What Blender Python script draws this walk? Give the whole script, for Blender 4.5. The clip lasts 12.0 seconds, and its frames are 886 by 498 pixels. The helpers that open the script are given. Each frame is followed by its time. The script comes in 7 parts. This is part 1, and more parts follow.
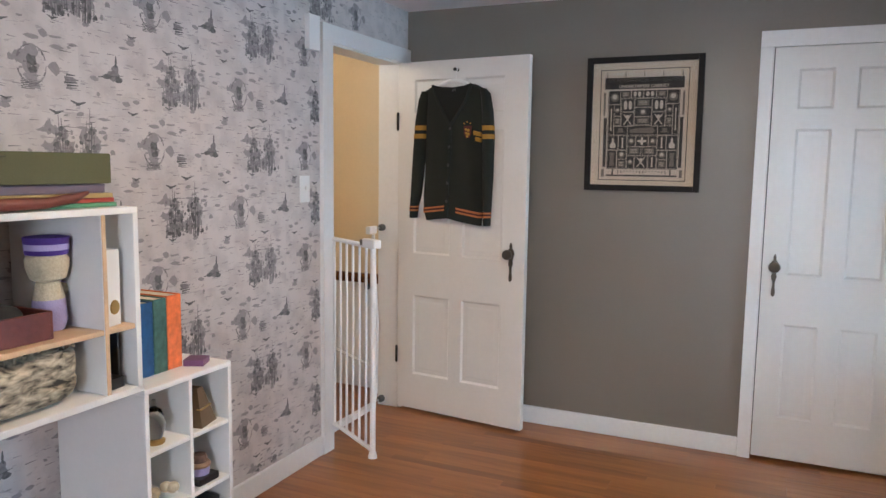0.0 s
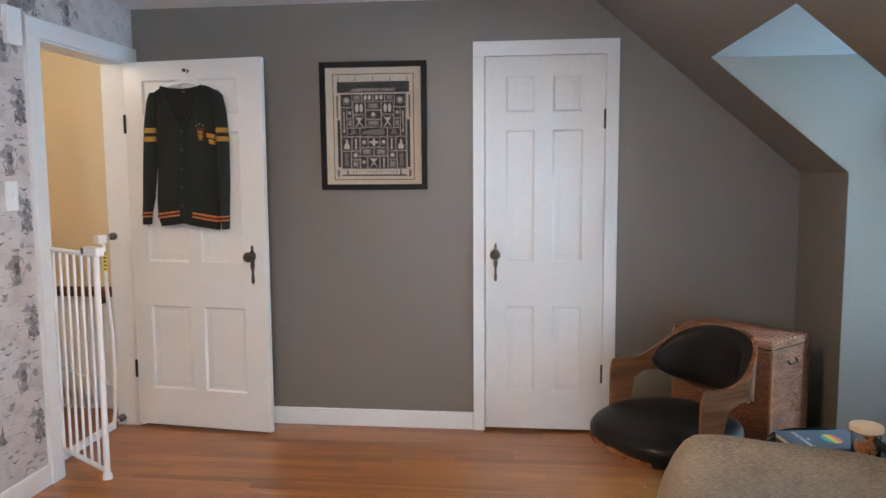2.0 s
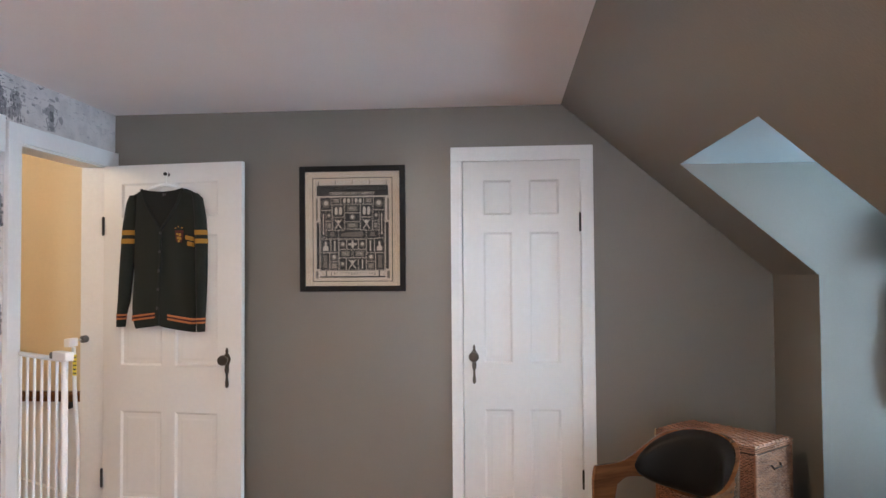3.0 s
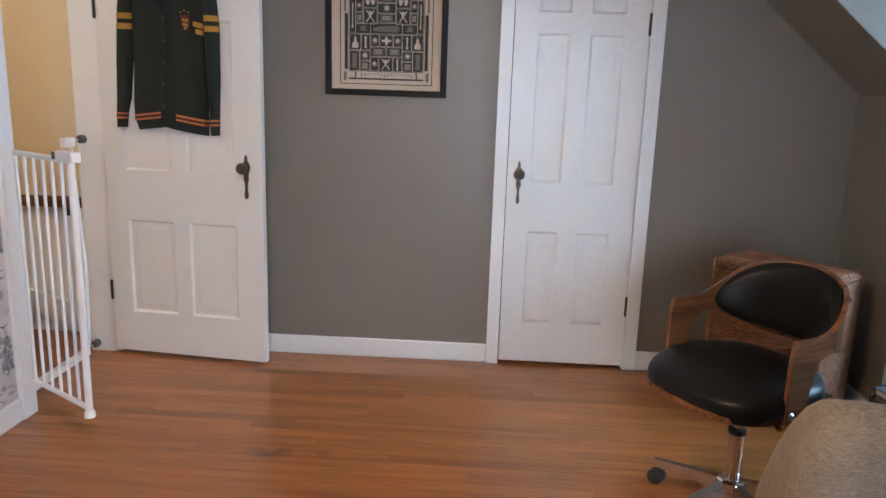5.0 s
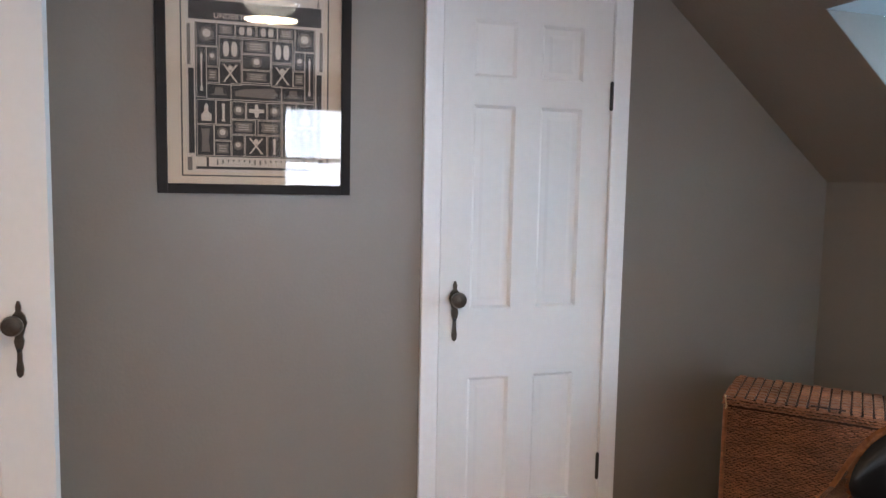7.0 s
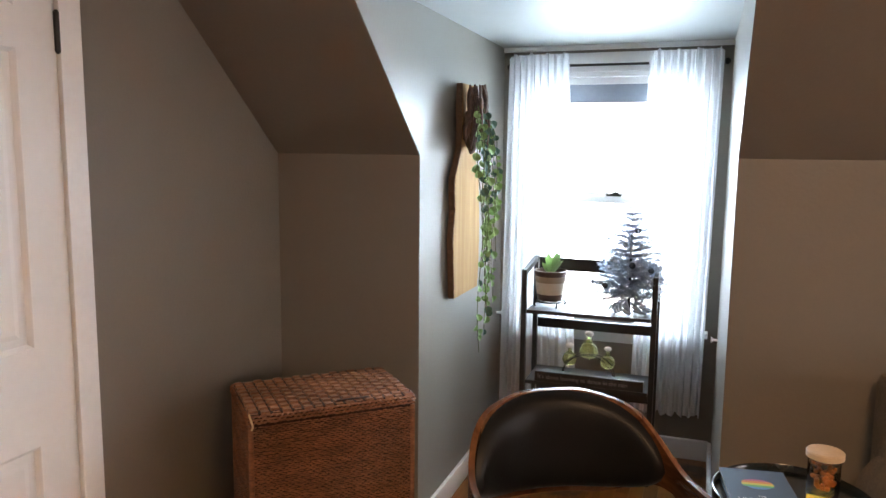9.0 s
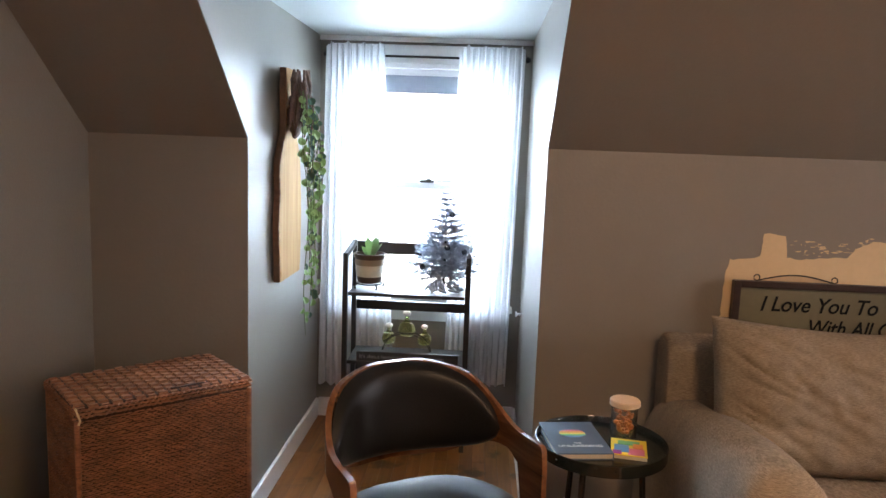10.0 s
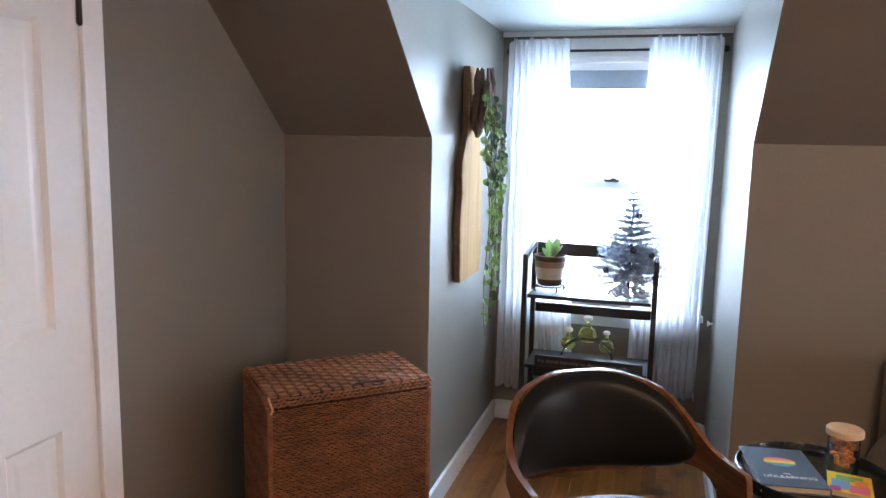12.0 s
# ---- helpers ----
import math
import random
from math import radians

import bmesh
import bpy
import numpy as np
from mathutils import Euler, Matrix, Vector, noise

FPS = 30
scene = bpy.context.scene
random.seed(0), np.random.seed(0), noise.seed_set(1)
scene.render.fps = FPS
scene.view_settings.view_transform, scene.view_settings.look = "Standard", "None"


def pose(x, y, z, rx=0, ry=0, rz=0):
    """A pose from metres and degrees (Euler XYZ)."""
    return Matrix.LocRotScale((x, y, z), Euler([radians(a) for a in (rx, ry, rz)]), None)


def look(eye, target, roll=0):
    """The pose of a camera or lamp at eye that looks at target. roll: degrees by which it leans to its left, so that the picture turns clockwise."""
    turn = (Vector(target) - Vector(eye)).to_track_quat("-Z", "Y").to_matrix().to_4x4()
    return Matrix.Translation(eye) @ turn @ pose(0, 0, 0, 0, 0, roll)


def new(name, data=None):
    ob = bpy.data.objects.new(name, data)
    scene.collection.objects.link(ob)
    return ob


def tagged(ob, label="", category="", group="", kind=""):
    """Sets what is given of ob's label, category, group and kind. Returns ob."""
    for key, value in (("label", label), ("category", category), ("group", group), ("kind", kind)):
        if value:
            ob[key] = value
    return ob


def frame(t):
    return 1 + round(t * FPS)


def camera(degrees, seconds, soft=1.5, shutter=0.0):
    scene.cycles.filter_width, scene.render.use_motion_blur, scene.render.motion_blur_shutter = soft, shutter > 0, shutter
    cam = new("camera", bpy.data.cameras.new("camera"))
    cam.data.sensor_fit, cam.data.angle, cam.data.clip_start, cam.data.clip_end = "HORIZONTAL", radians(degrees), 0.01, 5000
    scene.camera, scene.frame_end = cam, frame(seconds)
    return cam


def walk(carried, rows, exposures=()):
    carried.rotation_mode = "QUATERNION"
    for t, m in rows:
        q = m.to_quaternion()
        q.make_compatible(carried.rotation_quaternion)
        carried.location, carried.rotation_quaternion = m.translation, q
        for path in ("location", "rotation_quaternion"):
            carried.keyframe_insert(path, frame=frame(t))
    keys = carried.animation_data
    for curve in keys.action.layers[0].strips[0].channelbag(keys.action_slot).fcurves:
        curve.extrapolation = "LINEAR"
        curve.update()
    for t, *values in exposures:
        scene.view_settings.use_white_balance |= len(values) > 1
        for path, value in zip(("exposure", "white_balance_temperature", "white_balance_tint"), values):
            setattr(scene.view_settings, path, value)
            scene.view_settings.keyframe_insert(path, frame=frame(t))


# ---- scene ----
cam = camera(62.2, 12.0)
PATH = [
    (0, (0.336, -0.327, 1.453), (-0.476, 1.486, 1.227), 0.8),
    (0.5, (0.416, -0.328, 1.444), (-0.16, 1.572, 1.204), 0.5),
    (1, (0.469, -0.335, 1.405), (0.029, 1.602, 1.171), 0.2),
    (1.5, (0.5044, -0.3556, 1.4246), (0.1928, 1.6046, 1.1788), 0.02),
    (2, (0.5188, -0.3764, 1.4152), (0.297, 1.6006, 1.2134), -0.36),
    (2.5, (0.5202, -0.3926, 1.431), (0.3262, 1.5972, 1.38), -0.66),
    (3, (0.525, -0.3758, 1.4384), (0.3596, 1.6168, 1.5002), -0.4),
    (3.5, (0.528, -0.3164, 1.4304), (0.3734, 1.6778, 1.4266), 0.4),
    (3.7, (0.5318, -0.2846, 1.4256), (0.3806, 1.7066, 1.3202), 0.74),
    (5.3, (0.068, 0.13, 1.379), (-0.023, 2.08, 0.945), 1.9),
    (5.5, (0.004, 0.257, 1.385), (-0.093, 2.209, 0.959), 1.4),
    (6, (-0.164, 0.609, 1.354), (-0.158, 2.577, 0.994), 1.5),
    (6.5, (-0.316, 0.943, 1.369), (-0.041, 2.912, 1.153), 1.8),
    (8.3, (-0.46, 1.86, 1.419), (1.01, 3.195, 1.184), 0.0),
    (8.5, (-0.449, 1.991, 1.402), (1.172, 3.14, 1.173), 0.3),
    (9, (-0.471, 2.096, 1.421), (1.399, 2.757, 1.161), 0.6),
    (9.5, (-0.548, 2.197, 1.404), (1.411, 2.487, 1.12), 1.4),
    (10, (-0.593, 2.221, 1.408), (1.386, 2.319, 1.131), 2.1),
    (10.5, (-0.595, 2.237, 1.451), (1.399, 2.266, 1.293), 1.5),
    (11, (-0.592, 2.249, 1.447), (1.403, 2.254, 1.312), 1.1),
    (11.5, (-0.576, 2.259, 1.421), (1.405, 2.415, 1.198), 0.9),
    (12, (-0.516, 2.26, 1.398), (1.382, 2.823, 1.109), 1.2),
]
EXPOSURES = [(0.0, -0.08, 5900, 9), (1.5, 0.0, 5850, 9), (2.5, 0.1, 6000, 11), (3.7, 0.1, 6150, 12), (5.5, 0.03, 5550, 11), (6.5, 0.15, 5450, 10), (8.4, -0.08, 7600, 19), (9.5, 0.12, 7300, 22), (11.0, 0.15, 6700, 21), (12.0, 0.14, 6500, 21)]
walk(cam, [(t, look(eye, target, roll)) for t, eye, target, roll in PATH], EXPOSURES)

# ---- world and lights ----
world = bpy.data.worlds.new("world")
scene.world = world
world.use_nodes = True
wn = world.node_tree
sky = wn.nodes.new("ShaderNodeTexSky")
sky.sky_type = "NISHITA"
sky.sun_disc = False
sky.sun_elevation, sky.sun_rotation = radians(38), radians(120)
wn.nodes["Background"].inputs["Strength"].default_value = 0.12
wn.links.new(sky.outputs[0], wn.nodes["Background"].inputs["Color"])


def area(name, eye, target, width, height, watts, color):
    data = bpy.data.lights.new(name, "AREA")
    data.shape, data.size, data.size_y, data.energy, data.color = "RECTANGLE", width, height, watts, color
    ob = new(name, data)
    ob.matrix_world = look(eye, target)
    return ob


sun_data = bpy.data.lights.new("sun", "SUN")
sun_data.energy, sun_data.angle, sun_data.color = 1.0, radians(12), (1.0, 0.97, 0.92)
sun = new("sun", sun_data)
sun.matrix_world = look((0, 0, 20), (0 + 20 * 0.7, 0 + 20 * 0.4, 2))
area("daylight_east", (3.26, 2.51, 1.22), (0, 2.51, 0.25), 0.74, 1.10, 148, (0.50, 0.78, 1.0))
area("daylight_south", (0.62, -2.42, 1.38), (0.62, 0, 1.1), 0.84, 1.2, 60, (0.90, 0.95, 1.0))
bulb_data = bpy.data.lights.new("ceiling_bulb", "AREA")
bulb_data.shape, bulb_data.size, bulb_data.energy, bulb_data.color = "DISK", 0.30, 29, (1.0, 0.68, 0.38)
new("ceiling_bulb", bulb_data).matrix_world = look((-0.13, 1.48, 2.215), (-0.13, 1.4801, 0))
hall_data = bpy.data.lights.new("hall_bulb", "POINT")
hall_data.energy, hall_data.color, hall_data.shadow_soft_size = 19, (1.0, 0.82, 0.60), 0.1
new("hall_bulb", hall_data).location = (-2.5, 2.6, 2.1)


# ---- materials ----
def base_material(name, color, rough=0.5, metal=0.0, bump=0.0, scale=60.0, vary=0.08, coat=0.0, spec=0.5, stretch=(1, 1, 1), big=2.5):
    """Two scales of colour variation and fine relief over a principled shader."""
    m = bpy.data.materials.new(name)
    m.use_nodes = True
    t = m.node_tree
    b = t.nodes["Principled BSDF"]
    b.inputs["Roughness"].default_value = rough
    b.inputs["Metallic"].default_value = metal
    b.inputs["Coat Weight"].default_value = coat
    b.inputs["Specular IOR Level"].default_value = spec
    co = t.nodes.new("ShaderNodeTexCoord")
    mp = t.nodes.new("ShaderNodeMapping")
    mp.inputs["Scale"].default_value = stretch
    t.links.new(co.outputs["Object"], mp.inputs["Vector"])
    fine, wide = t.nodes.new("ShaderNodeTexNoise"), t.nodes.new("ShaderNodeTexNoise")
    fine.inputs["Scale"].default_value, wide.inputs["Scale"].default_value = scale, big
    fine.inputs["Detail"].default_value = 4
    for n in (fine, wide):
        t.links.new(mp.outputs[0], n.inputs["Vector"])
    add = t.nodes.new("ShaderNodeMath")
    add.operation = "ADD"
    t.links.new(fine.outputs["Fac"], add.inputs[0])
    t.links.new(wide.outputs["Fac"], add.inputs[1])
    ramp = t.nodes.new("ShaderNodeMapRange")
    ramp.inputs["From Min"].default_value, ramp.inputs["From Max"].default_value = 0.6, 1.4
    ramp.inputs["To Min"].default_value, ramp.inputs["To Max"].default_value = 1 - vary, 1 + vary
    t.links.new(add.outputs[0], ramp.inputs["Value"])
    mul = t.nodes.new("ShaderNodeVectorMath")
    mul.operation = "SCALE"
    mul.inputs[0].default_value = color[:3]
    t.links.new(ramp.outputs[0], mul.inputs["Scale"])
    t.links.new(mul.outputs[0], b.inputs["Base Color"])
    if bump:
        bp = t.nodes.new("ShaderNodeBump")
        bp.inputs["Strength"].default_value, bp.inputs["Distance"].default_value = min(1, bump), 0.002
        t.links.new(fine.outputs["Fac"], bp.inputs["Height"])
        t.links.new(bp.outputs[0], b.inputs["Normal"])
    return m


def node(t, kind, **values):
    n = t.nodes.new(kind)
    for key, value in values.items():
        if key == "op":
            n.operation = value
        else:
            n.inputs[int(key[1:]) if key[0] == "i" and key[1:].isdigit() else key.replace("_", " ")].default_value = value
    return n


def wood(name, dark, light, axis=0, rough=0.35, coat=0.0, grain=1.0, random_from=None):
    m = bpy.data.materials.new(name)
    m.use_nodes = True
    t = m.node_tree
    b = t.nodes["Principled BSDF"]
    b.inputs["Roughness"].default_value, b.inputs["Coat Weight"].default_value = rough, coat
    b.inputs["Coat Roughness"].default_value = 0.18
    co = t.nodes.new("ShaderNodeTexCoord")
    mp = t.nodes.new("ShaderNodeMapping")
    mp.inputs["Scale"].default_value = [1.5 if i == axis else 22 for i in range(3)]
    t.links.new(co.outputs["Object"], mp.inputs["Vector"])
    noise_a = node(t, "ShaderNodeTexNoise", Scale=1.6 * grain, Detail=6, Distortion=1.2)
    noise_b = node(t, "ShaderNodeTexNoise", Scale=9.0 * grain, Detail=5)
    source = None
    if random_from:
        if random_from == "object":
            source = t.nodes.new("ShaderNodeObjectInfo").outputs["Random"]
        else:
            source = t.nodes.new("ShaderNodeNewGeometry").outputs["Random Per Island"]
        shift = node(t, "ShaderNodeMath", op="MULTIPLY", i1=57.0)
        t.links.new(source, shift.inputs[0])
        t.links.new(shift.outputs[0], mp.inputs["Location"])
    for n in (noise_a, noise_b):
        t.links.new(mp.outputs[0], n.inputs["Vector"])
    mix = node(t, "ShaderNodeMath", op="ADD")
    half = node(t, "ShaderNodeMath", op="MULTIPLY", i1=0.45)
    t.links.new(noise_b.outputs["Fac"], half.inputs[0])
    t.links.new(noise_a.outputs["Fac"], mix.inputs[0])
    t.links.new(half.outputs[0], mix.inputs[1])
    last = mix.outputs[0]
    if source:
        tone = node(t, "ShaderNodeMath", op="MULTIPLY_ADD", i1=0.15, i2=-0.075)
        t.links.new(source, tone.inputs[0])
        plus = node(t, "ShaderNodeMath", op="ADD")
        t.links.new(last, plus.inputs[0])
        t.links.new(tone.outputs[0], plus.inputs[1])
        last = plus.outputs[0]
    ramp = t.nodes.new("ShaderNodeValToRGB")
    ramp.color_ramp.elements[0].position, ramp.color_ramp.elements[1].position = 0.45, 1.0
    ramp.color_ramp.elements[0].color, ramp.color_ramp.elements[1].color = (*dark, 1), (*light, 1)
    t.links.new(last, ramp.inputs[0])
    t.links.new(ramp.outputs[0], b.inputs["Base Color"])
    bp = node(t, "ShaderNodeBump", Strength=0.15, Distance=0.001)
    t.links.new(noise_b.outputs["Fac"], bp.inputs["Height"])
    t.links.new(bp.outputs[0], b.inputs["Normal"])
    return m


def floor_wood(name, random_from):
    """Reddish oak: long soft grain, a different tone for each strip, and a few dark water stains."""
    m = wood(name, (0.180, 0.060, 0.015), (0.40, 0.155, 0.042), 0, 0.32, 0.28, 0.28, random_from)
    t = m.node_tree
    b = t.nodes["Principled BSDF"]
    old = b.inputs["Base Color"].links[0].from_socket
    geo = t.nodes.new("ShaderNodeNewGeometry")
    sep = t.nodes.new("ShaderNodeSeparateXYZ")
    t.links.new(geo.outputs["Position"], sep.inputs[0])
    blot = node(t, "ShaderNodeTexNoise", Scale=7.0, Detail=4)
    t.links.new(geo.outputs["Position"], blot.inputs["Vector"])

    def step(op, a, c, d=0.0):
        n = t.nodes.new("ShaderNodeMath")
        n.operation = op
        for i, v in enumerate((a, c, d)):
            if isinstance(v, (int, float)):
                n.inputs[i].default_value = v
            else:
                t.links.new(v, n.inputs[i])
        return n.outputs[0]
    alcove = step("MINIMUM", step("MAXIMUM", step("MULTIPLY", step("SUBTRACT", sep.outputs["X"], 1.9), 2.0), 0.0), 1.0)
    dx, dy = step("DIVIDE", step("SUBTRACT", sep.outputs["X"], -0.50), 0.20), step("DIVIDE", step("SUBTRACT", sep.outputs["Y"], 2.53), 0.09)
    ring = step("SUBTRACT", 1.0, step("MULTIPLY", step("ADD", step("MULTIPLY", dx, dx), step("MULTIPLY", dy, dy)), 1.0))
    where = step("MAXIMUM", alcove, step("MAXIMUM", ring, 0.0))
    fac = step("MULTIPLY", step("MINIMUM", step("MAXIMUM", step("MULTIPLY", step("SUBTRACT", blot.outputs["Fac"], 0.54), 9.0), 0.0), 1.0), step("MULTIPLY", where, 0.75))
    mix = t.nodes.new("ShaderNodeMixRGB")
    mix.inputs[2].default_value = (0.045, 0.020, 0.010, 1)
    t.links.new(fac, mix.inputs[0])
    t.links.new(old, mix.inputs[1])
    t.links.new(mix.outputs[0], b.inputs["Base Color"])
    b.inputs["Coat Roughness"].default_value = 0.13
    drift = node(t, "ShaderNodeMapping", Scale=(2.2, 16.0, 1.0))
    t.links.new(geo.outputs["Position"], drift.inputs["Vector"])
    cup = node(t, "ShaderNodeTexNoise", Scale=1.6, Detail=3)
    t.links.new(drift.outputs[0], cup.inputs["Vector"])
    wave = node(t, "ShaderNodeBump", Strength=0.35, Distance=0.004)
    t.links.new(cup.outputs["Fac"], wave.inputs["Height"])
    t.links.new(wave.outputs[0], b.inputs["Coat Normal"])
    return m


def wallpaper(name):
    """Pale grey paper with a printed toile of dark sketched clusters on a half-drop repeat."""
    m = bpy.data.materials.new(name)
    m.use_nodes = True
    t = m.node_tree
    b = t.nodes["Principled BSDF"]
    b.inputs["Roughness"].default_value = 0.6
    L = t.links.new
    co = t.nodes.new("ShaderNodeTexCoord")
    sep = t.nodes.new("ShaderNodeSeparateXYZ")
    L(co.outputs["Object"], sep.inputs[0])

    def math(op, a, c=0.0, d=0.0):
        n = t.nodes.new("ShaderNodeMath")
        n.operation = op
        for i, v in enumerate((a, c, d)):
            if isinstance(v, (int, float)):
                n.inputs[i].default_value = v
            else:
                L(v, n.inputs[i])
        return n.outputs[0]

    y, z = sep.outputs["Y"], sep.outputs["Z"]

    u = math("MODULO", math("ADD", y, 40.53), 0.53)
    v = math("MODULO", math("ADD", z, 40.0), 0.32)
    comb = t.nodes.new("ShaderNodeCombineXYZ")
    L(u, comb.inputs[0])
    L(v, comb.inputs[1])
    base = comb.outputs[0]
    total = None
    motifs = [(0.08, 0.10, 0.050, 0.075, 1.0), (0.22, 0.24, 0.042, 0.040, 3.0), (0.33, 0.08, 0.052, 0.085, 5.0),
              (0.46, 0.22, 0.038, 0.055, 7.0), (0.20, 0.06, 0.040, 0.022, 9.0), (0.07, 0.26, 0.032, 0.028, 11.0),
              (0.46, 0.05, 0.040, 0.018, 13.0), (0.34, 0.27, 0.035, 0.020, 15.0)]
    for cu, cv, ru, rv, seed in motifs:
        du, dv = math("DIVIDE", math("SUBTRACT", u, cu), ru), math("DIVIDE", math("SUBTRACT", v, cv), rv)
        r = math("SQRT", math("ADD", math("MULTIPLY", du, du), math("MULTIPLY", dv, dv)))
        mask = math("SUBTRACT", 1.25, r)
        total = mask if total is None else math("MAXIMUM", total, mask)
    sketch = node(t, "ShaderNodeTexNoise", Scale=46.0, Detail=5, Roughness=0.65, Distortion=1.6)
    lines = node(t, "ShaderNodeTexNoise", Scale=24.0, Detail=3, Distortion=0.6)
    stretch = t.nodes.new("ShaderNodeMapping")
    stretch.inputs["Scale"].default_value = (1.0, 3.6, 1.0)
    L(base, stretch.inputs[0])
    L(base, sketch.inputs["Vector"])
    L(stretch.outputs[0], lines.inputs["Vector"])
    ink = math("MULTIPLY", math("GREATER_THAN", math("ADD", sketch.outputs["Fac"], math("MULTIPLY", math("MINIMUM", math("MAXIMUM", total, -0.6), 0.8), 0.16)), 0.60), 1.0)
    soft = math("MULTIPLY", math("SUBTRACT", math("ADD", sketch.outputs["Fac"], math("MULTIPLY", math("MINIMUM", math("MAXIMUM", total, -0.6), 0.8), 0.22)), 0.52), 7.0)
    soft = math("MINIMUM", math("MAXIMUM", soft, 0.0), 1.0)
    script = math("MULTIPLY", math("GREATER_THAN", lines.outputs["Fac"], 0.635), 0.35)
    amount = math("MULTIPLY", math("MINIMUM", math("MAXIMUM", math("MULTIPLY", soft, 0.12), script), 1.0), 0.9)
    wash = node(t, "ShaderNodeTexNoise", Scale=9.0, Detail=2)
    L(base, wash.inputs["Vector"])
    wash_f = math("MULTIPLY", math("SUBTRACT", wash.outputs["Fac"], 0.45), 2.2)
    pale = t.nodes.new("ShaderNodeMixRGB")
    pale.inputs[1].default_value, pale.inputs[2].default_value = (0.60, 0.548, 0.535, 1), (0.36, 0.325, 0.335, 1)
    L(wash_f, pale.inputs[0])
    dark = t.nodes.new("ShaderNodeMixRGB")
    dark.inputs[2].default_value = (0.12, 0.115, 0.12, 1)
    L(pale.outputs[0], dark.inputs[1])
    L(amount, dark.inputs[0])
    L(dark.outputs[0], b.inputs["Base Color"])
    return m


def weave(name, dark, light, sx, sz, rough=0.7):
    """A woven fibre surface: crossing bands in object space with relief."""
    m = bpy.data.materials.new(name)
    m.use_nodes = True
    t = m.node_tree
    b = t.nodes["Principled BSDF"]
    b.inputs["Roughness"].default_value = rough
    L = t.links.new
    co = t.nodes.new("ShaderNodeTexCoord")
    mp = t.nodes.new("ShaderNodeMapping")
    mp.inputs["Scale"].default_value = (sx, sx, sz)
    L(co.outputs["Object"], mp.inputs["Vector"])
    a = node(t, "ShaderNodeTexNoise", Scale=1.0, Detail=3, Distortion=0.4)
    L(mp.outputs[0], a.inputs["Vector"])
    c = node(t, "ShaderNodeTexNoise", Scale=14.0, Detail=3)
    L(co.outputs["Object"], c.inputs["Vector"])
    s = node(t, "ShaderNodeMath", op="MULTIPLY_ADD", i1=0.28)
    L(c.outputs["Fac"], s.inputs[0])
    L(a.outputs["Fac"], s.inputs[2])
    ramp = t.nodes.new("ShaderNodeValToRGB")
    ramp.color_ramp.elements[0].position, ramp.color_ramp.elements[1].position = 0.46, 0.82
    ramp.color_ramp.elements[0].color, ramp.color_ramp.elements[1].color = (*dark, 1), (*light, 1)
    L(s.outputs[0], ramp.inputs[0])
    L(ramp.outputs[0], b.inputs["Base Color"])
    bp = node(t, "ShaderNodeBump", Strength=0.4, Distance=0.0015)
    L(a.outputs["Fac"], bp.inputs["Height"])
    L(bp.outputs[0], b.inputs["Normal"])
    return m


GREY = base_material("grey_paint", (0.190, 0.169, 0.142), rough=0.40, bump=0.35, scale=90, vary=0.03)
WHITE = base_material("white_gloss_paint", (0.70, 0.69, 0.675), rough=0.32, bump=0.12, scale=40, vary=0.03)
TRIM = base_material("white_trim_paint", (0.76, 0.76, 0.76), rough=0.38, bump=0.15, scale=50, vary=0.04)
CEIL = base_material("ceiling_paint", (0.80, 0.76, 0.75), rough=0.75, bump=0.3, scale=80, vary=0.03)
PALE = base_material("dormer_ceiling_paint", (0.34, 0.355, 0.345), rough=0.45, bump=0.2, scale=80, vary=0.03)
PAPER = wallpaper("toile_wallpaper")
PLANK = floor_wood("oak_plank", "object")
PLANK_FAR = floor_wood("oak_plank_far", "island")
SEAM = base_material("floor_seam", (0.05, 0.02, 0.01), rough=0.8)
HALL = base_material("cream_hall_paint", (0.72, 0.59, 0.39), rough=0.7, vary=0.03)
DARK = base_material("dark_void", (0.03, 0.028, 0.026), rough=0.9)
WALNUT = wood("walnut_ply", (0.060, 0.022, 0.010), (0.225, 0.094, 0.038), 0, 0.22, 0.35, 0.55)
LEATHER = base_material("black_leather", (0.0085, 0.008, 0.0075), rough=0.38, bump=0.25, scale=220, vary=0.2, spec=0.16)
CHROME = base_material("chrome", (0.75, 0.75, 0.77), rough=0.12, metal=1.0, vary=0.02)
RUBBER = base_material("black_rubber", (0.02, 0.02, 0.02), rough=0.5)
RATTAN = base_material("woven_seagrass", (0.235, 0.098, 0.047), rough=0.55, bump=0.7, scale=110, vary=0.6, stretch=(0.5, 0.5, 1.6), big=16)
# near-black seagrass: shade of the hamper's weave gaps, lid slot and handle hole
RATTANSHADE = base_material("seagrass_gap_shade", (0.035, 0.014, 0.007), rough=0.8)
TWEED = weave("beige_tweed", (0.135, 0.104, 0.074), (0.27, 0.218, 0.160), 90, 760, 0.9)
BLACKWOOD = base_material("black_stained_wood", (0.018, 0.016, 0.016), rough=0.35, vary=0.2)
BRONZE = base_material("aged_brass", (0.105, 0.088, 0.070), rough=0.30, metal=0.9, scale=120, vary=0.3)
IRON = base_material("dark_iron", (0.03, 0.028, 0.026), rough=0.45, metal=0.6)
FRAMEBLACK = base_material("black_frame", (0.012, 0.010, 0.010), rough=0.55, vary=0.15, spec=0.2)
MELAMINE = base_material("white_melamine", (0.78, 0.78, 0.78), rough=0.35, vary=0.02)
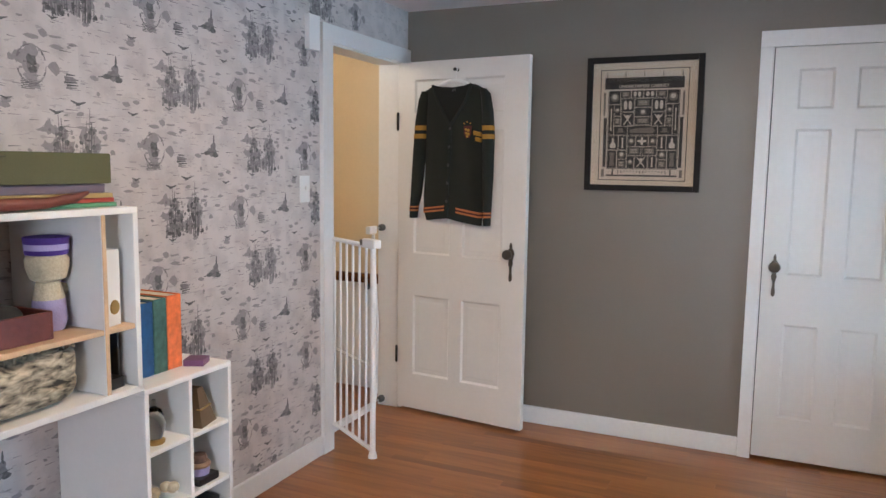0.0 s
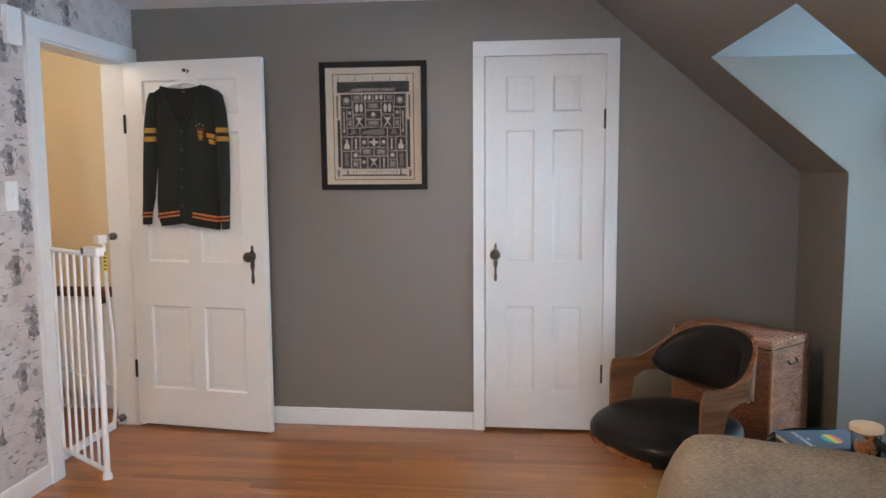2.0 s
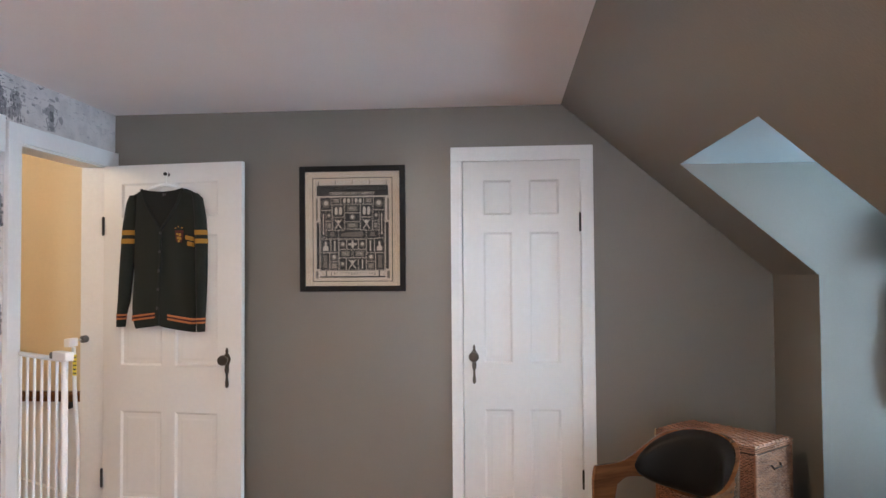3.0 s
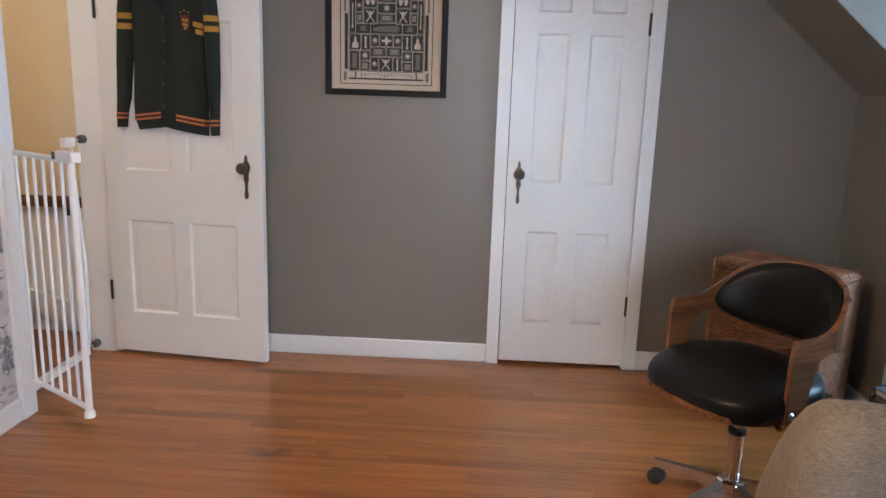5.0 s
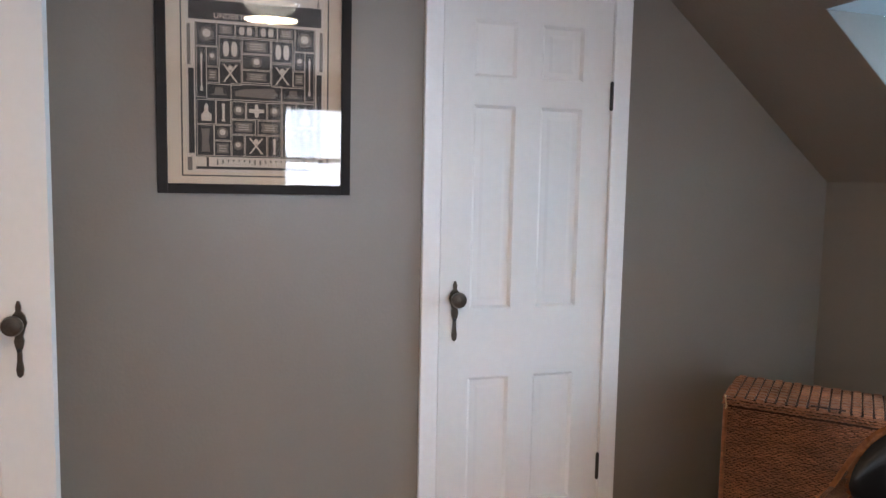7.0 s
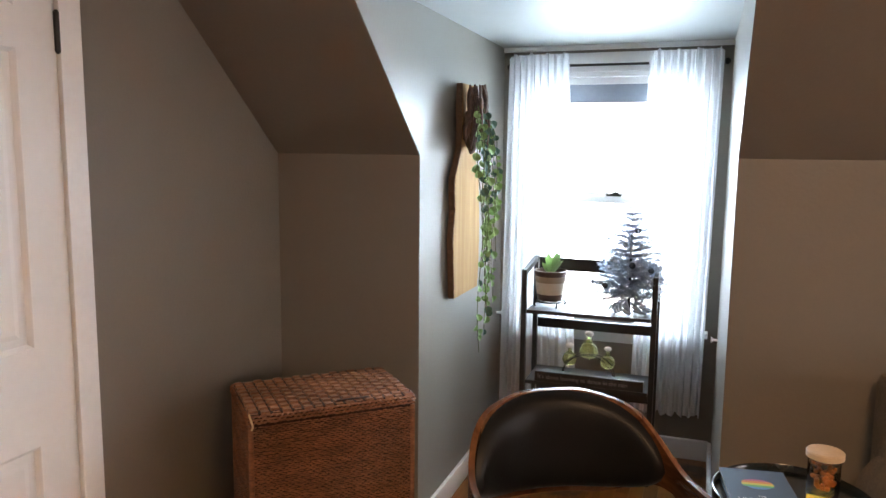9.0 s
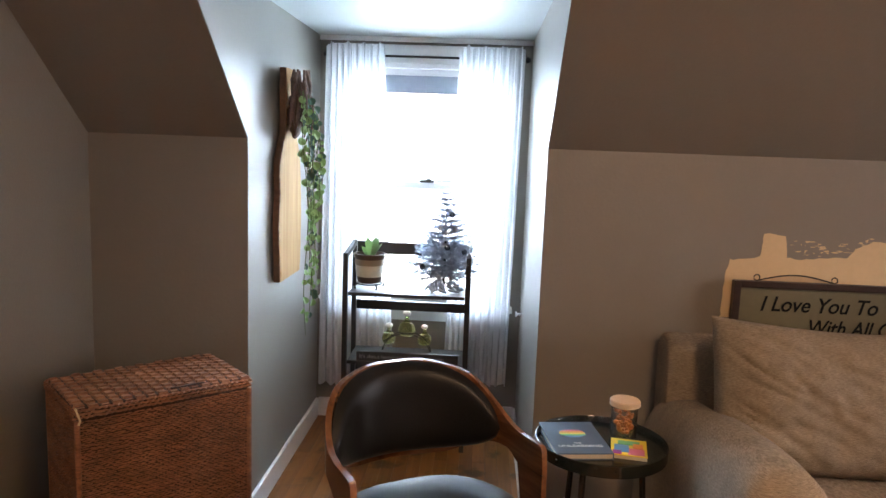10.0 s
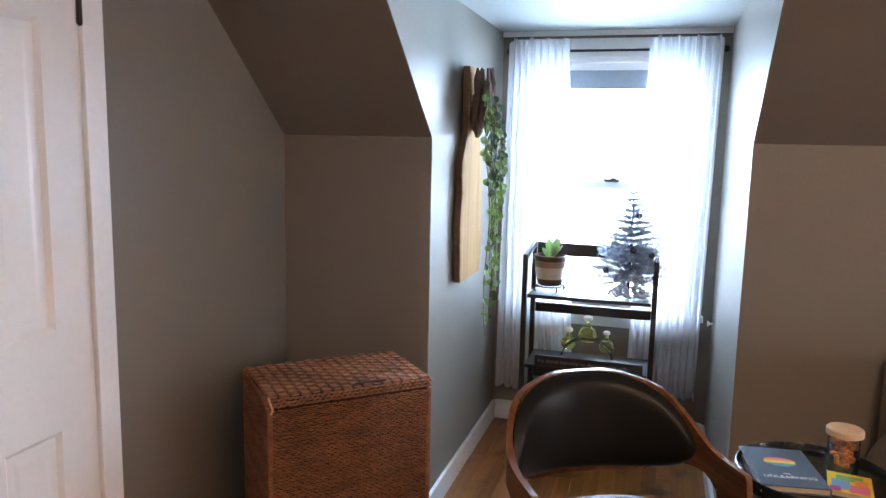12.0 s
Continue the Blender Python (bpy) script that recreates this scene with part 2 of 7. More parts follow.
KNIT = base_material("dark_green_knit", (0.0115, 0.0145, 0.0120), rough=0.95, bump=0.9, scale=260, vary=0.25)
GOLD = base_material("mustard_knit", (0.36, 0.185, 0.025), rough=0.9, bump=0.6, scale=240)
ORANGE = base_material("orange_knit", (0.44, 0.15, 0.05), rough=0.9, bump=0.6, scale=240)
CREAM = base_material("cream_wall_patch", (0.56, 0.41, 0.24), rough=0.7, vary=0.05)
GATEWHITE = base_material("white_enamel", (0.80, 0.80, 0.80), rough=0.3, vary=0.02)
GREYPLASTIC = base_material("grey_plastic", (0.085, 0.078, 0.072), rough=0.5)
YELLOW = base_material("yellow_sticker", (0.75, 0.55, 0.03), rough=0.5)
PLASTIC = base_material("white_plastic", (0.80, 0.80, 0.80), rough=0.4, vary=0.01)


# ---- mesh helpers ----
def box(bm, x0, x1, y0, y1, z0, z1):
    r = bmesh.ops.create_cube(bm, size=1.0)["verts"]
    for v in r:
        v.co = Vector(((x0 + x1) / 2 + v.co.x * (x1 - x0), (y0 + y1) / 2 + v.co.y * (y1 - y0), (z0 + z1) / 2 + v.co.z * (z1 - z0)))
    return r


def prism(bm, pts, axis, a, b):
    """Extrudes a polygon along an axis (0 x, 1 y, 2 z) from a to b."""
    def at(p, q):
        return Vector((q, p[0], p[1]) if axis == 0 else (p[0], q, p[1]) if axis == 1 else (p[0], p[1], q))
    lo, hi = [bm.verts.new(at(p, a)) for p in pts], [bm.verts.new(at(p, b)) for p in pts]
    bm.faces.new(lo)
    bm.faces.new(hi[::-1])
    for i in range(len(pts)):
        j = (i + 1) % len(pts)
        bm.faces.new((lo[j], lo[i], hi[i], hi[j]))
    bmesh.ops.recalc_face_normals(bm, faces=bm.faces)


def lathe(bm, profile, at=(0, 0, 0), n=24, axis="z"):
    """Turns a profile of (radius, height) pairs round an axis."""
    rings = []
    for r, h in profile:
        ring = []
        for i in range(n):
            a = 2 * math.pi * i / n
            c, s = r * math.cos(a), r * math.sin(a)
            p = (c, s, h) if axis == "z" else (c, h, s) if axis == "y" else (h, c, s)
            ring.append(bm.verts.new(Vector(at) + Vector(p)))
        rings.append(ring)
    for lo, hi in zip(rings, rings[1:]):
        for i in range(n):
            j = (i + 1) % n
            bm.faces.new((lo[i], lo[j], hi[j], hi[i]))
    for ring in (rings[0], rings[-1]):
        bm.faces.new(ring)
    bmesh.ops.recalc_face_normals(bm, faces=bm.faces)


def tube(bm, pts, r, n=8, closed=False):
    """A round rod along points; r is one radius or one for each point."""
    pts = [Vector(p) for p in pts]
    rings, up = [], None
    for i, p in enumerate(pts):
        d = (pts[min(i + 1, len(pts) - 1)] - pts[max(i - 1, 0)]).normalized()
        if up is None:
            up = d.orthogonal().normalized()
        up = (up - d * up.dot(d)).normalized()
        side = d.cross(up)
        rad = r[i] if isinstance(r, (list, tuple)) else r
        rings.append([bm.verts.new(p + (up * math.cos(2 * math.pi * k / n) + side * math.sin(2 * math.pi * k / n)) * rad) for k in range(n)])
    for lo, hi in zip(rings, rings[1:]):
        for k in range(n):
            j = (k + 1) % n
            bm.faces.new((lo[k], lo[j], hi[j], hi[k]))
    bm.faces.new(rings[0][::-1])
    bm.faces.new(rings[-1])


def soft_box(bm, x0, x1, y0, y1, z0, z1, power=4.0, n=14, wobble=0.0, seed=0.0):
    """A cushion-like superellipsoid filling the box."""
    c = Vector(((x0 + x1) / 2, (y0 + y1) / 2, (z0 + z1) / 2))
    h = Vector(((x1 - x0) / 2, (y1 - y0) / 2, (z1 - z0) / 2))
    made = {}

    def vert(p):
        key = tuple(round(v, 5) for v in p)
        if key not in made:
            k = (abs(p[0]) ** power + abs(p[1]) ** power + abs(p[2]) ** power) ** (1 / power)
            q = Vector((p[0] / k * h.x, p[1] / k * h.y, p[2] / k * h.z))
            if wobble:
                q += q.normalized() * wobble * noise.noise(q * 7 + Vector((seed, seed, seed)))
            made[key] = bm.verts.new(c + q)
        return made[key]
    m = n + 1
    for axis in range(3):
        for side in (-1, 1):
            def at(i, j):
                a, b = -1 + 2 * i / m, -1 + 2 * j / m
                return (side, a, b) if axis == 0 else (b, side, a) if axis == 1 else (a, b, side)
            for i in range(m):
                for j in range(m):
                    quad = [vert(at(i, j)), vert(at(i + 1, j)), vert(at(i + 1, j + 1)), vert(at(i, j + 1))]
                    bm.faces.new(quad if side > 0 else quad[::-1])


def bevel(bm, w, seg=2):
    bmesh.ops.bevel(bm, geom=[e for e in bm.edges if len(e.link_faces) == 2 and e.calc_face_angle(0) > 0.5], offset=w, segments=seg, affect="EDGES", profile=0.7)


def part(name, bm, material, parent=None, label="", category="", kind="", group="", smooth=False):
    me = bpy.data.meshes.new(name)
    bm.to_mesh(me)
    bm.free()
    for m in material if isinstance(material, (list, tuple)) else [material]:
        me.materials.append(m)
    if smooth:
        me.shade_smooth()
        me.set_sharp_from_angle(angle=radians(40))
    ob = new(name, me)
    ob.parent = parent
    return tagged(ob, label, category, group, kind)


def thing(name, label, category, at=(0, 0, 0), turn=0.0, group=""):
    ob = new(name)
    ob.empty_display_size = 0.05
    ob.matrix_basis = pose(*at, 0, 0, turn)
    return tagged(ob, label, category, group)


def bm_box(*dims, w=0.0, seg=2):
    bm = bmesh.new()
    box(bm, *dims)
    if w:
        bevel(bm, w, seg)
    return bm


# ---- room shell ----
XW, YN, YS, XE, XD = -1.665, 3.6, -2.2, 1.926, 3.045
KNEE, CEILZ, XS = 1.412, 2.337, 0.838
D0, D1, DZ, XF = 2.000, 3.035, 1.921, 1.3272
T = 0.12


def structure(name, bm, material, label, **more):
    return part(name, bm, material, None, label, "", "structure", **more)


bm = bmesh.new()
box(bm, XW - T, XW, YS - T, 2.76, 0, CEILZ + 0.02)
box(bm, XW - T, XW, 2.76, 3.50, 2.04, CEILZ + 0.02)
box(bm, XW - T, XW, 3.50, YN + T, 0, CEILZ + 0.02)
wall_west = structure("wall_west", bm, PAPER, "pale grey toile wallpaper with dark sketched castles and figures")

bm = bmesh.new()
box(bm, XW, 0.285, YN, YN + T, 0, CEILZ + 0.02)
box(bm, 0.285, 0.945, YN, YN + T, 2.045, CEILZ + 0.02)
prism(bm, [(0.945, 0), (XE + 0.12, 0), (XE + 0.12, 1.32), (0.945, CEILZ - 0.06)], 1, YN, YN + T)
prism(bm, [(0.945, CEILZ - 0.06), (0.945, CEILZ + 0.02), (0.80, CEILZ + 0.02)], 1, YN, YN + T)
wall_north = structure("wall_north", bm, GREY, "satin warm grey painted gable wall under a sloped ceiling")

bm = bmesh.new()
box(bm, XE, XE + T, YS, D0, 0, KNEE)
box(bm, XE, XE + T, D1, YN, 0, KNEE)
structure("wall_east", bm, GREY, "low knee wall in satin warm grey paint")

bm = bmesh.new()
sl = (CEILZ - KNEE) / (XE - XS)
slope = [(XS, CEILZ), (XE, KNEE), (XE + T, KNEE), (XS, CEILZ + 0.12)]
prism(bm, slope, 1, YS, D0)
prism(bm, slope, 1, D1, YN)
prism(bm, [(XS, CEILZ), (XF, DZ), (XF, DZ + 0.11), (XS, CEILZ + 0.12)], 1, D0, D1)
structure("sloped_ceiling", bm, GREY, "sloped ceiling in warm grey paint cut by a dormer")

for nm, ya, yb in (("dormer_wall_north", D1 - 0.003, D1 + 0.1), ("dormer_wall_south", D0 - 0.1, D0 + 0.003)):
    bm = bmesh.new()
    prism(bm, [(XE + 0.001, 0), (XD - 0.002, 0), (XD - 0.002, DZ - 0.001), (XF + 0.003, DZ - 0.001), (XE + 0.001, KNEE + 0.001)], 1, ya, yb)
    structure(nm, bm, GREY, "dormer cheek wall in satin grey paint catching daylight")
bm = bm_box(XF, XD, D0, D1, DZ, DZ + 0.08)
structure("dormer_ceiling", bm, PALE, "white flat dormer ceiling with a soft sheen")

WY0, WY1, WZ0, WZ1 = 2.145, 2.875, 0.64, 1.80
bm = bmesh.new()
box(bm, XD, XD + 0.15, D0, WY0, 0, DZ)
box(bm, XD, XD + 0.15, WY1, D1, 0, DZ)
box(bm, XD, XD + 0.15, WY0, WY1, 0, WZ0)
box(bm, XD, XD + 0.15, WY0, WY1, WZ1, DZ)
structure("dormer_wall_east", bm, GREY, "grey painted wall round the dormer window")

SX0, SX1, SZ0, SZ1 = 0.20, 1.04, 0.78, 1.98
bm = bmesh.new()
box(bm, XW, SX0, YS - 0.15, YS, 0, CEILZ + 0.02)
box(bm, SX0, SX1, YS - 0.15, YS, 0, SZ0)
box(bm, SX0, XS, YS - 0.15, YS, SZ1, CEILZ + 0.02)
prism(bm, [(XS, SZ1), (SX1, SZ1), (SX1, 2.20), (XS, CEILZ + 0.02)], 1, YS - 0.15, YS)
prism(bm, [(SX1, 0), (XE + T, 0), (XE + T, 1.36), (SX1, 2.20)], 1, YS - 0.15, YS)
structure("wall_south", bm, GREY, "grey painted gable wall with a window")

structure("ceiling", bm_box(XW, XS, YS, YN, CEILZ, CEILZ + 0.1), CEIL, "matt off-white flat ceiling")

# ---- hall beyond the door ----
bm = bmesh.new()
box(bm, -3.6, XW - T, 3.78, 3.88, 0, 2.42)
box(bm, -3.7, -3.6, 1.2, 3.88, 0, 2.42)
box(bm, -3.6, XW - T, 1.1, 1.2, 0, 2.42)
structure("hall_wall", bm, HALL, "warm cream painted hall wall")
structure("hall_ceiling", bm_box(-3.7, XW - T, 1.1, 3.9, 2.42, 2.5), HALL, "cream hall ceiling")
bm = bm_box(-3.58, XW - T - 0.01, 3.752, 3.778, 0.0, 0.72)
structure("hall_wainscot", bm, TRIM, "white painted lower hall wall")
bm = bm_box(-3.4, XW - T - 0.02, 3.70, 3.745, 0.70, 0.76, w=0.012)
hr = thing("handrail", "dark stained wooden handrail on the hall wall", "handrail", (0, 0, 0))
part("rail", bm, WALNUT, hr)
for x in (-2.0, -2.9):
    part("bracket", bm_box(x - 0.015, x + 0.015, 3.70, 3.752, 0.66, 0.70, w=0.004), IRON, hr, "black iron bracket")
closet = bmesh.new()
box(closet, 0.20, 1.02, 4.2, 4.25, 0, 2.2)
box(closet, 0.15, 0.20, YN + T, 4.25, 0, 2.2)
box(closet, 1.02, 1.07, YN + T, 4.25, 0, 2.2)
box(closet, 0.15, 1.07, YN + T, 4.25, 2.2, 2.25)
structure("closet_wall", closet, DARK, "unlit closet interior")

# ---- trim ----
BH, BT = 0.098, 0.016
bm = bmesh.new()
box(bm, XW, 0.239, YN - BT, YN, 0, BH)
box(bm, 1.004, XE, YN - BT, YN, 0, BH)
box(bm, XW, XW + BT, YS, 2.675, 0, BH)
box(bm, XE - BT, XE, YS, D0 - BT, 0, BH)
box(bm, XE - BT, XE, D1 + BT, YN - BT, 0, BH)
box(bm, XE - BT, XD - BT, D1 - 0.003 - BT, D1 - 0.003, 0, BH)
box(bm, XE - BT, XD - BT, D0 + 0.003, D0 + 0.003 + BT, 0, BH)
box(bm, XD - BT, XD, D0 + BT, D1 - BT, 0, BH)
bevel(bm, 0.004, 1)
structure("baseboard", bm, TRIM, "white painted baseboard with small paint chips")


def casing(name, axis, wall, outer, inner, top_in, top_out, out, label):
    """Door casing: two jamb boards and a head on a wall; axis is the wall's running axis."""
    ob = thing(name, label, "door casing")
    ob["kind"] = "structure"
    for nm, a, b, z0, z1 in (("jamb_board", outer[0], inner[0], 0, top_in), ("jamb_board", inner[1], outer[1], 0, top_in), ("head_board", outer[0], outer[1], top_in, top_out)):
        if axis == 0:
            bm = bm_box(a, b, min(wall, wall + out), max(wall, wall + out), z0, z1, w=0.004)
        else:
            bm = bm_box(min(wall, wall + out), max(wall, wall + out), a, b, z0, z1, w=0.004)
        part(nm, bm, TRIM, ob)
    return ob


closet_trim = casing("trim", 0, YN, (0.240, 1.003), (0.301, 0.936), 2.035, 2.112, -0.022, "white painted closet door casing")
hall_trim = casing("trim", 1, XW, (2.675, 3.598), (2.765, 3.497), 2.035, 2.118, 0.022, "white painted hall door casing")
bm = bmesh.new()
box(bm, XW - T - 0.01, XW + 0.004, 2.76, 2.775, 0, 2.035)
box(bm, XW - T - 0.01, XW + 0.004, 3.487, 3.50, 0, 2.035)
box(bm, XW - T - 0.01, XW + 0.004, 2.775, 3.487, 2.025, 2.04)
structure("door_jamb", bm, TRIM, "white painted door jamb")
bm = bmesh.new()
box(bm, 0.285, 0.301, YN + 0.001, YN + T, 0, 2.045)
box(bm, 0.936, 0.945, YN + 0.001, YN + T, 0, 2.045)
structure("closet_jamb", bm, TRIM, "white painted closet jamb")
structure("cornice", bm_box(XD - 0.02, XD, D0, D1, DZ - 0.022, DZ, w=0.004), TRIM, "thin white moulding under the dormer ceiling")


# ---- printed motifs of the wallpaper ----
INKDARK = base_material("printed_ink", (0.125, 0.12, 0.124), rough=0.65, scale=90, vary=0.7)
INKMID = base_material("printed_grey", (0.20, 0.187, 0.192), rough=0.65, scale=90, vary=0.45)
INKPALE = base_material("printed_pale_grey", (0.30, 0.276, 0.282), rough=0.65, scale=120, vary=0.15)


def toile():
    """One repeat of flat printed shapes: (points, tone)."""
    rr = random.Random(17)
    out = []

    def stroke(y, z, dy, dz, w, tone):
        w *= 1.55
        n = Vector((-dz, dy)).normalized() * w if (dy or dz) else Vector((0, w))
        out.append(([(y - n.x, z - n.y), (y + dy - n.x * 0.4, z + dz - n.y * 0.4), (y + dy + n.x * 0.4, z + dz + n.y * 0.4), (y + n.x, z + n.y)], tone))

    def blob(y, z, ry, rz, tone, k=9, jag=0.35):
        out.append(([(y + ry * (1 + rr.uniform(-jag, jag)) * math.cos(q), z + rz * (1 + rr.uniform(-jag, jag)) * math.sin(q)) for q in [i * 6.2832 / k for i in range(k)]], tone))
    for c, lean in ((-0.045, -0.15), (0.050, 0.25)):
        for i in range(16):
            blob(c + rr.gauss(0, 0.022), rr.uniform(-0.085, 0.05), rr.uniform(0.010, 0.022), rr.uniform(0.010, 0.024), 2, 10, 0.4)
        for i in range(11):
            d = -0.040 + 0.080 * i / 10 + rr.uniform(-0.003, 0.003)
            b = -0.095 + rr.uniform(-0.008, 0.012) + 0.35 * max(0, -d if lean > 0 else d)
            h = 0.045 + 0.150 * max(0, 1 - abs(d) / 0.036) ** 1.1 + rr.uniform(-0.012, 0.012)
            stroke(c + d, b, lean * h * 0.25, h, rr.uniform(0.0010, 0.0026), rr.choice((0, 1, 1)))
            for k in range(4):
                stroke(c + d - 0.006, b + h * rr.random() * 0.8, rr.uniform(0.008, 0.018), rr.uniform(-0.002, 0.002), 0.0010, rr.choice((0, 1, 2)))
        for i in range(40):
            z = rr.uniform(-0.090, 0.045)
            blob(c + rr.gauss(0, 0.020) * (1 - z * 5), z, rr.uniform(0.003, 0.011), rr.uniform(0.003, 0.011), rr.choice((0, 0, 1, 1, 2)))
        for i in range(4):
            stroke(c + 0.012, 0.030 + 0.017 * i, 0.020, 0.002, 0.0014, 1)
    for i in range(12):
        stroke(rr.uniform(-0.10, 0.05), rr.uniform(-0.10, 0.06), rr.uniform(0.015, 0.04), rr.uniform(-0.003, 0.003), 0.0008, rr.choice((1, 2)))
    cy, cz = 0.325, -0.015
    for i in range(9):
        blob(cy + rr.gauss(0, 0.022), cz + rr.gauss(0, 0.028), 0.020, 0.022, 2, 10, 0.4)
    for i in range(22):
        q = i * 6.2832 / 22
        if rr.random() < 0.85:
            stroke(cy + 0.046 * math.cos(q), cz + 0.056 * math.sin(q), -0.014 * math.sin(q), 0.017 * math.cos(q), rr.uniform(0.0012, 0.003), rr.choice((1, 1, 2)))
    for y, z, a, b in ((0, 0.012, 0.016, 0.019), (0.004, -0.016, 0.013, 0.012), (-0.008, -0.004, 0.007, 0.018)):
        blob(cy + y, cz + z, a, b, 1 if a < 0.01 else 0)
    for i in range(6):
        stroke(cy - 0.035 + rr.uniform(-0.005, 0.005), cz - 0.046 - 0.005 * i, rr.uniform(0.04, 0.07), 0, 0.0010, rr.choice((0, 1)))
    cy, cz = 0.155, 0.222
    for y, z, a, b in ((0, 0, 0.022, 0.014), (0.014, 0.016, 0.012, 0.017), (0.016, 0.038, 0.004, 0.012), (-0.022, -0.006, 0.014, 0.006), (0.024, -0.012, 0.012, 0.008)):
        blob(cy + y, cz + z, a * 1.25, b * 1.2, 1 if b > 0.013 else 0)
    stroke(cy - 0.055, cz - 0.010, 0.10, 0.012, 0.0014, 0)
    stroke(cy + 0.016, cz + 0.04, 0.001, 0.024, 0.003, 0)
    for i in range(6):
        stroke(rr.uniform(-0.03, -0.015), 0.165 + 0.008 * i, rr.uniform(0.03, 0.05), rr.uniform(-0.001, 0.003), rr.uniform(0.0012, 0.003), rr.choice((0, 0, 1)))
    blob(0.0, 0.19, 0.02, 0.012, 2)
    for cy, cz, s in ((0.02, 0.118, 1.0), (0.235, 0.10, 0.8), (0.40, 0.13, 0.7), (0.24, -0.12, 0.7), (0.40, -0.15, 0.9)):
        stroke(cy, cz, -0.026 * s, 0.010 * s, 0.0030 * s, 0)
        stroke(cy, cz, 0.028 * s, 0.008 * s, 0.0030 * s, 0)
        stroke(cy - 0.008 * s, cz - 0.002, 0.016 * s, 0, 0.003 * s, 1)
    for i in range(52):
        stroke(rr.uniform(-0.06, 0.40), rr.uniform(-0.235, 0.235), rr.uniform(0.008, 0.05), rr.uniform(-0.002, 0.002), rr.uniform(0.0006, 0.0014), rr.choice((1, 2, 2)))
    for i in range(44):
        blob(rr.uniform(-0.06, 0.40), rr.uniform(-0.235, 0.235), rr.uniform(0.006, 0.022), rr.uniform(0.003, 0.010), 2, 8, 0.4)
    return out


def print_wall():
    tile = toile()
    vs, fs, mats = [], [], []
    for col in range(-9, 3):
        for row in range(-1, 6):
            oy, oz = 1.770 + 0.458 * col, 0.324 + 0.474 * row + (0.237 if col % 2 else 0.0)
            for k, (pts, tone) in enumerate(tile):
                ys, zs = [p[0] + oy for p in pts], [p[1] + oz for p in pts]
                if min(zs) < BH + 0.001 or max(zs) > CEILZ - 0.001 or min(ys) < YS + 0.01 or max(ys) > YN - 0.01:
                    continue
                if max(ys) > 2.672 and min(zs) < 2.122:
                    continue
                n = len(vs)
                x = XW + 0.0004 + 0.00008 * (2 - tone) + 0.000004 * (k % 18)
                vs += [(x, a, b) for a, b in zip(ys, zs)]
                fs.append(tuple(range(n, n + len(pts))))
                mats.append(tone)
    me = bpy.data.meshes.new("wallpaper_print")
    me.from_pydata(vs, [], fs)
    for m in (INKDARK, INKMID, INKPALE):
        me.materials.append(m)
    for p, tone in zip(me.polygons, mats):
        p.material_index = tone
    ob = new("wallpaper_print", me)
    ob.parent = wall_west
    tagged(ob, "sketched castles, portraits and birds printed in grey", "", "", "stuff")


print_wall()

# ---- doors ----
def escutcheon(parent, u, face, z, flip):
    """A long shaped back plate with a turned knob, proud of a door face that looks along -y."""
    bm = bmesh.new()
    zs = [(-0.130, 0.002), (-0.124, 0.009), (-0.108, 0.012), (-0.085, 0.008), (-0.058, 0.007), (-0.044, 0.013), (-0.030, 0.016), (-0.016, 0.012), (0.000, 0.018), (0.020, 0.026), (0.040, 0.020), (0.052, 0.008), (0.066, 0.009), (0.080, 0.003)]
    w_ = 0.80
    ring = [(u - w * w_, z + h - 0.02) for h, w in zs] + [(u + w * w_, z + h - 0.02) for h, w in reversed(zs)]
    prism(bm, ring, 1, face - 0.006, face)
    plate = part("back_plate", bm, BRONZE, parent, "aged brass shaped door plate")
    bm = bmesh.new()
    lathe(bm, [(0.010, 0), (0.010, -0.03), (0.018, -0.034), (0.026, -0.042), (0.028, -0.052), (0.024, -0.062), (0.012, -0.066)], (u, face, z), 20, "y")
    part("knob", bm, BRONZE, parent, "aged brass door knob", smooth=True)
    bm = bmesh.new()
    lathe(bm, [(0.006, 0), (0.005, -0.004)], (u, face - 0.006, z - 0.075), 10, "y")
    part("keyhole", bm, RUBBER, parent)


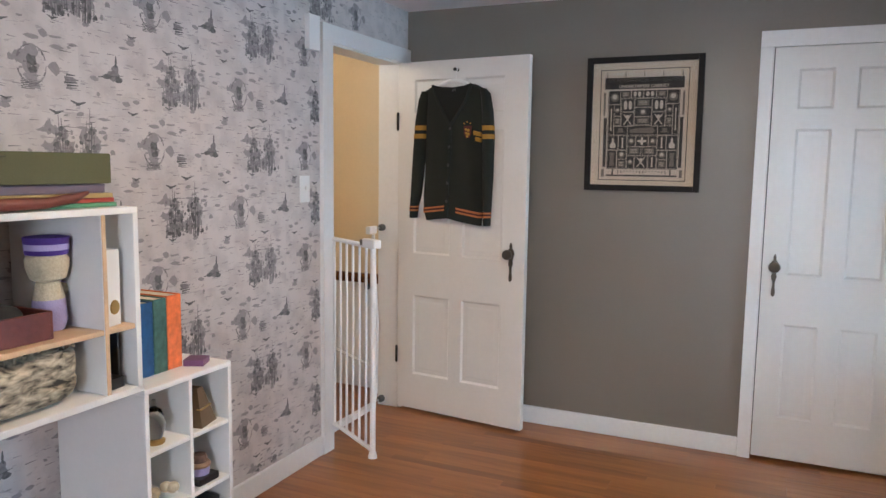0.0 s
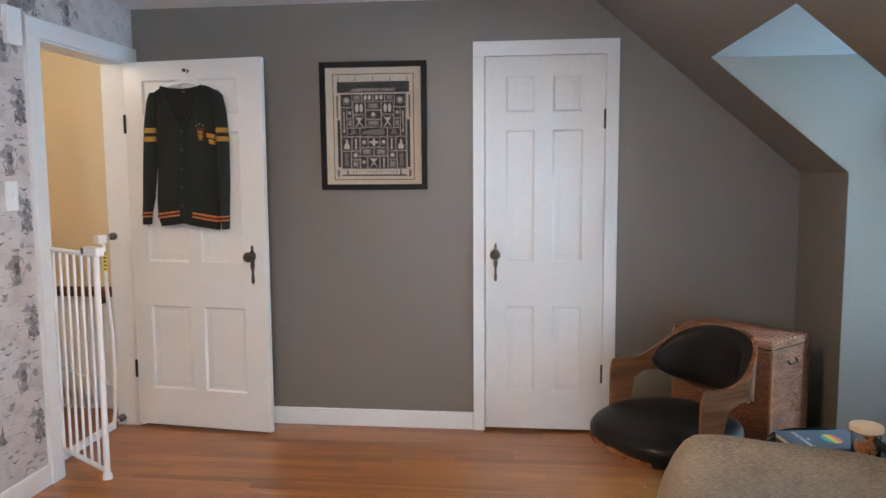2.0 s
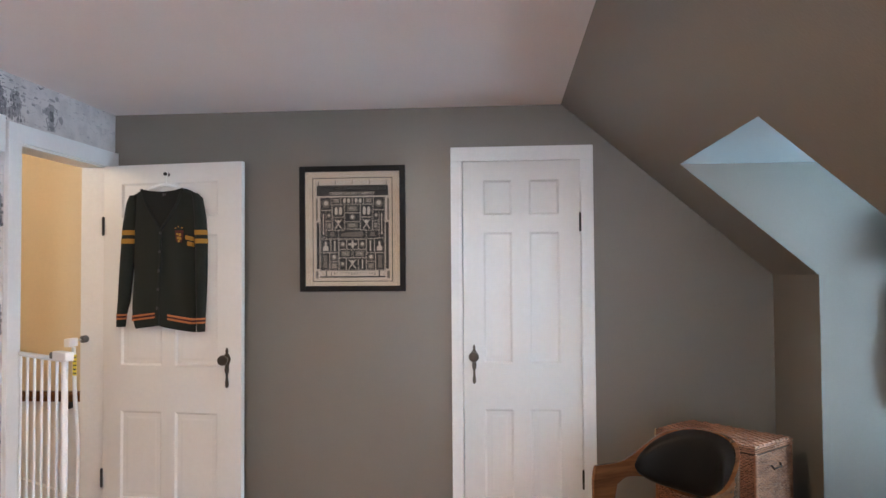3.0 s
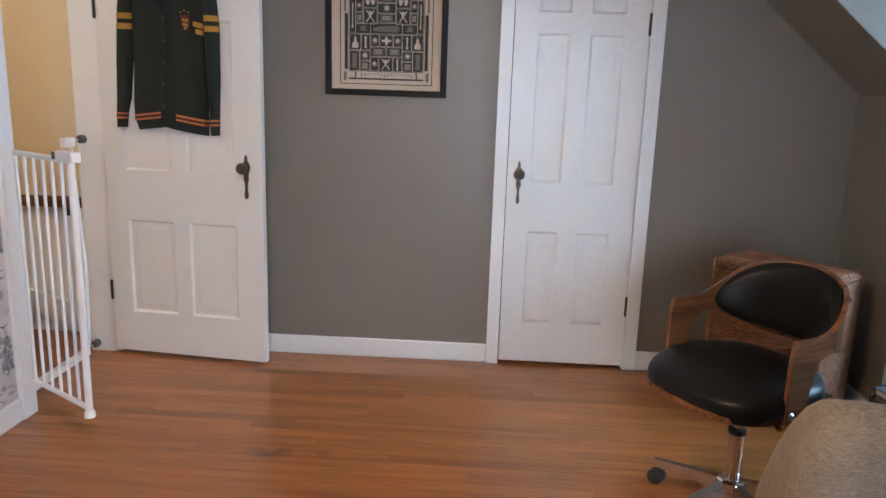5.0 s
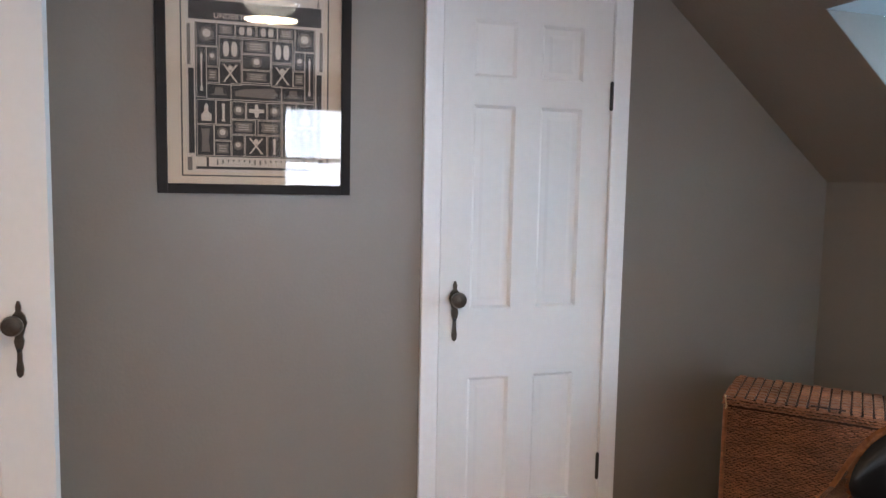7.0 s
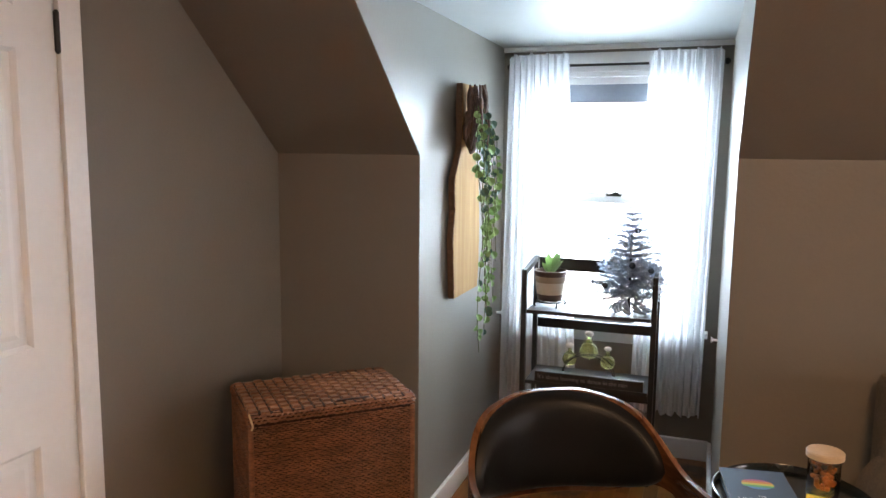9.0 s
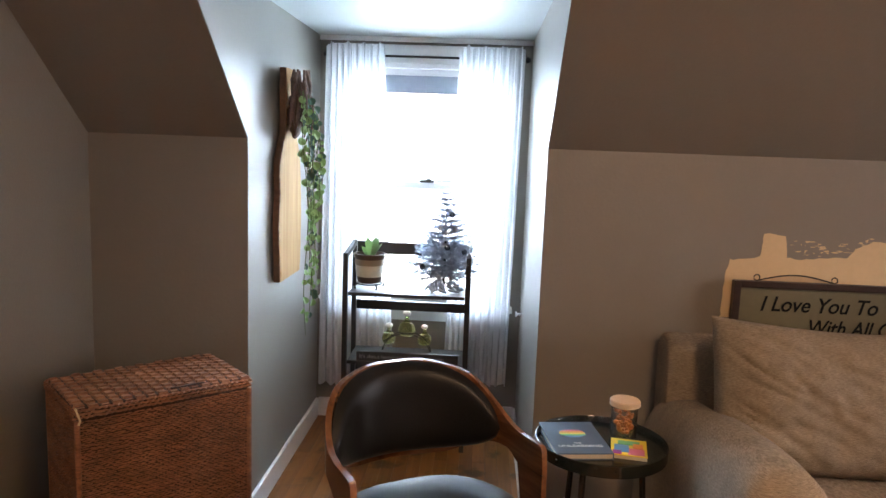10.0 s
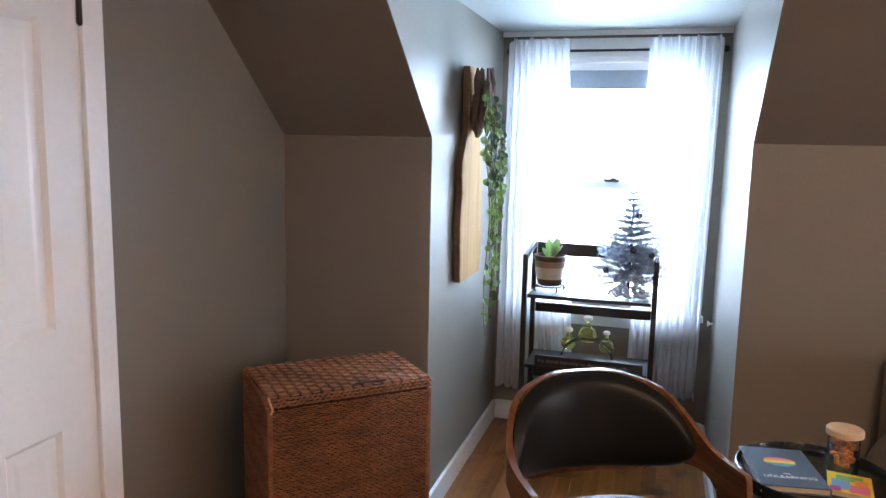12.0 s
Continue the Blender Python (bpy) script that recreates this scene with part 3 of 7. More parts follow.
def door(name, label, width, height, cols, rows, at, turn, knob_u, hinge_u):
    """A six-panel door; its visible face is the plane y = 0 and looks along -y."""
    d = thing(name, label, "door", at, turn)
    d["kind"] = "structure"
    bm = bmesh.new()
    us = [0, cols[0][0], cols[0][1], cols[1][0], cols[1][1], width]
    for i in (0, 2, 4):
        box(bm, us[i], us[i + 1], 0, 0.036, 0.018, height)
    zs = [0.018] + [v for r in rows for v in r] + [height]
    for a, b in cols:
        for i in range(0, len(zs), 2):
            box(bm, a, b, 0, 0.036, zs[i], zs[i + 1])
    part("leaf", bm, WHITE, d)
    for a, b in cols:
        for z0, z1 in rows:
            bm = bmesh.new()
            f = [(a, b, z0, z1, 0.0), (a + 0.011, b - 0.011, z0 + 0.011, z1 - 0.011, 0.010), (a + 0.030, b - 0.030, z0 + 0.030, z1 - 0.030, 0.010), (a + 0.042, b - 0.042, z0 + 0.042, z1 - 0.042, 0.0088)]
            rings = [[bm.verts.new((x, y, z)) for x, z in ((p, r), (q, r), (q, s), (p, s))] for p, q, r, s, y in f]
            for lo, hi in zip(rings, rings[1:]):
                for k in range(4):
                    j = (k + 1) % 4
                    bm.faces.new((lo[k], lo[j], hi[j], hi[k]))
            bm.faces.new(rings[-1])
            box(bm, a, b, 0.012, 0.030, z0, z1)
            bmesh.ops.recalc_face_normals(bm, faces=bm.faces)
            part("panel", bm, WHITE, d)
    escutcheon(d, knob_u, 0.0, 0.985, 1)
    for z in (0.335, 1.70):
        bm = bmesh.new()
        lathe(bm, [(0.003, -0.052), (0.007, -0.047), (0.007, 0.047), (0.003, 0.052)], (hinge_u, -0.006, z), 10)
        part("hinge", bm, IRON, d, "dark metal hinge")
    return d


ROWS6 = [(0.228, 0.700), (0.945, 1.648), (1.742, 1.930)]
room_door = door("door_1", "white six-panel door standing open with a sweater hung on it", 0.813, 2.03,
                 [(0.109, 0.352), (0.431, 0.676)], ROWS6, (-1.660, 3.478, 0), -6.4, 0.733, 0.0)
closet_door = door("door_2", "white six-panel closet door, closed, with an aged brass knob", 0.628, 2.033,
                   [(0.109, 0.262), (0.356, 0.515)], ROWS6, (0.3055, 3.590, 0), 0.0, 0.055, 0.628)

# ---- windows ----
GLASS = bpy.data.materials.new("window_glass")
GLASS.use_nodes = True
gb = GLASS.node_tree.nodes["Principled BSDF"]
gb.inputs["Transmission Weight"].default_value, gb.inputs["Roughness"].default_value, gb.inputs["IOR"].default_value = 1.0, 0.0, 1.45
SKYWHITE = bpy.data.materials.new("bright_sky")
SKYWHITE.use_nodes = True
sb = SKYWHITE.node_tree.nodes["Principled BSDF"]
sb.inputs["Base Color"].default_value = (0.8, 0.8, 0.8, 1)
sb.inputs["Emission Color"].default_value, sb.inputs["Emission Strength"].default_value = (0.93, 0.97, 1.0, 1), 7.0
SHEER = bpy.data.materials.new("sheer_white_voile")
SHEER.use_nodes = True
t = SHEER.node_tree
mixer, clear, body = t.nodes.new("ShaderNodeMixShader"), t.nodes.new("ShaderNodeBsdfTransparent"), t.nodes.new("ShaderNodeMixShader")
diff, trans = t.nodes.new("ShaderNodeBsdfDiffuse"), t.nodes.new("ShaderNodeBsdfTranslucent")
diff.inputs[0].default_value, trans.inputs[0].default_value = (0.90, 0.91, 0.93, 1), (0.90, 0.91, 0.93, 1)
body.inputs[0].default_value, mixer.inputs[0].default_value = 0.50, 0.74
t.links.new(diff.outputs[0], body.inputs[1])
t.links.new(trans.outputs[0], body.inputs[2])
t.links.new(clear.outputs[0], mixer.inputs[1])
t.links.new(body.outputs[0], mixer.inputs[2])
t.links.new(mixer.outputs[0], t.nodes["Material Output"].inputs[0])
SHADE = base_material("grey_roller_shade", (0.30, 0.33, 0.38), rough=0.7)


def window(name, label, axis, wall, a0, a1, z0, z1, inward, depth):
    """A double-hung window in a wall opening. axis 0: the wall is a plane of x; 1: a plane of y. inward: +1 or -1 toward the room."""
    w = thing(name, label, "window")
    w["kind"] = "structure"

    def b(nm, u0, u1, d0, d1, h0, h1, mat, parent=w, label="", wv=0.003):
        lo, hi = sorted((wall + inward * d0, wall + inward * d1))
        bm = bm_box(lo, hi, u0, u1, h0, h1, w=wv) if axis == 0 else bm_box(u0, u1, lo, hi, h0, h1, w=wv)
        return part(nm, bm, mat, parent, label)
    b("casing_board", a0 - 0.085, a0, 0.0, 0.02, z0 - 0.02, z1 + 0.085, TRIM)
    b("casing_board", a1, a1 + 0.085, 0.0, 0.02, z0 - 0.02, z1 + 0.085, TRIM)
    b("head_board", a0, a1, 0.0, 0.02, z1, z1 + 0.085, TRIM)
    b("window_sill", a0 - 0.10, a1 + 0.10, -0.03, 0.055, z0 - 0.045, z0 - 0.02, TRIM)
    b("apron", a0 - 0.08, a1 + 0.08, 0.0, 0.016, z0 - 0.11, z0 - 0.045, TRIM)
    b("stool", a0, a1, -depth, -0.03, z0 - 0.03, z0, TRIM)
    for u0, u1 in ((a0, a0 + 0.02), (a1 - 0.02, a1)):
        b("jamb", u0, u1, -depth, 0.0, z0, z1, TRIM)
    b("head_jamb", a0 + 0.02, a1 - 0.02, -depth, 0.0, z1 - 0.02, z1, TRIM)
    mid = (z0 + z1) / 2 + 0.005
    for nm, h0, h1, d in (("lower_sash", z0, mid, -0.05), ("upper_sash", mid - 0.03, z1 - 0.02, -0.09)):
        s = b(nm, a0 + 0.02, a0 + 0.06, d - 0.03, d, h0, h1, WHITE)
        b("stile", a1 - 0.06, a1 - 0.02, d - 0.03, d, h0, h1, WHITE, s)
        b("rail", a0 + 0.06, a1 - 0.06, d - 0.03, d, h0, h0 + 0.045, WHITE, s)
        b("rail", a0 + 0.06, a1 - 0.06, d - 0.03, d, h1 - 0.035, h1, WHITE, s)
        g = b("pane", a0 + 0.06, a1 - 0.06, d - 0.018, d - 0.014, h0 + 0.045, h1 - 0.035, GLASS, s, "clear window glass", 0)
        g.visible_shadow = False
    return w, mid


win1, mid1 = window("window_1", "white double-hung dormer window, blown bright by daylight", 0, XD, WY0, WY1, WZ0, WZ1, -1, 0.14)
win2, mid2 = window("window_2", "white double-hung gable window behind the camera", 1, YS, SX0, SX1, SZ0, SZ1, 1, 0.14)
bm = bm_box(XD + 0.022, XD + 0.052, 2.46, 2.53, mid1, mid1 + 0.012, w=0.004)
box(bm, XD + 0.022, XD + 0.036, 2.475, 2.50, mid1 + 0.012, mid1 + 0.022)
part("sash_lock", bm, IRON, win1, "dark metal sash lock")
part("roller_tube", bm_box(XD + 0.02, XD + 0.045, WY0 + 0.022, WY1 - 0.022, 1.745, 1.778, w=0.01), PLASTIC, win1)
part("shade_cloth", bm_box(XD + 0.03, XD + 0.034, WY0 + 0.03, WY1 - 0.03, 1.66, 1.745), SHADE, win1, "rolled-up grey blue window shade")
bm = bmesh.new()
box(bm, 5.2, 5.25, -1.5, 6.5, -1.5, 5)
structure("backdrop_east", bm, SKYWHITE, "plain bright overcast sky outside the dormer")
bm = bmesh.new()
box(bm, -3, 4.5, -4.6, -4.55, -1.5, 5)
structure("backdrop_south", bm, SKYWHITE, "plain bright overcast sky outside the gable")


def curtain(name, label, x, y0, y1, b0, b1, z0, z1, folds, seed):
    """A gathered sheer panel; y0..y1 at the rod, b0..b1 at the hem."""
    c = thing(name, label, "curtain", (x, (y0 + y1) / 2, z0), 0, "sheer curtains at the dormer window")
    rr = random.Random(seed)
    ph = [rr.uniform(0, 6.28) for _ in range(6)]

    def sheet(za, zb, rows, cols, amp):
        bm = bmesh.new()
        grid = []
        for j in range(rows + 1):
            f = j / rows
            z = za + (zb - za) * f
            k = (z1 - z) / (z1 - z0)
            lo, hi = y0 + (b0 - y0) * max(0, k), y1 + (b1 - y1) * max(0, k)
            line = []
            for i in range(cols + 1):
                u = i / cols
                wave = math.sin(u * folds * 6.283 + ph[0] + 1.3 * math.sin(u * 9 + ph[1]) + 0.5 * k * math.sin(u * 7 + ph[4]))
                wave += 0.4 * math.sin(u * folds * 15.1 + ph[2])
                yy = lo + (hi - lo) * (u + 0.012 * math.sin(u * folds * 6.283 + ph[3] + k))
                line.append(bm.verts.new((amp * (0.6 + 0.5 * k) * wave, yy - (y0 + y1) / 2, z - z0 + (0.006 * math.sin(u * 47 + ph[5]) + 0.005 * math.sin(u * 23) + (0.004 * math.sin(u * 131) if f == 1 and za > z0 else 0) if f in (0, 1) else 0))))
            grid.append(line)
        for j in range(rows):
            for i in range(cols):
                bm.faces.new((grid[j][i], grid[j][i + 1], grid[j + 1][i + 1], grid[j + 1][i]))
        return bm
    part("panel", sheet(z0, z1 - 0.005, 24, 140, 0.010), SHEER, c, smooth=True)
    part("ruffle", sheet(z1 - 0.005, z1 + 0.042, 4, 190, 0.013), SHEER, c, "gathered ruffle above the rod", smooth=True)
    return c


curtain("sheer_curtain", "long gathered white sheer curtain hanging beside the wooden board", XD - 0.088, 2.700, 2.985, 2.62, 3.005, 0.20, 1.83, 9, 1)
curtain("sheer_curtain", "long gathered white sheer curtain on the dark rod, bright with daylight", XD - 0.088, 2.040, 2.350, 2.06, 2.37, 0.235, 1.83, 9, 2)
rod = thing("curtain_rod", "thin dark metal curtain rod with round end caps", "curtain rod", (XD - 0.052, 2.51, 1.826))
bm = bmesh.new()
tube(bm, [(0, -0.475, 0), (0, 0.475, 0)], 0.006, 10)
part("rod", bm, IRON, rod, smooth=True)
for s in (-1, 1):
    bm = bmesh.new()
    lathe(bm, [(0.006, s * 0.470), (0.014, s * 0.474), (0.015, s * 0.486), (0.008, s * 0.494)], (0, 0, 0), 14, "y")
    part("finial", bm, IRON, rod, smooth=True)
    part("bracket", bm_box(0, 0.030, s * 0.455 - 0.006, s * 0.455 + 0.006, -0.006, 0.006, w=0.002), IRON, rod)


# ---- swivel chair ----
def swivel_chair():
    c = thing("swivel_chair", "bentwood walnut swivel armchair with black leather pads and chrome star base", "chair", (1.068, 2.305, 0), 210)

    def plan(s, r=0.0):
        a = abs(s)
        if a <= 0.5:
            p = s * math.pi
            return -(0.235 - r) * max(0.0, math.cos(p)) ** 0.78, (0.250 - r) * math.copysign(abs(math.sin(p)) ** 0.86, p)
        return (a - 0.5) * 0.22, math.copysign(0.250 - r, s)

    def smooth(x, a, b):
        f = min(1, max(0, (x - a) / (b - a)))
        return f * f * (3 - 2 * f)

    def top(s):
        a = abs(s)
        z = 0.843 - 0.024 * smooth(a, 0.05, 0.25) - 0.118 * smooth(a, 0.2, 0.52)
        return z - 0.05 * max(0, (a - 0.92) / 0.08) ** 3

    def low(s):
        a = abs(s)
        z = 0.585 + 0.058 * smooth(a, 0.12, 0.42)
        return z - 0.203 * smooth(a, 0.46, 0.72) ** 0.8
    bm = bmesh.new()
    n, m = 96, 8
    grids = []
    for r in (0.0, 0.014):
        g = []
        for i in range(n + 1):
            s = -1 + 2 * i / n
            x, y = plan(s, r)
            lean = 0.10 * smooth(1 - abs(s), 0.35, 1)
            g.append([bm.verts.new((x - lean * (low(s) + (top(s) - low(s)) * j / m - 0.55) * 0.6, y * (1 + 0.06 * (top(s) - 0.7)), low(s) + (top(s) - low(s)) * j / m)) for j in range(m + 1)])
        grids.append(g)
    o, q = grids
    for i in range(n):
        for j in range(m):
            bm.faces.new((o[i][j], o[i + 1][j], o[i + 1][j + 1], o[i][j + 1]))
            bm.faces.new((q[i][j + 1], q[i + 1][j + 1], q[i + 1][j], q[i][j]))
        bm.faces.new((q[i][0], q[i + 1][0], o[i + 1][0], o[i][0]))
        bm.faces.new((o[i][m], o[i + 1][m], q[i + 1][m], q[i][m]))
    for i in (0, n):
        for j in range(m):
            bm.faces.new((o[i][j], o[i][j + 1], q[i][j + 1], q[i][j]))
    bmesh.ops.recalc_face_normals(bm, faces=bm.faces)
    shell = part("shell", bm, WALNUT, c, "glossy walnut plywood back and arm shell", smooth=True)
    for s in (-1, 1):
        for x in (0.03, 0.10):
            bm = bmesh.new()
            lathe(bm, [(0.010, s * 0.254), (0.012, s * 0.259), (0.006, s * 0.265)], (x, 0, 0.475), 12, "y")
            part("bolt", bm, CHROME, shell, "chrome bolt", smooth=True)
    bm = bmesh.new()
    n, m = 48, 20
    front, back = [], []
    for i in range(n + 1):
        u = -1 + 2 * i / n
        s = u * 0.42
        e = max(0.0, 1 - abs(u) ** 2.2) ** 0.62
        zc = 0.720 - 0.036 * abs(u) ** 1.6
        h = 0.122 * e
        f, k = [], []
        for j in range(m + 1):
            v = -1 + 2 * j / m
            z = zc + h * v
            puff = 0.042 * (max(0, 1 - abs(v) ** 4) * max(0, 1 - abs(u) ** 4)) ** 0.5
            lean = 0.10 * smooth(1 - abs(s), 0.35, 1) * (z - 0.55) * 0.6
            x, y = plan(s, 0.016 + puff * 0.9)
            f.append(bm.verts.new((x - lean, y, z)))
            x, y = plan(s, 0.013)
            k.append(bm.verts.new((x - lean, y, z)))
        front.append(f)
        back.append(k)
    for i in range(n):
        for j in range(m):
            bm.faces.new((front[i][j], front[i][j + 1], front[i + 1][j + 1], front[i + 1][j]))
            bm.faces.new((back[i][j], back[i + 1][j], back[i + 1][j + 1], back[i][j + 1]))
    bmesh.ops.remove_doubles(bm, verts=bm.verts, dist=0.0005)
    part("backrest_pad", bm, LEATHER, c, "padded black leather backrest", smooth=True)
    bm = bmesh.new()
    soft_box(bm, -0.20, 0.275, -0.246, 0.246, 0.430, 0.556, 3.4, 12)
    for v in bm.verts:
        v.co.z = max(v.co.z, 0.4600 + 0.010 * (abs(v.co.y) / 0.246) ** 4)
        if v.co.x < 0:
            v.co.y *= 1 - 0.24 * (v.co.x / -0.20) ** 2
        v.co.z -= (0.030 if v.co.z > 0.47 else 0.0) * smooth(v.co.x, 0.08, 0.275) - 0.004 * math.cos(v.co.y * 9)
    part("seat", bm, LEATHER, c, "wide black leather seat cushion", smooth=True)
    bm = bmesh.new()
    pts = [(0.262 * math.copysign(abs(math.cos(a)) ** 0.62, math.cos(a)) + 0.022, 0.238 * math.copysign(abs(math.sin(a)) ** 0.62, math.sin(a))) for a in [i * math.pi / 24 for i in range(48)]]
    prism(bm, [(max(-0.20, x), y) for x, y in pts], 2, 0.442, 0.459)
    bmesh.ops.remove_doubles(bm, verts=bm.verts, dist=0.0005)
    part("seat_pan", bm, WALNUT, c, "walnut plywood seat pan")
    bm = bmesh.new()
    box(bm, -0.08, 0.08, -0.06, 0.06, 0.412, 0.442)
    bevel(bm, 0.006)
    part("mounting_plate", bm, IRON, c)
    bm = bmesh.new()
    tube(bm, [(0.02, 0.05, 0.425), (0.05, 0.16, 0.412), (0.06, 0.20, 0.400)], [0.005, 0.005, 0.009], 8)
    part("lever", bm, RUBBER, c, "black height lever", smooth=True)
    bm = bmesh.new()
    lathe(bm, [(0.014, 0.28), (0.014, 0.414)], n=20)
    part("piston", bm, CHROME, c, smooth=True)
    bm = bmesh.new()
    lathe(bm, [(0.025, 0.10), (0.025, 0.285), (0.020, 0.29)], n=24)
    part("column", bm, CHROME, c, "chrome gas lift column", smooth=True)
    bm = bmesh.new()
    lathe(bm, [(0.020, 0.286), (0.029, 0.288), (0.029, 0.303), (0.016, 0.306)], n=24)
    part("collar", bm, RUBBER, c, "black plastic collar", smooth=True)
    bm = bmesh.new()
    lathe(bm, [(0.030, 0.070), (0.045, 0.074), (0.045, 0.115), (0.030, 0.122)], n=24)
    base = part("star_hub", bm, CHROME, c, smooth=True)
    for k in range(5):
        a = radians(72 * k + 4)
        d, sd = Vector((math.cos(a), math.sin(a), 0)), Vector((-math.sin(a), math.cos(a), 0))
        bm = bmesh.new()
        vs = []
        for rr_, w, z, h in ((0.035, 0.020, 0.094, 0.022), (0.15, 0.015, 0.088, 0.018), (0.275, 0.011, 0.078, 0.014)):
            vs.append([bm.verts.new(d * rr_ + sd * p + Vector((0, 0, z + q_))) for p, q_ in ((-w, -h), (w, -h), (w * 0.8, h), (-w * 0.8, h))])
        for lo, hi in zip(vs, vs[1:]):
            for i in range(4):
                j = (i + 1) % 4
                bm.faces.new((lo[i], lo[j], hi[j], hi[i]))
        bm.faces.new(vs[0][::-1])
        bm.faces.new(vs[-1])
        bevel(bm, 0.004)
        leg = part("leg", bm, CHROME, base, "polished chrome star leg", smooth=True)
        bm = bmesh.new()
        tube(bm, [d * 0.268 + Vector((0, 0, 0.03)), d * 0.268 + Vector((0, 0, 0.07))], 0.006, 8)
        e = d * 0.262
        for off in (-0.014, 0.014):
            p0 = e + sd * (off - 0.009) + Vector((0, 0, 0.0285))
            p1 = e + sd * (off + 0.009) + Vector((0, 0, 0.0285))
            tube(bm, [p0, p0.lerp(p1, 0.2), p0.lerp(p1, 0.8), p1], [0.022, 0.028, 0.028, 0.022], 20)
        part("caster", bm, RUBBER, base, "black twin wheel caster", smooth=True)
    return c


swivel_chair()


# ---- hamper ----
def hamper():
    fr, fl = Vector((1.600, 2.920, 0)), Vector((1.250, 3.287, 0))
    ux = (fr - fl).normalized()
    width = (fr - fl).length
    uy = Vector((-ux.y, ux.x, 0))
    depth = 0.32
    h = thing("laundry_hamper", "tall reddish brown woven seagrass laundry hamper with a hinged lid", "hamper", tuple(fl), math.degrees(math.atan2(ux.y, ux.x)))
    rr = random.Random(3)

    def woven(x0, x1, y0, y1, z0, z1, faces, pitch_h, pitch_v):
        """Cords running round, each bulging over and under the stakes."""
        bm = bmesh.new()
        rows = int((z1 - z0) / pitch_h)
        for r in range(rows):
            z = z0 + (r + 0.5) * (z1 - z0) / rows
            loop = []
            sides = [((x0, y0), (x1, y0), (0, -1)), ((x1, y0), (x1, y1), (1, 0)), ((x1, y1), (x0, y1), (0, 1)), ((x0, y1), (x0, y0), (-1, 0))]
            for (ax, ay), (bx, by), (nx, ny) in sides:
                length = math.hypot(bx - ax, by - ay)
                k = 2 * int(length / pitch_v)
                for i in range(k):
                    f = (i + 0.5) / k
                    o = (0.0036 if (i + r) % 2 else -0.0022) + rr.uniform(-0.0018, 0.0018)
                    loop.append((ax + (bx - ax) * f + nx * o, ay + (by - ay) * f + ny * o, z + rr.uniform(-0.0013, 0.0013)))
            hh = (z1 - z0) / rows * 0.41
            cx, cy = (x0 + x1) / 2, (y0 + y1) / 2
            ring = []
            for x, y, zz in loop:
                ix, iy = x + (cx - x) * 0.012, y + (cy - y) * 0.03
                ring.append([bm.verts.new((ix, iy, zz - hh)), bm.verts.new((x, y, zz - hh * 0.35)), bm.verts.new((x, y, zz + hh * 0.35)), bm.verts.new((ix, iy, zz + hh))])
            for i in range(len(ring)):
                a, b = ring[i], ring[(i + 1) % len(ring)]
                for j in range(3):
                    bm.faces.new((a[j], b[j], b[j + 1], a[j + 1]))
        return bm
    # solid dark core, its colour stands for shade between the cords
    part("lining", bm_box(0.003, width - 0.003, 0.003, depth - 0.003, 0.001, 0.668), RATTANSHADE, h, "dark core painting the shade between the cords")
    part("basket", woven(0, width, 0, depth, 0.0, 0.632, 4, 0.0060, 0.0180), RATTAN, h, kind="stuff", smooth=True)
    bm = woven(-0.005, width + 0.005, -0.005, depth + 0.005, 0.639, 0.667, 4, 0.0085, 0.0165)
    part("lid_rim", bm, RATTAN, h, kind="stuff", smooth=True)
    bm = bmesh.new()
    nx, ny = int(width / 0.0300), int(depth / 0.0170)
    for i in range(nx):
        for j in range(ny):
            x, y = (i + 0.5) * width / nx, (j + 0.5) * depth / ny
            hz = 0.668 + 0.005 * math.sin(math.pi * (j + 0.5) / ny)
            lw, lh = (0.0152, 0.0080) if (i + j) % 2 else (0.0136, 0.0074)
            v = box(bm, x - lw, x + lw, y - lh, y + lh, hz - 0.006, hz + (0.0045 if (i + j) % 2 else 0.001) + rr.uniform(-0.001, 0.001))
            for p in v:
                if p.co.z > hz - 0.003:
                    p.co.x = x + (p.co.x - x) * 0.72
                    p.co.y = y + (p.co.y - y) * 0.66
    part("lid", bm, RATTAN, h, "flat basket woven hinged lid", kind="stuff")
    for x in (0.003, width - 0.003):
        for y in (0.003, depth - 0.003):
            bm = bmesh.new()
            tube(bm, [(x, y, 0), (x, y, 0.3), (x, y, 0.636)], 0.008, 8)
            part("corner_cord", bm, RATTAN, h, smooth=True)
    for x in (0.004,):
        bm = bmesh.new()
        tube(bm, [(x, -0.010, 0.628), (x + 0.004, -0.014, 0.640), (x, -0.008, 0.655), (x - 0.004, 0.002, 0.672)], 0.003, 6)
        part("tie_cord", bm, CREAM, h, "pale twisted tie cord", smooth=True)
    # slot and handle hole: solid pieces coloured dark like the shade inside them
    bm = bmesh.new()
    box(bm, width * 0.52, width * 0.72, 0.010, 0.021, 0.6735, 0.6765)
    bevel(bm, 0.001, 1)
    part("lid_slot", bm, RATTANSHADE, h, "dark strip painting the shade of the lid's finger slot")
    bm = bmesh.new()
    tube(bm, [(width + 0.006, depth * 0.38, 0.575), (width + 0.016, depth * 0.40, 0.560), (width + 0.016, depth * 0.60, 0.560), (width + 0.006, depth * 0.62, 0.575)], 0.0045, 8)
    part("side_handle", bm, RATTANSHADE, h, "dark loop painting the shade of the side handle hole", smooth=True)


hamper()


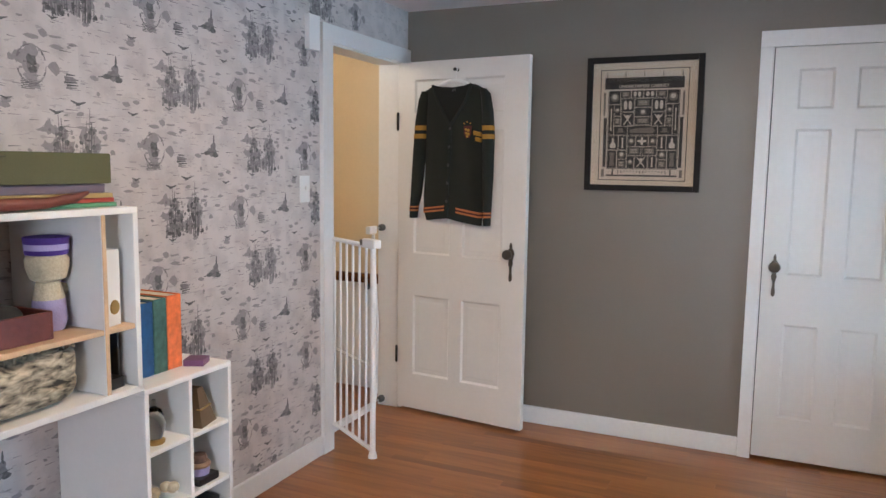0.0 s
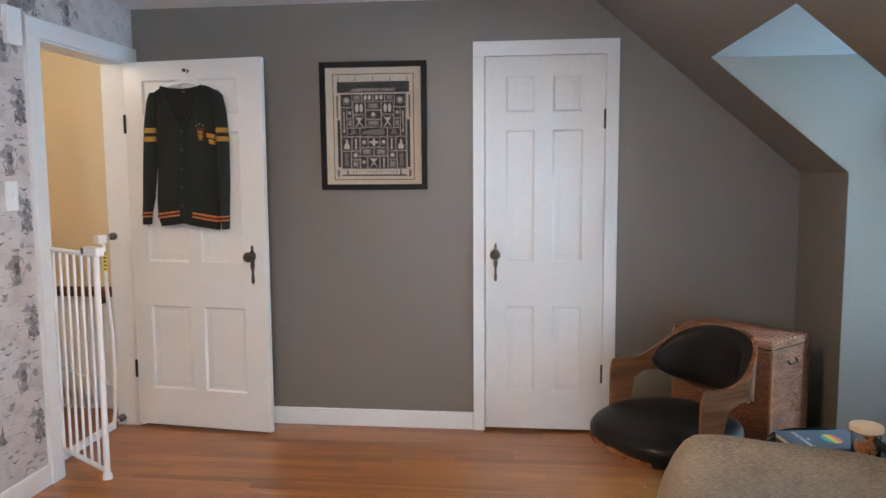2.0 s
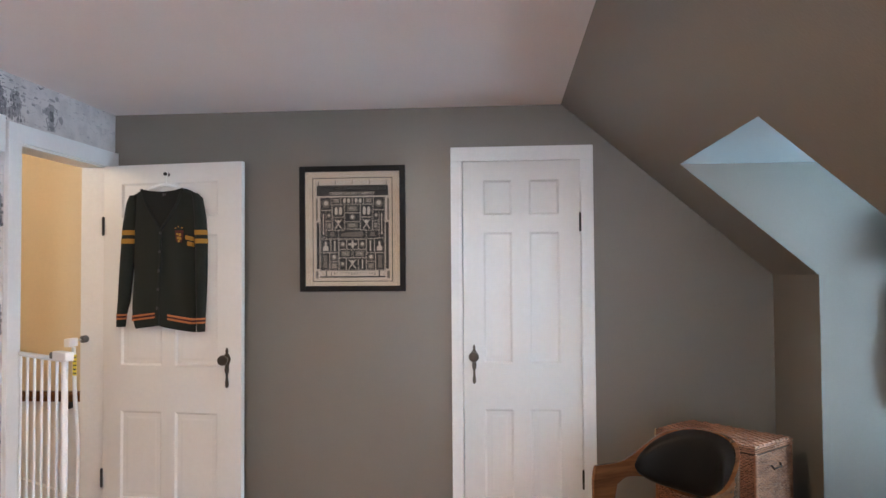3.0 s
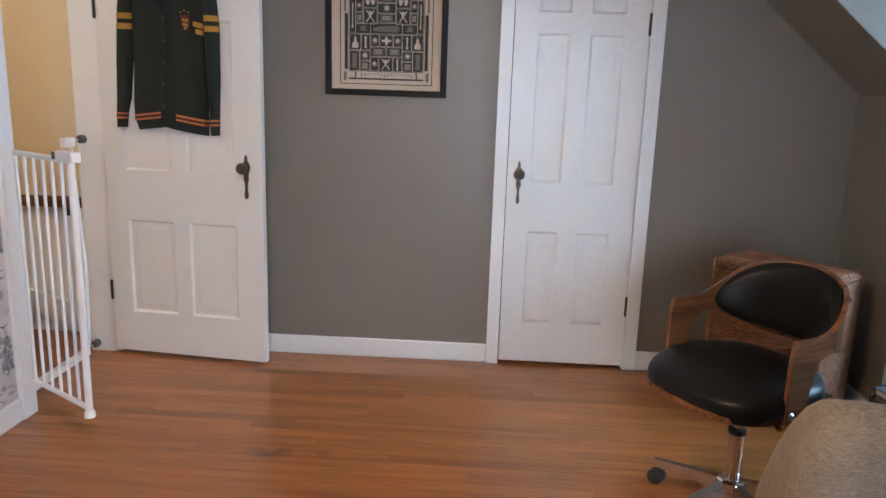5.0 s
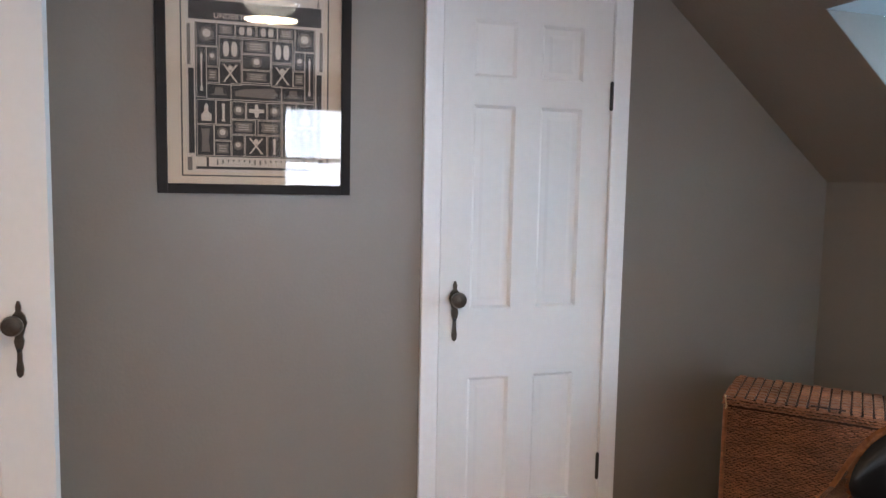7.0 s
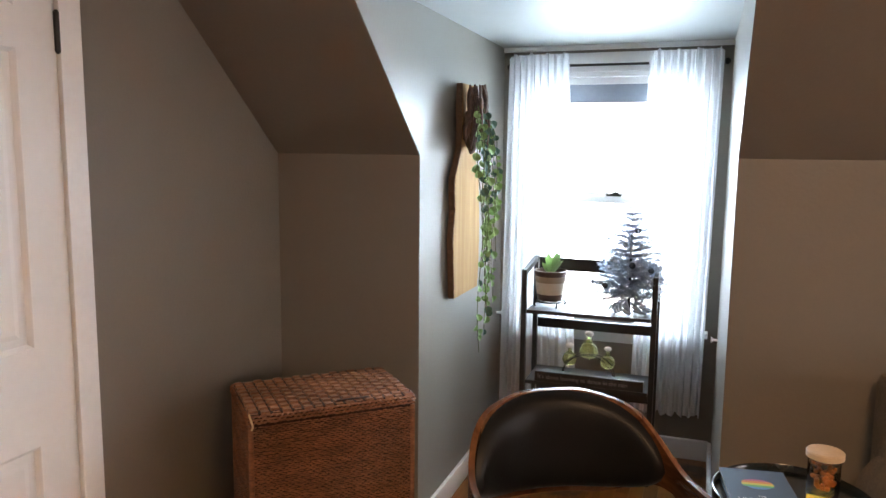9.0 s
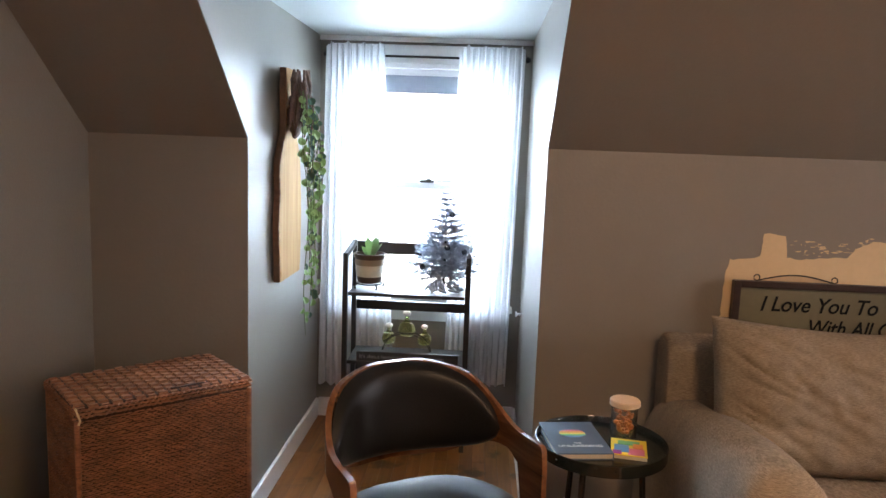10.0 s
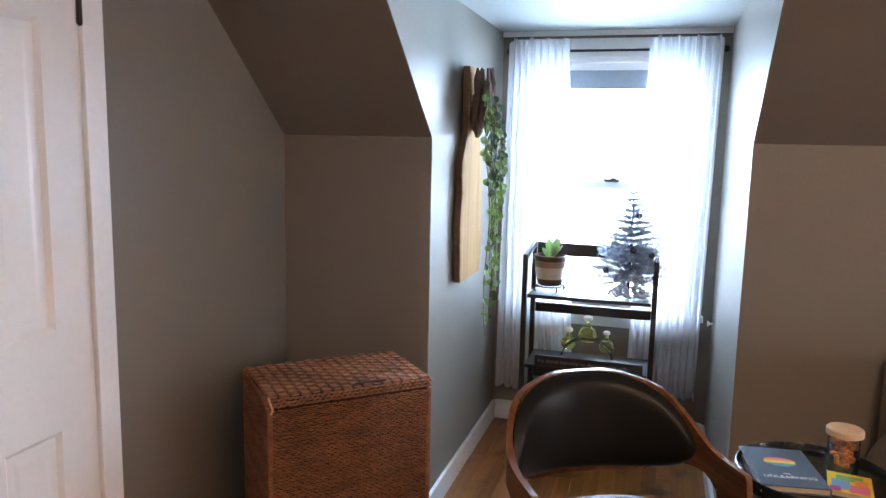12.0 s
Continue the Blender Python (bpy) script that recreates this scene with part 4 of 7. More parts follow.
# ---- sofa ----
def sofa():
    y0, y1 = -0.30, 1.66
    s = thing("sofa", "beige tweed upholstered sofa with rounded arms and loose back cushions", "sofa", (1.35, 0.7, 0))

    def sb_(nm, x0, x1, a, b, z0, z1, power, label="", wob=0.012, seed=0, n=16):
        bm = bmesh.new()
        soft_box(bm, x0 - 1.35, x1 - 1.35, a - 0.7, b - 0.7, z0, z1, power, n, wob, seed)
        return part(nm, bm, TWEED, s, label, smooth=True)
    sb_("base", 0.93, 1.86, y0, y1, 0.06, 0.36, 12, wob=0.004)
    bm = bmesh.new()
    prism(bm, [(1.72, 0.30), (1.895, 0.30), (1.905, 0.77), (1.87, 0.815), (1.80, 0.822), (1.755, 0.80)], 1, y0 + 0.02, 1.595)
    for v in bm.verts:
        v.co -= Vector((1.35, 0.7, 0))
    bevel(bm, 0.03, 4)
    part("back_frame", bm, TWEED, s, "upholstered back frame", smooth=True)
    for a, b, sd in ((1.385, 1.668, 1), (y0 - 0.02, y0 + 0.28, 2)):
        bm = bmesh.new()
        rows = []
        for i in range(41):
            f = i / 40
            x = 0.850 + f * 0.940
            e = min(1, (1 - max(0, (0.16 - f) / 0.16) ** 2.4) ** 0.5 + 0.02)
            zt = 0.30 + (0.312 + 0.118 * max(0.0, math.cos(min(1.0, abs(f - 0.20) / 0.80) * 1.571)) ** 1.3) * e
            line = []
            for k in range(33):
                g = -1 + k / 16
                cy = (a + b) / 2 + (b - a) / 2 * (0.75 + 0.25 * e) * math.copysign(abs(math.sin(g * 1.571)) ** 0.75, g)
                cz = 0.06 + (zt - 0.06) * max(0, math.cos(g * 1.571)) ** 0.42
                q = Vector((x, cy, cz))
                q.z += 0.007 * noise.noise(q * 6 + Vector((sd, 0, 0)))
                line.append(bm.verts.new(q - Vector((1.35, 0.7, 0))))
            rows.append(line)
        for lo, hi in zip(rows, rows[1:]):
            for k in range(32):
                bm.faces.new((lo[k], lo[k + 1], hi[k + 1], hi[k]))
        bm.faces.new(rows[0])
        bm.faces.new(rows[-1][::-1])
        bmesh.ops.recalc_face_normals(bm, faces=bm.faces)
        arm = part("arm", bm, TWEED, s, "plump rounded sofa arm", smooth=True)
    for i, (a, b) in enumerate(((0.70, 1.37), (0.0, 0.69))):
        sb_("seat_cushion", 0.88, 1.66, a, b, 0.35, 0.50, 7, "beige tweed seat cushion", 0.01, i)
    for x in (0.97, 1.80):
        for y in (y0 + 0.08, y1 - 0.08):
            part("foot", bm_box(x - 1.375, x - 1.325, y - 0.725, y - 0.675, 0, 0.07, w=0.006), BLACKWOOD, s, "dark wooden sofa foot")
    for i, (a, b) in enumerate(((0.745, 1.505), (-0.03, 0.735))):
        bm = bmesh.new()
        n, m = 90, 60
        sides = []
        for sd in (-1, 1):
            g = []
            for iu in range(n + 1):
                u = -1 + 2 * iu / n
                line = []
                for iv in range(m + 1):
                    v = -1 + 2 * iv / m
                    y = 0.385 * u * (1 - 0.035 * (1 - v * v))
                    z = 0.232 * v * (1 - 0.05 * (1 - u * u)) - (0.018 * math.cos(u * 1.5 + 0.4) if v > 0 else 0) * v
                    th = 0.105 * (max(0, 1 - abs(u) ** 5) ** 0.45) * (max(0, 1 - abs(v) ** 5) ** 0.45)
                    edge = min(1.0, (1 - abs(u)) * 5) * min(1.0, (1 - abs(v)) * 5)
                    dist = 1 - abs(u)
                    fold = noise.noise(Vector((dist * 1.6 + i, (v + 0.9 * dist * (1 if u > 0 else -1)) * 4.2, i * 5.0 + sd)))
                    ridge = (1 - abs(fold) * 3.2 if abs(fold) < 0.31 else 0.0)
                    th -= 0.024 * ridge * edge * math.exp(-dist * 2.2)
                    th += edge * (0.012 * noise.noise(Vector((y * 9, z * 9, i + 2.0))) + 0.005 * noise.noise(Vector((y * 26, z * 34, i + 4.0))))
                    line.append(bm.verts.new((sd * th, y, z)))
                g.append(line)
            for iu in range(n):
                for iv in range(m):
                    q = (g[iu][iv], g[iu + 1][iv], g[iu + 1][iv + 1], g[iu][iv + 1])
                    bm.faces.new(q if sd > 0 else q[::-1])
            sides.append(g)
        bmesh.ops.remove_doubles(bm, verts=bm.verts, dist=0.0004)
        ob = part("back_cushion", bm, TWEED, s, "creased loose beige back cushion", smooth=True)
        ob.matrix_basis = pose(1.565 - 1.35, (a + b) / 2 - 0.7, 0.700, 0, 14, 0)


sofa()


# ---- bookshelf in the dormer ----
def shelf_unit():
    yc, half = 2.543, 0.290
    s = thing("folding_shelf", "black stained wooden four-tier folding shelf before the window", "shelf", (2.80, yc, 0))
    xf, xb = -0.14, 0.13
    for y in (-half, half - 0.022):
        part("front_post", bm_box(xf, xf + 0.026, y, y + 0.022, 0, 0.915, w=0.002), BLACKWOOD, s)
        part("back_post", bm_box(xb - 0.026, xb, y, y + 0.022, 0, 0.945, w=0.002), BLACKWOOD, s)
        bm = bmesh.new()
        prism(bm, [(xf + 0.026, 0.890), (xf + 0.026, 0.915), (xb - 0.026, 0.945), (xb - 0.026, 0.920)], 1, y + 0.002, y + 0.020)
        part("side_rail", bm, BLACKWOOD, s)
    for z in (0.735, 0.415, 0.12):
        part("shelf_board", bm_box(xf + 0.004, xb - 0.004, -half + 0.024, half - 0.024, z - 0.016, z, w=0.002), BLACKWOOD, s)
        part("back_rail", bm_box(xb - 0.020, xb - 0.004, -half + 0.024, half - 0.024, z - 0.130, z - 0.085, w=0.002), BLACKWOOD, s)
    part("top_rail", bm_box(xb - 0.020, xb - 0.004, -half + 0.024, half - 0.024, 0.880, 0.940, w=0.002), BLACKWOOD, s)


shelf_unit()


# ---- small materials ----
BOARD = wood("live_edge_board", (0.31, 0.165, 0.072), (0.47, 0.275, 0.125), 2, 0.85, 0.0, 0.45)
BOARD.node_tree.nodes["Principled BSDF"].inputs["Specular IOR Level"].default_value = 0.1
BARK = base_material("bark_edge", (0.12, 0.066, 0.038), rough=0.8, bump=1.0, scale=70, vary=0.4)
LEAF = base_material("trailing_leaf", (0.22, 0.37, 0.13), rough=0.4, scale=60, vary=0.4)
LEAFDARK = base_material("dark_trailing_leaf", (0.05, 0.11, 0.07), rough=0.4, scale=60, vary=0.4)
STEM = base_material("plant_stem", (0.12, 0.14, 0.05), rough=0.6)
ROOT = base_material("dried_root", (0.16, 0.10, 0.08), rough=0.9, bump=0.8, scale=80, vary=0.4)
TINSEL = base_material("silver_tinsel", (0.46, 0.51, 0.60), rough=0.35, metal=0.0, vary=0.4)
t = TINSEL.node_tree
glow_through, blend = t.nodes.new("ShaderNodeBsdfTranslucent"), t.nodes.new("ShaderNodeMixShader")
glow_through.inputs[0].default_value, blend.inputs[0].default_value = (0.55, 0.62, 0.72, 1), 0.12
t.links.new(t.nodes["Principled BSDF"].outputs[0], blend.inputs[1])
t.links.new(glow_through.outputs[0], blend.inputs[2])
t.links.new(blend.outputs[0], t.nodes["Material Output"].inputs[0])
POTCREAM = base_material("cream_glaze", (0.60, 0.52, 0.43), rough=0.35, scale=50, vary=0.12)
POTBROWN = base_material("brown_glaze", (0.09, 0.05, 0.035), rough=0.3, vary=0.25)
PAPERCREAM = base_material("poster_paper", (0.60, 0.49, 0.38), rough=0.8, vary=0.03)
PAPERTAN = base_material("poster_print_ground", (0.57, 0.475, 0.395), rough=0.8, vary=0.05)
INK = base_material("poster_ink", (0.035, 0.03, 0.028), rough=0.8, vary=0.2)
BRASSBOX = base_material("olive_box", (0.095, 0.098, 0.045), rough=0.7, scale=160, bump=0.3, vary=0.08)
CORAL = base_material("red_board", (0.42, 0.07, 0.05), rough=0.5)
MINT = base_material("green_board", (0.12, 0.32, 0.17), rough=0.5)
OCHRE = base_material("ochre_board", (0.42, 0.30, 0.12), rough=0.6)
BLUE = base_material("deep_blue_cover", (0.02, 0.09, 0.25), rough=0.4, vary=0.25, big=9)
TEAL = base_material("teal_green_cover", (0.06, 0.14, 0.12), rough=0.4, vary=0.5, big=12)
FLAME = base_material("orange_cover", (0.70, 0.16, 0.045), rough=0.4, vary=0.35, big=12)
PURPLE = base_material("purple_yarn", (0.07, 0.03, 0.22), rough=0.9, bump=0.9, scale=140)
LILAC = base_material("lilac_yarn", (0.34, 0.30, 0.52), rough=0.9, bump=0.9, scale=140)
YARN = base_material("cream_yarn", (0.50, 0.44, 0.32), rough=0.95, bump=1.0, scale=120, vary=0.25)
REDWOOD = base_material("red_brown_wood", (0.14, 0.035, 0.025), rough=0.45, scale=40, bump=0.3, vary=0.4)
SAND = base_material("pale_wood_shelf", (0.60, 0.42, 0.26), rough=0.5, vary=0.1)
MUTEDGOLD = base_material("muted_gold", (0.42, 0.28, 0.10), rough=0.35, metal=0.7)
PRINTED = weave("newsprint_fabric", (0.03, 0.028, 0.025), (0.62, 0.55, 0.42), 26, 70, 0.85)
NAVY = base_material("navy_cover", (0.07, 0.11, 0.16), rough=0.35, vary=0.06)
SIGNBOARD = base_material("olive_sign_panel", (0.115, 0.098, 0.052), rough=0.55, vary=0.08)
DARKWOOD = wood("dark_frame_wood", (0.014, 0.007, 0.005), (0.04, 0.018, 0.012), 1, 0.4)
TABLEBLACK = base_material("black_lacquer_metal", (0.012, 0.016, 0.014), rough=0.2, vary=0.1)
JARGLASS = bpy.data.materials.new("jar_glass")
JARGLASS.use_nodes = True
jb = JARGLASS.node_tree.nodes["Principled BSDF"]
jb.inputs["Transmission Weight"].default_value, jb.inputs["Roughness"].default_value = 1.0, 0.02
jb.inputs["Base Color"].default_value = (0.95, 0.93, 0.88, 1)
GREENGLASS = bpy.data.materials.new("green_glass")
GREENGLASS.use_nodes = True
jb = GREENGLASS.node_tree.nodes["Principled BSDF"]
jb.inputs["Transmission Weight"].default_value, jb.inputs["Roughness"].default_value = 0.85, 0.03
jb.inputs["Base Color"].default_value = (0.74, 0.80, 0.38, 1)
AMBER = base_material("amber_nuts", (0.45, 0.16, 0.05), rough=0.5, vary=0.5)


def flat(name, color, rough=0.5):
    return base_material(name, color, rough, vary=0.06)


LAMPGLOW = bpy.data.materials.new("lamp_diffuser")
LAMPGLOW.use_nodes = True
lb = LAMPGLOW.node_tree.nodes["Principled BSDF"]
lb.inputs["Emission Color"].default_value, lb.inputs["Emission Strength"].default_value = (1.0, 0.86, 0.66, 1), 5.0


def text_mesh(body, size, depth=0.001, offset=0.0, shear=0.0, bold=0.0):
    cu = bpy.data.curves.new("lettering", "FONT")
    cu.body, cu.size, cu.extrude, cu.shear, cu.offset = body, size, depth, shear, bold
    cu.align_x = "LEFT"
    ob = new("lettering", cu)
    bpy.context.view_layer.update()
    me = bpy.data.meshes.new_from_object(ob.evaluated_get(bpy.context.evaluated_depsgraph_get()))
    bpy.data.objects.remove(ob)
    bpy.data.curves.remove(cu)
    return me


def lettering(body, size, material, parent, m, **more):
    me = text_mesh(body, size, **more)
    me.transform(m)
    me.materials.clear()
    me.materials.append(material)
    ob = new("lettering", me)
    ob.parent = parent
    return ob


# ---- ceiling lamp ----
lamp = thing("ceiling_light", "round flush ceiling light with a glowing frosted bowl", "ceiling light", (-0.13, 1.48, CEILZ))
bm = bmesh.new()
lathe(bm, [(0.165, -0.001), (0.172, -0.010), (0.172, -0.030), (0.150, -0.034)], n=40)
part("rim", bm, CHROME, lamp, "brushed metal rim", smooth=True)
bm = bmesh.new()
lathe(bm, [(0.148, -0.034), (0.140, -0.055), (0.110, -0.078), (0.060, -0.092), (0.005, -0.096)], n=40)
part("bowl", bm, LAMPGLOW, lamp, "glowing frosted bowl", smooth=True).visible_shadow = False

# ---- light switch ----
sw = thing("light_switch", "white plastic toggle light switch plate on the wallpaper", "light switch", (XW, 2.545, 1.335))
part("plate", bm_box(0, 0.006, -0.037, 0.037, -0.062, 0.062, w=0.003), PLASTIC, sw)
bm = bmesh.new()
box(bm, 0.006, 0.017, -0.005, 0.005, -0.004, 0.014)
bevel(bm, 0.002)
part("toggle", bm, PLASTIC, sw)
ch = thing("door_chime", "small white plastic box high on the wallpaper beside the door", "door chime", (XW, 2.60, 2.06))
part("case", bm_box(0, 0.028, -0.045, 0.045, -0.085, 0.075, w=0.006), PLASTIC, ch)

# ---- framed poster ----
fr = thing("framed_poster", "black framed print of a cabinet of curiosities under glass", "framed picture", (-0.300, YN, 1.678))
fr.matrix_basis = pose(-0.300, YN - 0.0065, 1.678, 1.0)
hw, hh = 0.292, 0.343
for nm, a, b, c, d in (("frame_side", -hw, -hw + 0.030, -hh, hh), ("frame_side", hw - 0.030, hw, -hh, hh), ("frame_rail", -hw + 0.030, hw - 0.030, hh - 0.030, hh), ("frame_rail", -hw + 0.030, hw - 0.030, -hh, -hh + 0.030)):
    part(nm, bm_box(a, b, -0.026, -0.001, c, d, w=0.003), FRAMEBLACK, fr)
part("paper", bm_box(-hw + 0.026, hw - 0.026, -0.008, -0.004, -hh + 0.026, hh - 0.026), PAPERCREAM, fr, "cream poster paper")
pg = part("pane", bm_box(-hw + 0.028, hw - 0.028, -0.020, -0.018, -hh + 0.028, hh - 0.028), GLASS, fr, "clear picture glass")
pg.visible_shadow = False


def plates(rects, y0, y1):
    bm = bmesh.new()
    for a, b, c, d in rects:
        box(bm, a, b, y0, y1, c, d)
    return bm


bo = 0.222
bt, bb = 0.280, -0.290


def line_box(a, b, c, d, w):
    return [(a, a + w, c, d), (b - w, b, c, d), (a + w, b - w, d - w, d), (a + w, b - w, c, c + w)]


part("border_line", plates(line_box(-bo, bo, bb, bt, 0.004), -0.0092, -0.008), INK, fr, "thin black printed border")
part("print_ground", plates([(-0.206, 0.206, -0.278, 0.262)], -0.0088, -0.008), PAPERTAN, fr, "tan printed ground")
part("cabinet_print", plates([(-0.180, 0.180, -0.230, 0.172), (-0.198, 0.198, 0.180, 0.238), (-0.200, -0.184, -0.220, 0.035), (0.184, 0.200, -0.220, 0.035), (-0.180, 0.180, -0.268, -0.260), (-0.15, -0.143, -0.260, -0.232), (0.143, 0.15, -0.260, -0.232)], -0.0096, -0.0089), INK, fr, "dark engraved cabinet")
INKBROWN = flat("poster_mid_ink", (0.17, 0.14, 0.115), 0.8)
SIDE_CELLS = [(-176, -117, 172, 103, 0), (-117, -64, 172, 135, 2), (-110, -46, 130, 65, 5), (-176, -148, 100, -50, 1),
              (-147, -115, 100, 44, 0), (-147, -112, 40, -5, 2), (-110, -46, 60, -10, 3), (-147, -76, -10, -54, 6),
              (-176, -122, -58, -130, 7), (-120, -78, -58, -130, 1), (-176, -128, -134, -226, 4), (-126, -78, -134, -178, 0), (-126, -78, -182, -226, 2)]
MID_CELLS = [(-62, -2, 172, 135, 5), (2, 62, 172, 135, 5), (-42, 42, 130, 88, 2), (-42, 42, 84, 40, 0), (-42, 42, 36, 0, 2), (-76, 76, -6, -54, 8),
             (-74, -34, -60, -112, 0), (-30, 30, -60, -112, 9), (34, 74, -60, -112, 0), (-74, -4, -116, -158, 2), (4, 74, -116, -158, 2),
             (-74, -38, -162, -226, 0), (-34, 30, -162, -226, 3), (34, 74, -162, -226, 1)]
cells = SIDE_CELLS + [(-b_, -a_, c_, d_, k_) for a_, b_, c_, d_, k_ in SIDE_CELLS] + MID_CELLS
lines_bm, pale_bm, mid_bm = bmesh.new(), bmesh.new(), bmesh.new()
rr = random.Random(11)
for ci, (a_, b_, top_, low_, kind) in enumerate(cells):
    a_, b_, c_, d_ = a_ / 1000, b_ / 1000, low_ / 1000, top_ / 1000
    for q in line_box(a_ - 0.001, b_ + 0.001, c_ - 0.001, d_ + 0.001, 0.0017):
        box(lines_bm, q[0], q[1], -0.0102, -0.0097, q[2], q[3])
    cx, cz, w_, h_ = (a_ + b_) / 2, (c_ + d_) / 2, (b_ - a_) * 0.38, (d_ - c_) * 0.38
    target = mid_bm if kind in (2, 4, 8, 6) else pale_bm

    def shape(pts, bm_=None, y0=-0.0101):
        prism(bm_ or target, [(cx + w_ * x_, cz + h_ * z_) for x_, z_ in pts], 1, y0, -0.0097)
    circ = [(math.cos(k * math.pi / 6), math.sin(k * math.pi / 6)) for k in range(12)]
    if kind == 0:
        r_ = min(w_, h_)
        shape([(x_ * r_ / w_, z_ * r_ / h_) for x_, z_ in circ], mid_bm)
        shape([(x_ * 0.55 * r_ / w_, z_ * 0.55 * r_ / h_ + 0.1) for x_, z_ in circ], pale_bm, -0.0105)
    elif kind == 1:
        shape([(-0.35, -1), (0.35, -1), (0.35, -0.8), (0.18, -0.7), (0.25, 0.7), (0.4, 0.85), (0, 1.05), (-0.4, 0.85), (-0.25, 0.7), (-0.18, -0.7), (-0.35, -0.8)])
    elif kind == 2:
        shape([(-1, -0.7), (-0.8, -0.9), (0.8, -0.9), (1, -0.7), (0.85, 0), (1, 0.7), (0.8, 0.9), (-0.8, 0.9), (-1, 0.7), (-0.85, 0)])
        for k in range(3):
            box(pale_bm, cx - w_ * 0.6, cx + w_ * 0.6, -0.0105, -0.0101, cz + h_ * (-0.5 + 0.45 * k), cz + h_ * (-0.38 + 0.45 * k))
    elif kind == 3:
        for s_ in (-1, 1):
            shape([(-0.9 * s_, -1), (-0.65 * s_, -1), (0.9 * s_, 1), (0.65 * s_, 1)][::s_])
        shape([(x_ * 0.3, z_ * 0.3 + 0.6) for x_, z_ in circ])
    elif kind == 4:
        shape([(-0.7, -1), (0.7, -1), (0.5, 0), (0.7, 1), (-0.7, 1), (-0.5, 0)])
    elif kind == 5:
        for s_ in (-0.5, 0.5):
            shape([(x_ * 0.38 + s_, z_ * 0.95) for x_, z_ in circ])
            box(lines_bm, cx + w_ * (s_ - 0.03), cx + w_ * (s_ + 0.03), -0.0105, -0.0101, cz - h_ * 0.7, cz + h_ * 0.7)
    elif kind == 6:
        shape([(-1, -0.6), (1, -0.6), (0.5, -0.3), (0.4, 0.8), (-0.4, 0.8), (-0.5, -0.3)])
    elif kind == 7:
        shape([(-0.7, -1), (0.7, -1), (0.75, -0.3), (0.25, 0.1), (0.3, 0.6), (0, 1), (-0.3, 0.6), (-0.25, 0.1), (-0.75, -0.3)])
    elif kind == 8:
        shape([(-1.1, -0.7), (0.9, -0.9), (1.1, -0.1), (0.9, 0.8), (-0.6, 0.5), (-1.1, 0.1)])
    else:
        shape([(-1, -0.25), (-0.3, -0.3), (-0.2, -1), (0.2, -1), (0.3, -0.3), (1, -0.25), (1, 0.3), (0.25, 0.3), (0.2, 1), (-0.2, 1), (-0.25, 0.3), (-1, 0.3)])
for z_ in (0.1765, 0.2405):
    box(lines_bm, -0.202, 0.202, -0.0102, -0.0089, z_ - 0.002, z_ + 0.002)
for k in range(5):
    x_ = -0.188 + 0.094 * k
    prism(mid_bm, [(x_ - 0.004, 0.243), (x_ + 0.004, 0.243), (x_, 0.272)], 1, -0.0104, -0.0079)
for k in range(16):
    x_ = -0.12 + 0.016 * k
    box(mid_bm, x_, x_ + 0.005, -0.0095, -0.0089, -0.255 + 0.012 * abs(math.sin(k * 0.42)), -0.238)
for x_ in (-0.198, 0.198):
    box(mid_bm, x_ - 0.007, x_ + 0.007, -0.0095, -0.0089, -0.272, -0.232)
    box(mid_bm, x_ - 0.005, x_ + 0.005, -0.0095, -0.0089, 0.045, 0.165)
part("engraved_line", lines_bm, PAPERTAN, fr, "pale engraved shelf lines", kind="stuff")
part("engraved_detail", pale_bm, PAPERTAN, fr, "pale engraved curios", kind="stuff")
part("engraved_shade", mid_bm, INKBROWN, fr, "brown shaded engravings", kind="stuff")
lettering("UNDERTAKERS CABINET", 0.0225, PAPERTAN, fr, Matrix.Translation((-0.126, -0.0112, 0.186)) @ Matrix.Rotation(radians(90), 4, "X"), bold=0.0003)

# ---- sweater on the open door ----
swt = thing("hanging_sweater", "dark green knit cardigan with mustard stripes on a white hanger", "sweater", (-1.656, 3.4796, 0), -6.4)


def tuck(u):
    """Draws the far side of the garment in towards the middle of the door."""
    return u + 0.064 * max(0.0, 0.35 - u)


